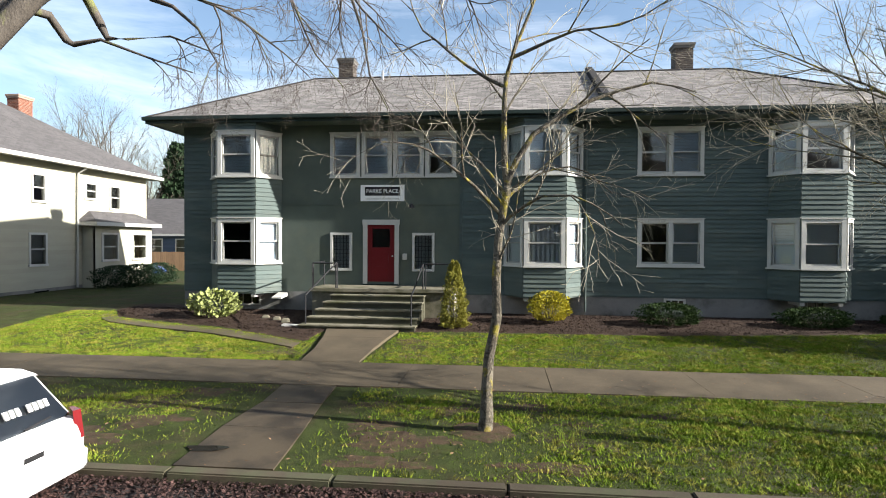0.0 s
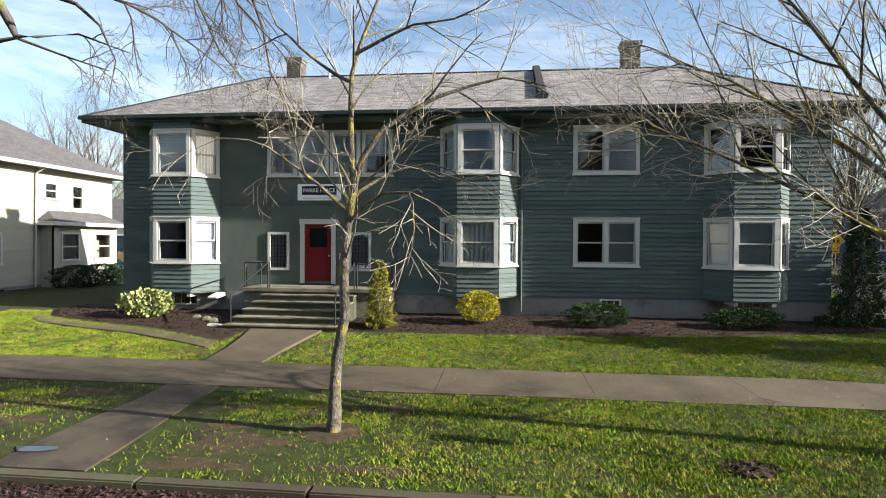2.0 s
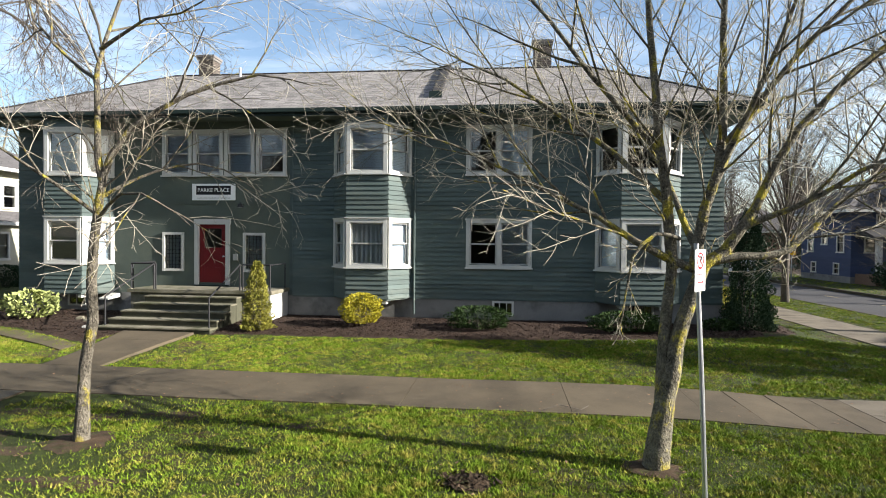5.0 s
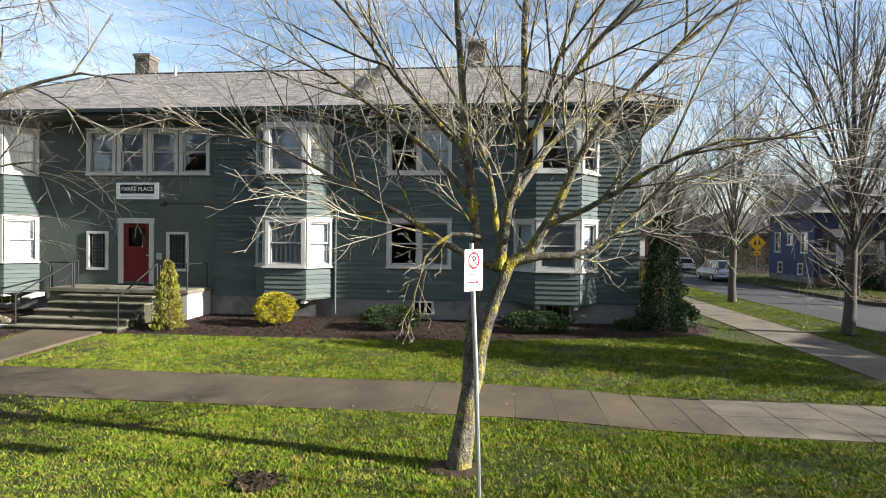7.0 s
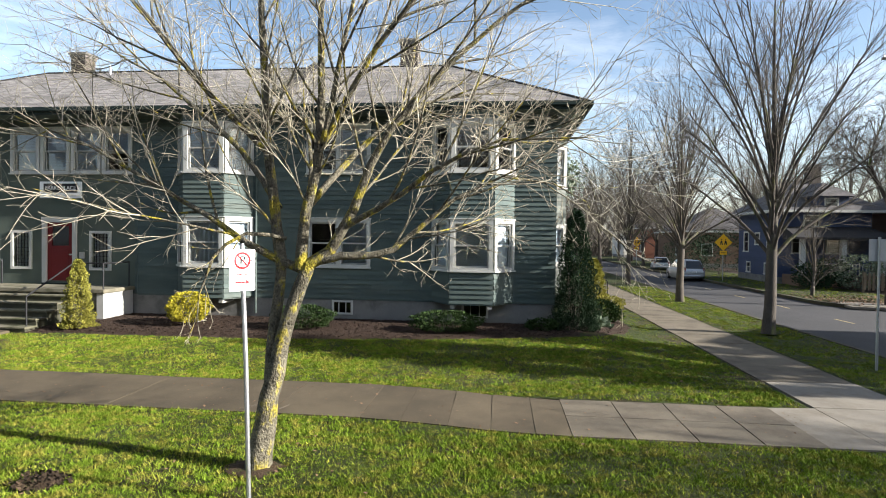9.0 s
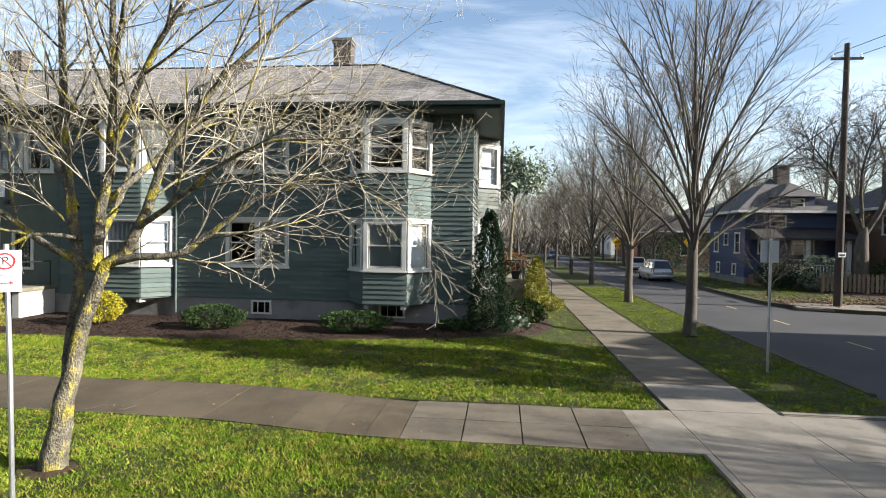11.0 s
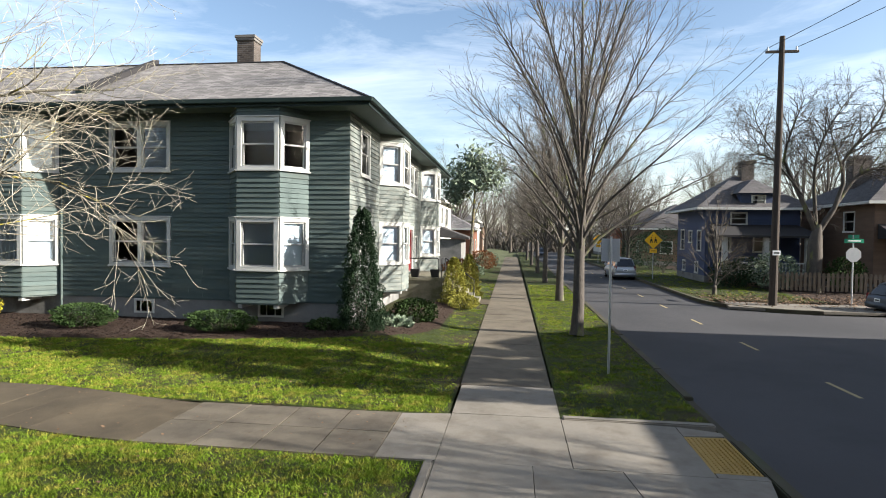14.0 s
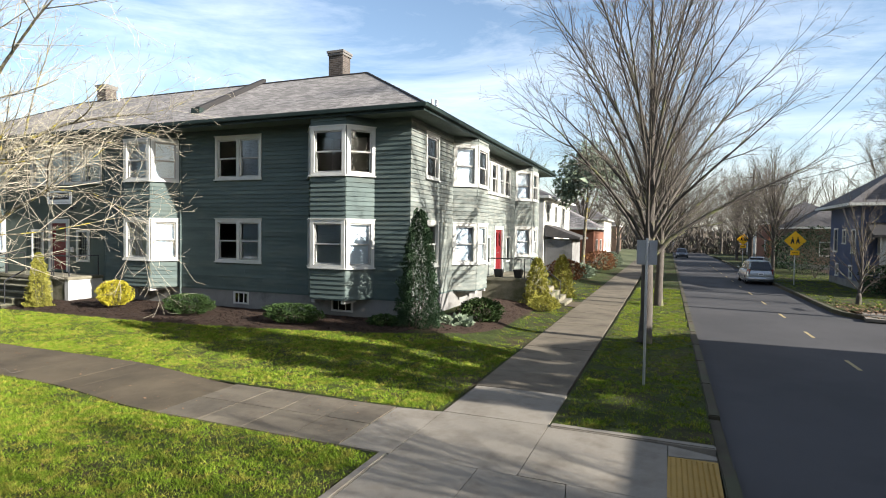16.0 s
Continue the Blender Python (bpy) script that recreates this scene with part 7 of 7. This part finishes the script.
    s.face([(900 * math.cos(a0), 900 * math.sin(a0), -1), (900 * math.cos(a1), 900 * math.sin(a1), -1), (960 * math.cos(a1), 960 * math.sin(a1), hgt[1]), (960 * math.cos(a0), 960 * math.sin(a0), hgt[0])])
M_HILL = material("distant_woods", (0.10, 0.11, 0.12), 0.95, 0.3, 0.02, 0.3, 0)
structure("backdrop", s, M_HILL, "low hazy wooded hills far away", "hills")
for i, (bx_, by_, rx_, hh, mt) in enumerate(((13.9, 41.5, 1.1, 1.5, M_LEAFR), (14.4, 44.5, 1.0, 1.1, M_LEAFE), (14.6, 55, 1.4, 1.8, M_LEAFR), (14.8, 62, 1.2, 1.5, M_LEAFE), (37.7, 39.2, 0.9, 2.2, M_LEAFG), (34.2, 40.6, 1.3, 2.3, M_LEAFE), (31.6, 57, 2.4, 4.2, M_LEAFD), (31.6, 62, 2.4, 3.8, M_LEAFD), (31.6, 67, 2.2, 3.4, M_LEAFD), (31.9, 41.5, 1.2, 1.7, M_LEAFD), (33.2, 42.3, 1.3, 2.0, M_LEAFD), (-38, 44, 3, 3, M_LEAFG))):
    shrub("garden_shrub", (bx_, by_, 0.0), rx_, rx_, hh, 1800, 0.14, mt, "garden shrub by the houses up the street", 60 + i, group="garden shrubs")
# pale-barked evergreen up the street
ob = tree("evergreen_tree", [[(14.2, 47.5, 0, 0.16), (14.3, 47.5, 3, 0.13), (14.5, 47.4, 6, 0.09), (14.6, 47.4, 9.6, 0.02)], [(14.4, 47.5, 4.5, 0.06), (15.4, 47.3, 7, 0.03), (16.2, 47.2, 8.4, 0.01)], [(14.5, 47.4, 5.5, 0.05), (13.6, 47.6, 7.2, 0.03), (13.0, 47.8, 8.2, 0.01)]],
          dict(SPREAD, n=[3, 4, 3], trunk_from=0.6), 71, "tall slender evergreen with pale trunks and drooping foliage", M_BARK, M_TWIGF)
rng_ = np.random.default_rng(5)
cl = np.concatenate([rng_.normal(c, sg, (700, 3)) for c, sg in (((14.5, 47.4, 9.2), (0.5, 0.5, 0.6)), ((13.3, 47.6, 8.0), (0.6, 0.6, 0.6)), ((16.0, 47.2, 8.2), (0.6, 0.6, 0.7)), ((14.6, 47.4, 7.6), (0.7, 0.6, 0.5)), ((12.9, 47.7, 6.6), (0.4, 0.4, 0.5)))])
o_ = rng_.normal(0, 0.16, (len(cl), 2, 3)) + np.array([0, 0, -0.08])
tagged(arrays_part("foliage", np.stack([cl, cl + o_[:, 0], cl + o_[:, 1]], 1).reshape(-1, 3), np.arange(3 * len(cl)).reshape(-1, 3), M_LEAFE, ob), kind="stuff")


# ---------------------------------------------------------------- poles, signs
def sign_text_bars(F_, parent, rows, mat):
    for u0, u1, z0, z1 in rows:
        part("printed_bar", F_.box(Shape(), u0, u1, 0.0022, 0.004, z0, z1), mat, parent)


pk = thing("parking_sign", (8.08, 7.65, 0.0), "white and red parking restriction sign on a steel post", "street sign")
part("post", Shape().tube([(8.11, 7.63, -0.1), (8.05, 7.66, 1.5), (7.98, 7.68, 2.9), (7.98, 7.68, 2.94)], 0.027, 10), M_GALV, pk, "leaning galvanised steel post")
SF = Face((7.915, 7.513, 0), (0.63, 0.777, 0), (0.777, -0.63, 0))
face = part("sign_plate", SF.box(Shape(), 0, 0.305, -0.003, 0.002, 2.4, 2.87), M_SIGNW, pk, "white sign plate with red ring and arrow", 0.004)
s = Shape()
for i in range(24):
    a0, a1 = 2 * math.pi * i / 24, 2 * math.pi * (i + 1) / 24
    s.face([SF(0.152 + math.cos(a0) * 0.075, 0.0035, 2.745 + math.sin(a0) * 0.075), SF(0.152 + math.cos(a1) * 0.075, 0.0035, 2.745 + math.sin(a1) * 0.075),
            SF(0.152 + math.cos(a1) * 0.097, 0.0035, 2.745 + math.sin(a1) * 0.097), SF(0.152 + math.cos(a0) * 0.097, 0.0035, 2.745 + math.sin(a0) * 0.097)])
part("ring", s, M_SIGNR, face)
s = Shape().face([SF(0.09, 0.0045, 2.80), SF(0.101, 0.0045, 2.81), SF(0.217, 0.0045, 2.69), SF(0.206, 0.0045, 2.68)])
part("slash", s, M_SIGNR, face)
lettering("P", 0.13, pose(8.0145, 7.6295, 2.745, 90, 0, 51), M_BLACK, face)
s = Shape()
s.face([SF(0.07, 0.0035, 2.492), SF(0.2, 0.0035, 2.492), SF(0.2, 0.0035, 2.506), SF(0.07, 0.0035, 2.506)])
s.face([SF(0.195, 0.0035, 2.473), SF(0.245, 0.0035, 2.499), SF(0.195, 0.0035, 2.525)])
part("arrow", s, M_SIGNR, face)
sign_text_bars(SF, face, [(0.03, 0.275, 2.585, 2.593)], M_SIGNR)

bs = thing("street_sign_back", (19.93, 15.95, 0.0), "grey sign seen from behind on a thin steel post", "street sign")
part("post", Shape().tube([(19.93, 15.95, -0.1), (19.93, 15.95, 3.2)], 0.03, 10), M_GALV, bs)
part("sign_plate", Shape().box((19.72, 15.99, 2.62), (20.14, 15.995, 3.15)), M_GALV, bs, "unpainted back of a sign", 0.0)


def warning_sign(x, y, zc, sz):
    w = thing("crossing_sign", (x, y, 0), "yellow diamond crossing sign on a steel post", "street sign", "crossing signs")
    part("post", Shape().tube([(x, y + 0.04, -0.1), (x, y + 0.04, zc + sz * 0.6)], 0.035, 8), M_GALV, w)
    F_ = Face((x, y, 0), (1, 0, 0), (0, -1, 0))
    pl = part("sign_plate", Shape().face([F_(0, 0, zc - sz), F_(sz, 0, zc), F_(0, 0, zc + sz), F_(-sz, 0, zc)]), M_SIGNY, w, "bright yellow diamond plate")
    for dx in (-0.16, 0.16):
        q = Shape()
        q.tube([F_(dx, 0.004, zc + 0.2), F_(dx, 0.008, zc + 0.2)], 0.05, 10)
        q.face([F_(dx - 0.05, 0.004, zc + 0.12), F_(dx - 0.12, 0.004, zc - 0.2), F_(dx - 0.05, 0.004, zc - 0.2), F_(dx, 0.004, zc - 0.05), F_(dx + 0.06, 0.004, zc - 0.2), F_(dx + 0.12, 0.004, zc - 0.2), F_(dx + 0.06, 0.004, zc + 0.12)][::1])
        part("figure_mark", q, M_BLACK, pl, "plain black pictogram shape")
    sub = part("sub_plate", F_.box(Shape(), -sz * 0.4, sz * 0.4, 0.0, 0.006, zc - sz * 1.45, zc - sz * 0.98), M_SIGNY, w)
    part("arrow_bar", F_.box(Shape(), -sz * 0.25, sz * 0.25, 0.007, 0.009, zc - sz * 1.25, zc - sz * 1.18), M_BLACK, sub)


warning_sign(28.5, 48.0, 3.05, 0.68)
warning_sign(28.4, 76.0, 3.0, 0.68)
stp = thing("stop_sign_back", (34.6, 33.0, 0), "grey back of an octagonal sign below green street plates", "street sign")
part("post", Shape().tube([(34.6, 33.05, -0.1), (34.6, 33.05, 3.5)], 0.035, 8), M_GALV, stp)
part("sign_plate", Shape().tube([(34.6, 33.0, 2.5), (34.6, 33.005, 2.5)], 0.38, 8), M_GALV, stp)
M_SIGNG = material("street_plate_green", (0.02, 0.22, 0.12), 0.4, 0.05, 4, 60, 0)
pl = part("name_plate", Shape().box((34.15, 32.98, 3.1), (35.05, 33.0, 3.3)), M_SIGNG, stp)
part("printed_bar", Shape().box((34.3, 32.972, 3.17), (34.9, 32.978, 3.23)), M_SIGNW, pl)
part("name_plate", Shape().box((34.59, 32.6, 3.32), (34.61, 33.5, 3.5)), M_SIGNG, stp)

up_ = thing("utility_pole", (30.3, 31.6, 0), "tall brown wooden utility pole with cross-arm", "utility pole")
part("pole", Shape().tube([(30.25, 31.6, -0.1), (30.3, 31.6, 6), (30.36, 31.6, 13.0)], [0.19, 0.16, 0.12], 12), M_POLEW, up_)
part("cross_arm", Shape().box((29.6, 31.52, 12.2), (31.1, 31.62, 12.32)), M_POLEW, up_, "", 0.01)
for xx in (29.7, 31.0):
    part("insulator", Shape().tube([(xx, 31.57, 12.32), (xx, 31.57, 12.5)], [0.05, 0.03], 8), M_GALV, up_)
tg = part("number_tag", Shape().box((30.1, 31.39, 2.45), (30.46, 31.41, 2.68)), M_SIGNW, up_)
part("printed_bar", Shape().box((30.16, 31.38, 2.53), (30.4, 31.389, 2.6)), M_BLACK, tg)
for nm, a, b, sag in (("power_line", (30.3, 31.6, 12.5), (31.0, 90, 11.5), 1.0), ("power_line", (29.7, 31.6, 12.45), (30.2, 90, 11.4), 1.0), ("power_line", (31, 31.6, 12.45), (33, -20, 12), 1.2), ("power_line", (29.7, 31.6, 12.45), (31, -20, 12), 1.2),
                      ("phone_line", (30.3, 31.6, 8.0), (80, 36, 8.5), 1.0), ("phone_line", (30.3, 31.6, 7.2), (16.5, 70, 7.5), 1.0), ("phone_line", (30.3, 31.6, 9.0), (75, 30, 10.5), 1.0)):
    ln = thing(nm, a, "thin black overhead wire", "wire", "overhead wires")
    va, vb = Vector(a), Vector(b)
    part("wire", Shape().tube([va.lerp(vb, i / 14) - Vector((0, 0, sag * 4 * (i / 14) * (1 - i / 14))) for i in range(15)], 0.014, 5), M_WIRE, ln)
up2 = thing("utility_pole", (31, 90, 0), "tall brown wooden utility pole", "utility pole")
part("pole", Shape().tube([(31, 90, -0.1), (31, 90, 12.5)], [0.18, 0.12], 10), M_POLEW, up2)
part("cross_arm", Shape().box((30.2, 89.95, 11.4), (31.8, 90.05, 11.5)), M_POLEW, up2)


# ---------------------------------------------------------------- cars
def paint(name, c, rough=0.28, metal=0.0):
    return material(name, c, rough, 0.04, 2, 30, 0, metal=metal, spec=0.5)


M_CARW = paint("white_car_paint", (0.72, 0.73, 0.74))
M_CARS = paint("silver_car_paint", (0.40, 0.41, 0.42), 0.3, 0.5)
M_CARB = paint("blue_car_paint", (0.05, 0.11, 0.33))
M_CARK = paint("dark_car_paint", (0.04, 0.05, 0.065))
M_TAIL = material("red_lamp_lens", (0.13, 0.012, 0.014), 0.15, 0.05, 4, 40, 0, spec=0.6)
M_LENS = material("clear_lamp_lens", (0.6, 0.6, 0.6), 0.12, 0.05, 4, 40, 0, spec=0.6)
M_RIM = material("alloy_rim", (0.4, 0.4, 0.41), 0.35, 0.1, 6, 40, 0, metal=0.8)


def car(name, m, mat, label, L=4.3, W=1.74, H=1.5, hood=0.9, tail=0.12, group=""):
    """A hatchback or estate, nose along +x at the origin: lofted shell, glass, wheels, lamps."""
    ob = new(name)
    ob.empty_display_size = 0.3
    ORG[ob.name] = Vector((0, 0, 0))
    tagged(ob, label, "car", group)
    belt = H * 0.61
    r = L / 2
    # sections from tail to nose: x, half width, sill, belt height
    secs = [(-r, W * 0.40, 0.38, belt * 0.82), (-r + 0.07, W * 0.47, 0.27, belt * 0.98), (-r + 0.35, W * 0.5, 0.2, belt), (-0.6, W * 0.5, 0.18, belt), (0.5, W * 0.5, 0.18, belt * 0.985),
            (r - hood - 0.05, W * 0.495, 0.18, belt * 0.96), (r - 0.35, W * 0.47, 0.2, belt * 0.83), (r - 0.08, W * 0.41, 0.26, belt * 0.7), (r, W * 0.36, 0.32, belt * 0.58)]
    s = Shape()
    ring = 10
    for x_, w_, z0, z1 in secs:
        mid_z = z0 + (z1 - z0) * 0.55
        s.v += [(x_, -w_ * 0.86, z0), (x_, -w_ * 0.98, z0 + 0.1), (x_, -w_, mid_z), (x_, -w_ * 0.965, z1 - 0.07), (x_, -w_ * 0.86, z1), (x_, w_ * 0.86, z1), (x_, w_ * 0.965, z1 - 0.07), (x_, w_, mid_z), (x_, w_ * 0.98, z0 + 0.1), (x_, w_ * 0.86, z0)]
    for i in range(len(secs) - 1):
        for j in range(ring):
            a, b = i * ring + j, i * ring + (j + 1) % ring
            s.f.append((b, a, a + ring, b + ring))
            s.uv.append(None)
    s.f += [tuple(range(ring)), tuple(range((len(secs) - 1) * ring, len(secs) * ring))[::-1]]
    s.uv += [None, None]
    body = part("body", s, mat, ob, "", 0.0, True)
    # cabin
    xb, xr, xf, xw = -r + tail, -r + tail + 0.42, r - hood - 0.95, r - hood - 0.02
    wb, wt = W * 0.44, W * 0.355
    zt = H - 0.04
    c = Shape()
    lo = [(xb, -wb, belt - 0.02), (xw, -wb, belt - 0.04), (xw, wb, belt - 0.04), (xb, wb, belt - 0.02)]
    hi = [(xr, -wt, zt), (xf, -wt, zt), (xf, wt, zt), (xr, wt, zt)]
    c.hexa(lo + hi)
    cab = part("cabin", c, mat, ob, "", 0.07, True)
    rf = Shape().hexa([(xr - 0.06, -wt, zt - 0.05), (xf, -wt, zt - 0.05), (xf, wt, zt - 0.05), (xr - 0.06, wt, zt - 0.05), (xr + 0.1, -wt * 0.85, H), (xf - 0.15, -wt * 0.85, H), (xf - 0.15, wt * 0.85, H), (xr + 0.1, wt * 0.85, H)])
    part("roof", rf, mat, ob, "", 0.02, True)

    def pane(quad, k=0.86, off=0.006):
        q = [Vector(p) for p in quad]
        ce = sum(q, Vector()) / 4
        nrm = (q[1] - q[0]).cross(q[2] - q[0]).normalized()
        if nrm.dot(ce - Vector((0, 0, belt))) < 0:
            nrm = -nrm
        part("car_window", Shape().face([ce + (p - ce) * k + nrm * off for p in q]), M_CARGLASS, ob)

    pane([lo[3], lo[0], hi[0], hi[3]])
    pane([lo[1], lo[2], hi[2], hi[1]])
    for sg, (p0, p1, p2, p3) in ((-1, (lo[0], lo[1], hi[1], hi[0])), (1, (lo[3], lo[2], hi[2], hi[3]))):
        P0, P1, P2, P3 = map(Vector, (p0, p1, p2, p3))
        for a, b in ((0.03, 0.33), (0.35, 0.66), (0.68, 0.97)):
            pane([P0.lerp(P1, a), P0.lerp(P1, b), P3.lerp(P2, b), P3.lerp(P2, a)], 0.84)
    for sx in (-1, 1):
        for sy in (-1, 1):
            wx = sx * L * 0.30
            y_ = sy * (W / 2 - 0.09)
            t = Shape().tube([(wx, y_ - 0.1, 0.32), (wx, y_ - 0.07, 0.32), (wx, y_ + 0.07, 0.32), (wx, y_ + 0.1, 0.32)], [0.27, 0.32, 0.32, 0.27], 20)
            wheel = part("wheel", t, M_RUBBER, ob, "black rubber tyre")
            part("rim", Shape().tube([(wx, y_ + sy * 0.085, 0.32), (wx, y_ + sy * 0.108, 0.32)], [0.2, 0.17], 14), M_RIM, wheel)
    for sy in (-1, 1):
        part("tail_light", Shape().hexa([(-r - 0.005, sy * W * 0.42, belt * 0.72), (-r + 0.2, sy * W * 0.492, belt * 0.72), (-r + 0.2, sy * W * 0.47, belt * 0.72), (-r + 0.02, sy * W * 0.36, belt * 0.72),
                                         (-r + 0.04, sy * W * 0.42, belt * 1.08), (-r + 0.22, sy * W * 0.475, belt * 1.08), (-r + 0.22, sy * W * 0.44, belt * 1.08), (-r + 0.06, sy * W * 0.36, belt * 1.08)]), M_TAIL, ob)
        part("headlight", Shape().hexa([(r - 0.02, sy * W * 0.25, belt * 0.62), (r - 0.12, sy * W * 0.43, belt * 0.62), (r - 0.3, sy * W * 0.46, belt * 0.62), (r - 0.2, sy * W * 0.3, belt * 0.62),
                                        (r - 0.05, sy * W * 0.25, belt * 0.76), (r - 0.15, sy * W * 0.42, belt * 0.76), (r - 0.32, sy * W * 0.45, belt * 0.78), (r - 0.22, sy * W * 0.3, belt * 0.78)]), M_LENS, ob)
        part("side_mirror", Shape().box((xw - 0.28, sy * W * 0.5 - (0.0 if sy > 0 else 0.12), belt), (xw - 0.12, sy * W * 0.5 + (0.12 if sy > 0 else 0.0), belt + 0.13)), mat, ob, "", 0.03)
    bmp = Shape()
    bmp.hexa([(-r - 0.06, -W * 0.42, 0.3), (-r + 0.25, -W * 0.505, 0.3), (-r + 0.25, W * 0.505, 0.3), (-r - 0.06, W * 0.42, 0.3), (-r - 0.07, -W * 0.42, 0.56), (-r + 0.25, -W * 0.505, 0.56), (-r + 0.25, W * 0.505, 0.56), (-r - 0.07, W * 0.42, 0.56)])
    part("rear_bumper", bmp, mat, ob, "", 0.04, True)
    gr = Shape().box((r - 0.04, -W * 0.22, belt * 0.46), (r + 0.012, W * 0.22, belt * 0.62))
    part("grille", gr, M_IRON, ob, "", 0.01)
    plate = part("number_plate", Shape().box((-r - 0.012, -0.17, belt * 0.66), (-r + 0.02, 0.17, belt * 0.66 + 0.16)), M_SIGNW, ob)
    part("printed_bar", Shape().box((-r - 0.016, -0.13, belt * 0.66 + 0.05), (-r - 0.013, 0.13, belt * 0.66 + 0.11)), M_BLACK, plate)
    ob.matrix_basis = m
    return ob


white_car = car("parked_hatchback", pose(-7.12, 5.5, -0.16, 0, 0, 180), M_CARW, "white hatchback parked at the kerb with lettered rear window", 4.25, 1.76, 1.52, 0.85, 0.1)
# lettering on the rear window and tailgate as plain bars
r_ = 4.25 / 2
for i in range(12):
    if i in (3, 7):
        continue
    part("printed_bar", Shape().hexa([(-r_ + 0.20, 0.42 - i * 0.075, 1.12), (-r_ + 0.20, 0.42 - i * 0.075 - 0.05, 1.12), (-r_ + 0.22, 0.42 - i * 0.075 - 0.05, 1.12), (-r_ + 0.22, 0.42 - i * 0.075, 1.12),
                                      (-r_ + 0.24, 0.42 - i * 0.075, 1.2), (-r_ + 0.24, 0.42 - i * 0.075 - 0.05, 1.2), (-r_ + 0.26, 0.42 - i * 0.075 - 0.05, 1.2), (-r_ + 0.26, 0.42 - i * 0.075, 1.2)]), M_SIGNW, white_car)
part("wiper", Shape().tube([(-r_ + 0.10, 0.0, 0.98), (-r_ + 0.16, -0.42, 1.0)], 0.012, 6), M_IRON, white_car)
car("suv", pose(26.5, 51.0, -0.16, 0, 0, 92), M_CARS, "silver sport utility car on the side street", 4.6, 1.82, 1.72, 0.95, 0.05)
car("parked_car", pose(-27.8, 40.0, -0.02, 0, 0, 0), M_CARB, "blue car parked before the board fence", 4.4, 1.75, 1.45)
car("parked_car", pose(28.6, 66.0, -0.1, 0, 0, 80), M_CARS, "silver car parked up the street", 4.4, 1.75, 1.45)
car("parked_car", pose(22.4, 100.0, -0.16, 0, 0, -90), M_CARK, "dark car parked far up the street", 4.4, 1.75, 1.5)
car("parked_car", pose(36.4, 30.6, -0.16, 0, 0, 5), M_CARK, "dark car at the far corner kerb", 4.4, 1.75, 1.45)
# small things in the bed by the steps
for i, (x_, y_) in enumerate(((-7.1, 17.2), (-7.6, 17.5), (-6.7, 16.9))):
    st = thing("bed_stone", (x_, y_, 0.25), "mossy rough stone in the mulch", "stone", "stones in the bed")
    s = Shape()
    s.hexa([(x_ - 0.16, y_ - 0.12, 0.2), (x_ + 0.17, y_ - 0.1, 0.2), (x_ + 0.14, y_ + 0.12, 0.2), (x_ - 0.15, y_ + 0.1, 0.2), (x_ - 0.1, y_ - 0.08, 0.42), (x_ + 0.11, y_ - 0.06, 0.4), (x_ + 0.1, y_ + 0.07, 0.44), (x_ - 0.1, y_ + 0.06, 0.43)])
    part("stone", s, M_CONC, st, "", 0.03)
sp = thing("splash_block", (-6.3, 16.4, 0.25), "pale broken concrete pieces lying on the mulch", "concrete piece")
part("piece", Shape().hexa([(-6.6, 16.3, 0.24), (-6.05, 16.4, 0.24), (-6.05, 16.56, 0.24), (-6.6, 16.48, 0.24), (-6.6, 16.3, 0.32), (-6.05, 16.4, 0.3), (-6.05, 16.56, 0.3), (-6.6, 16.48, 0.33)]), M_WHITE2, sp, "", 0.015)
vent = thing("dryer_vent", (-7.6, 19.2, 0.9), "white vent hood at the foundation", "vent")
part("hood", Shape().hexa([(-7.95, 18.75, 0.82), (-7.6, 18.75, 0.82), (-7.6, 19.38, 0.86), (-7.95, 19.38, 0.86), (-7.95, 18.75, 0.88), (-7.6, 18.75, 0.88), (-7.6, 19.38, 1.0), (-7.95, 19.38, 1.0)]), M_WHITE, vent, "", 0.015)
fb = thing("fallen_branch", (7.0, 10.6, 0.05), "thin dry fallen branch on the pavement edge", "branch")
part("stick", Shape().tube([(6.5, 10.75, 0.05), (6.8, 10.85, 0.12), (7.15, 10.8, 0.06), (7.3, 10.95, 0.1)], [0.005, 0.008, 0.006, 0.004], 5), M_TWIGF, fb)
# a shallow puddle on the damp front path
M_WATER = material("puddle_water", (0.02, 0.018, 0.015), 0.03, 0.1, 3, 30, 0, spec=0.6)
s = Shape()
s.face([(-4.0 + math.cos(a) * 0.27 * (1 + 0.25 * math.sin(3 * a)), 7.25 + math.sin(a) * 0.13 * (1 + 0.3 * math.sin(2 * a + 1)), 0.0305) for a in [2 * math.pi * i / 28 for i in range(28)]])
structure("puddle", s, M_WATER, "shallow rain puddle on the damp path", "puddle")
# brown brush that closes the far end of the streets
n = 26000
x, y = RNG.uniform(-60, 110, n), RNG.uniform(128, 150, n)
top = 3.5 + 2.5 * patchy(x * 0.12, y * 0.05, 5.0) + 1.2 * patchy(x * 0.6, y * 0.1, 2.0)
c = np.stack([x, y, RNG.uniform(-0.3, 0.75, n) * top], -1)
d = RNG.normal(0, 0.35, (n, 3)) + np.array([0, 0, 0.9])
side = RNG.normal(0, 0.13, (n, 3))
tagged(arrays_part("far_thicket", np.stack([c - side, c + side, c + d * RNG.uniform(0.8, 2.2, n)[:, None]], 1).reshape(-1, 3), np.arange(3 * n).reshape(-1, 3), M_TWIGF), "brown leafless brush at the far end of the street", "thicket", "", "stuff")
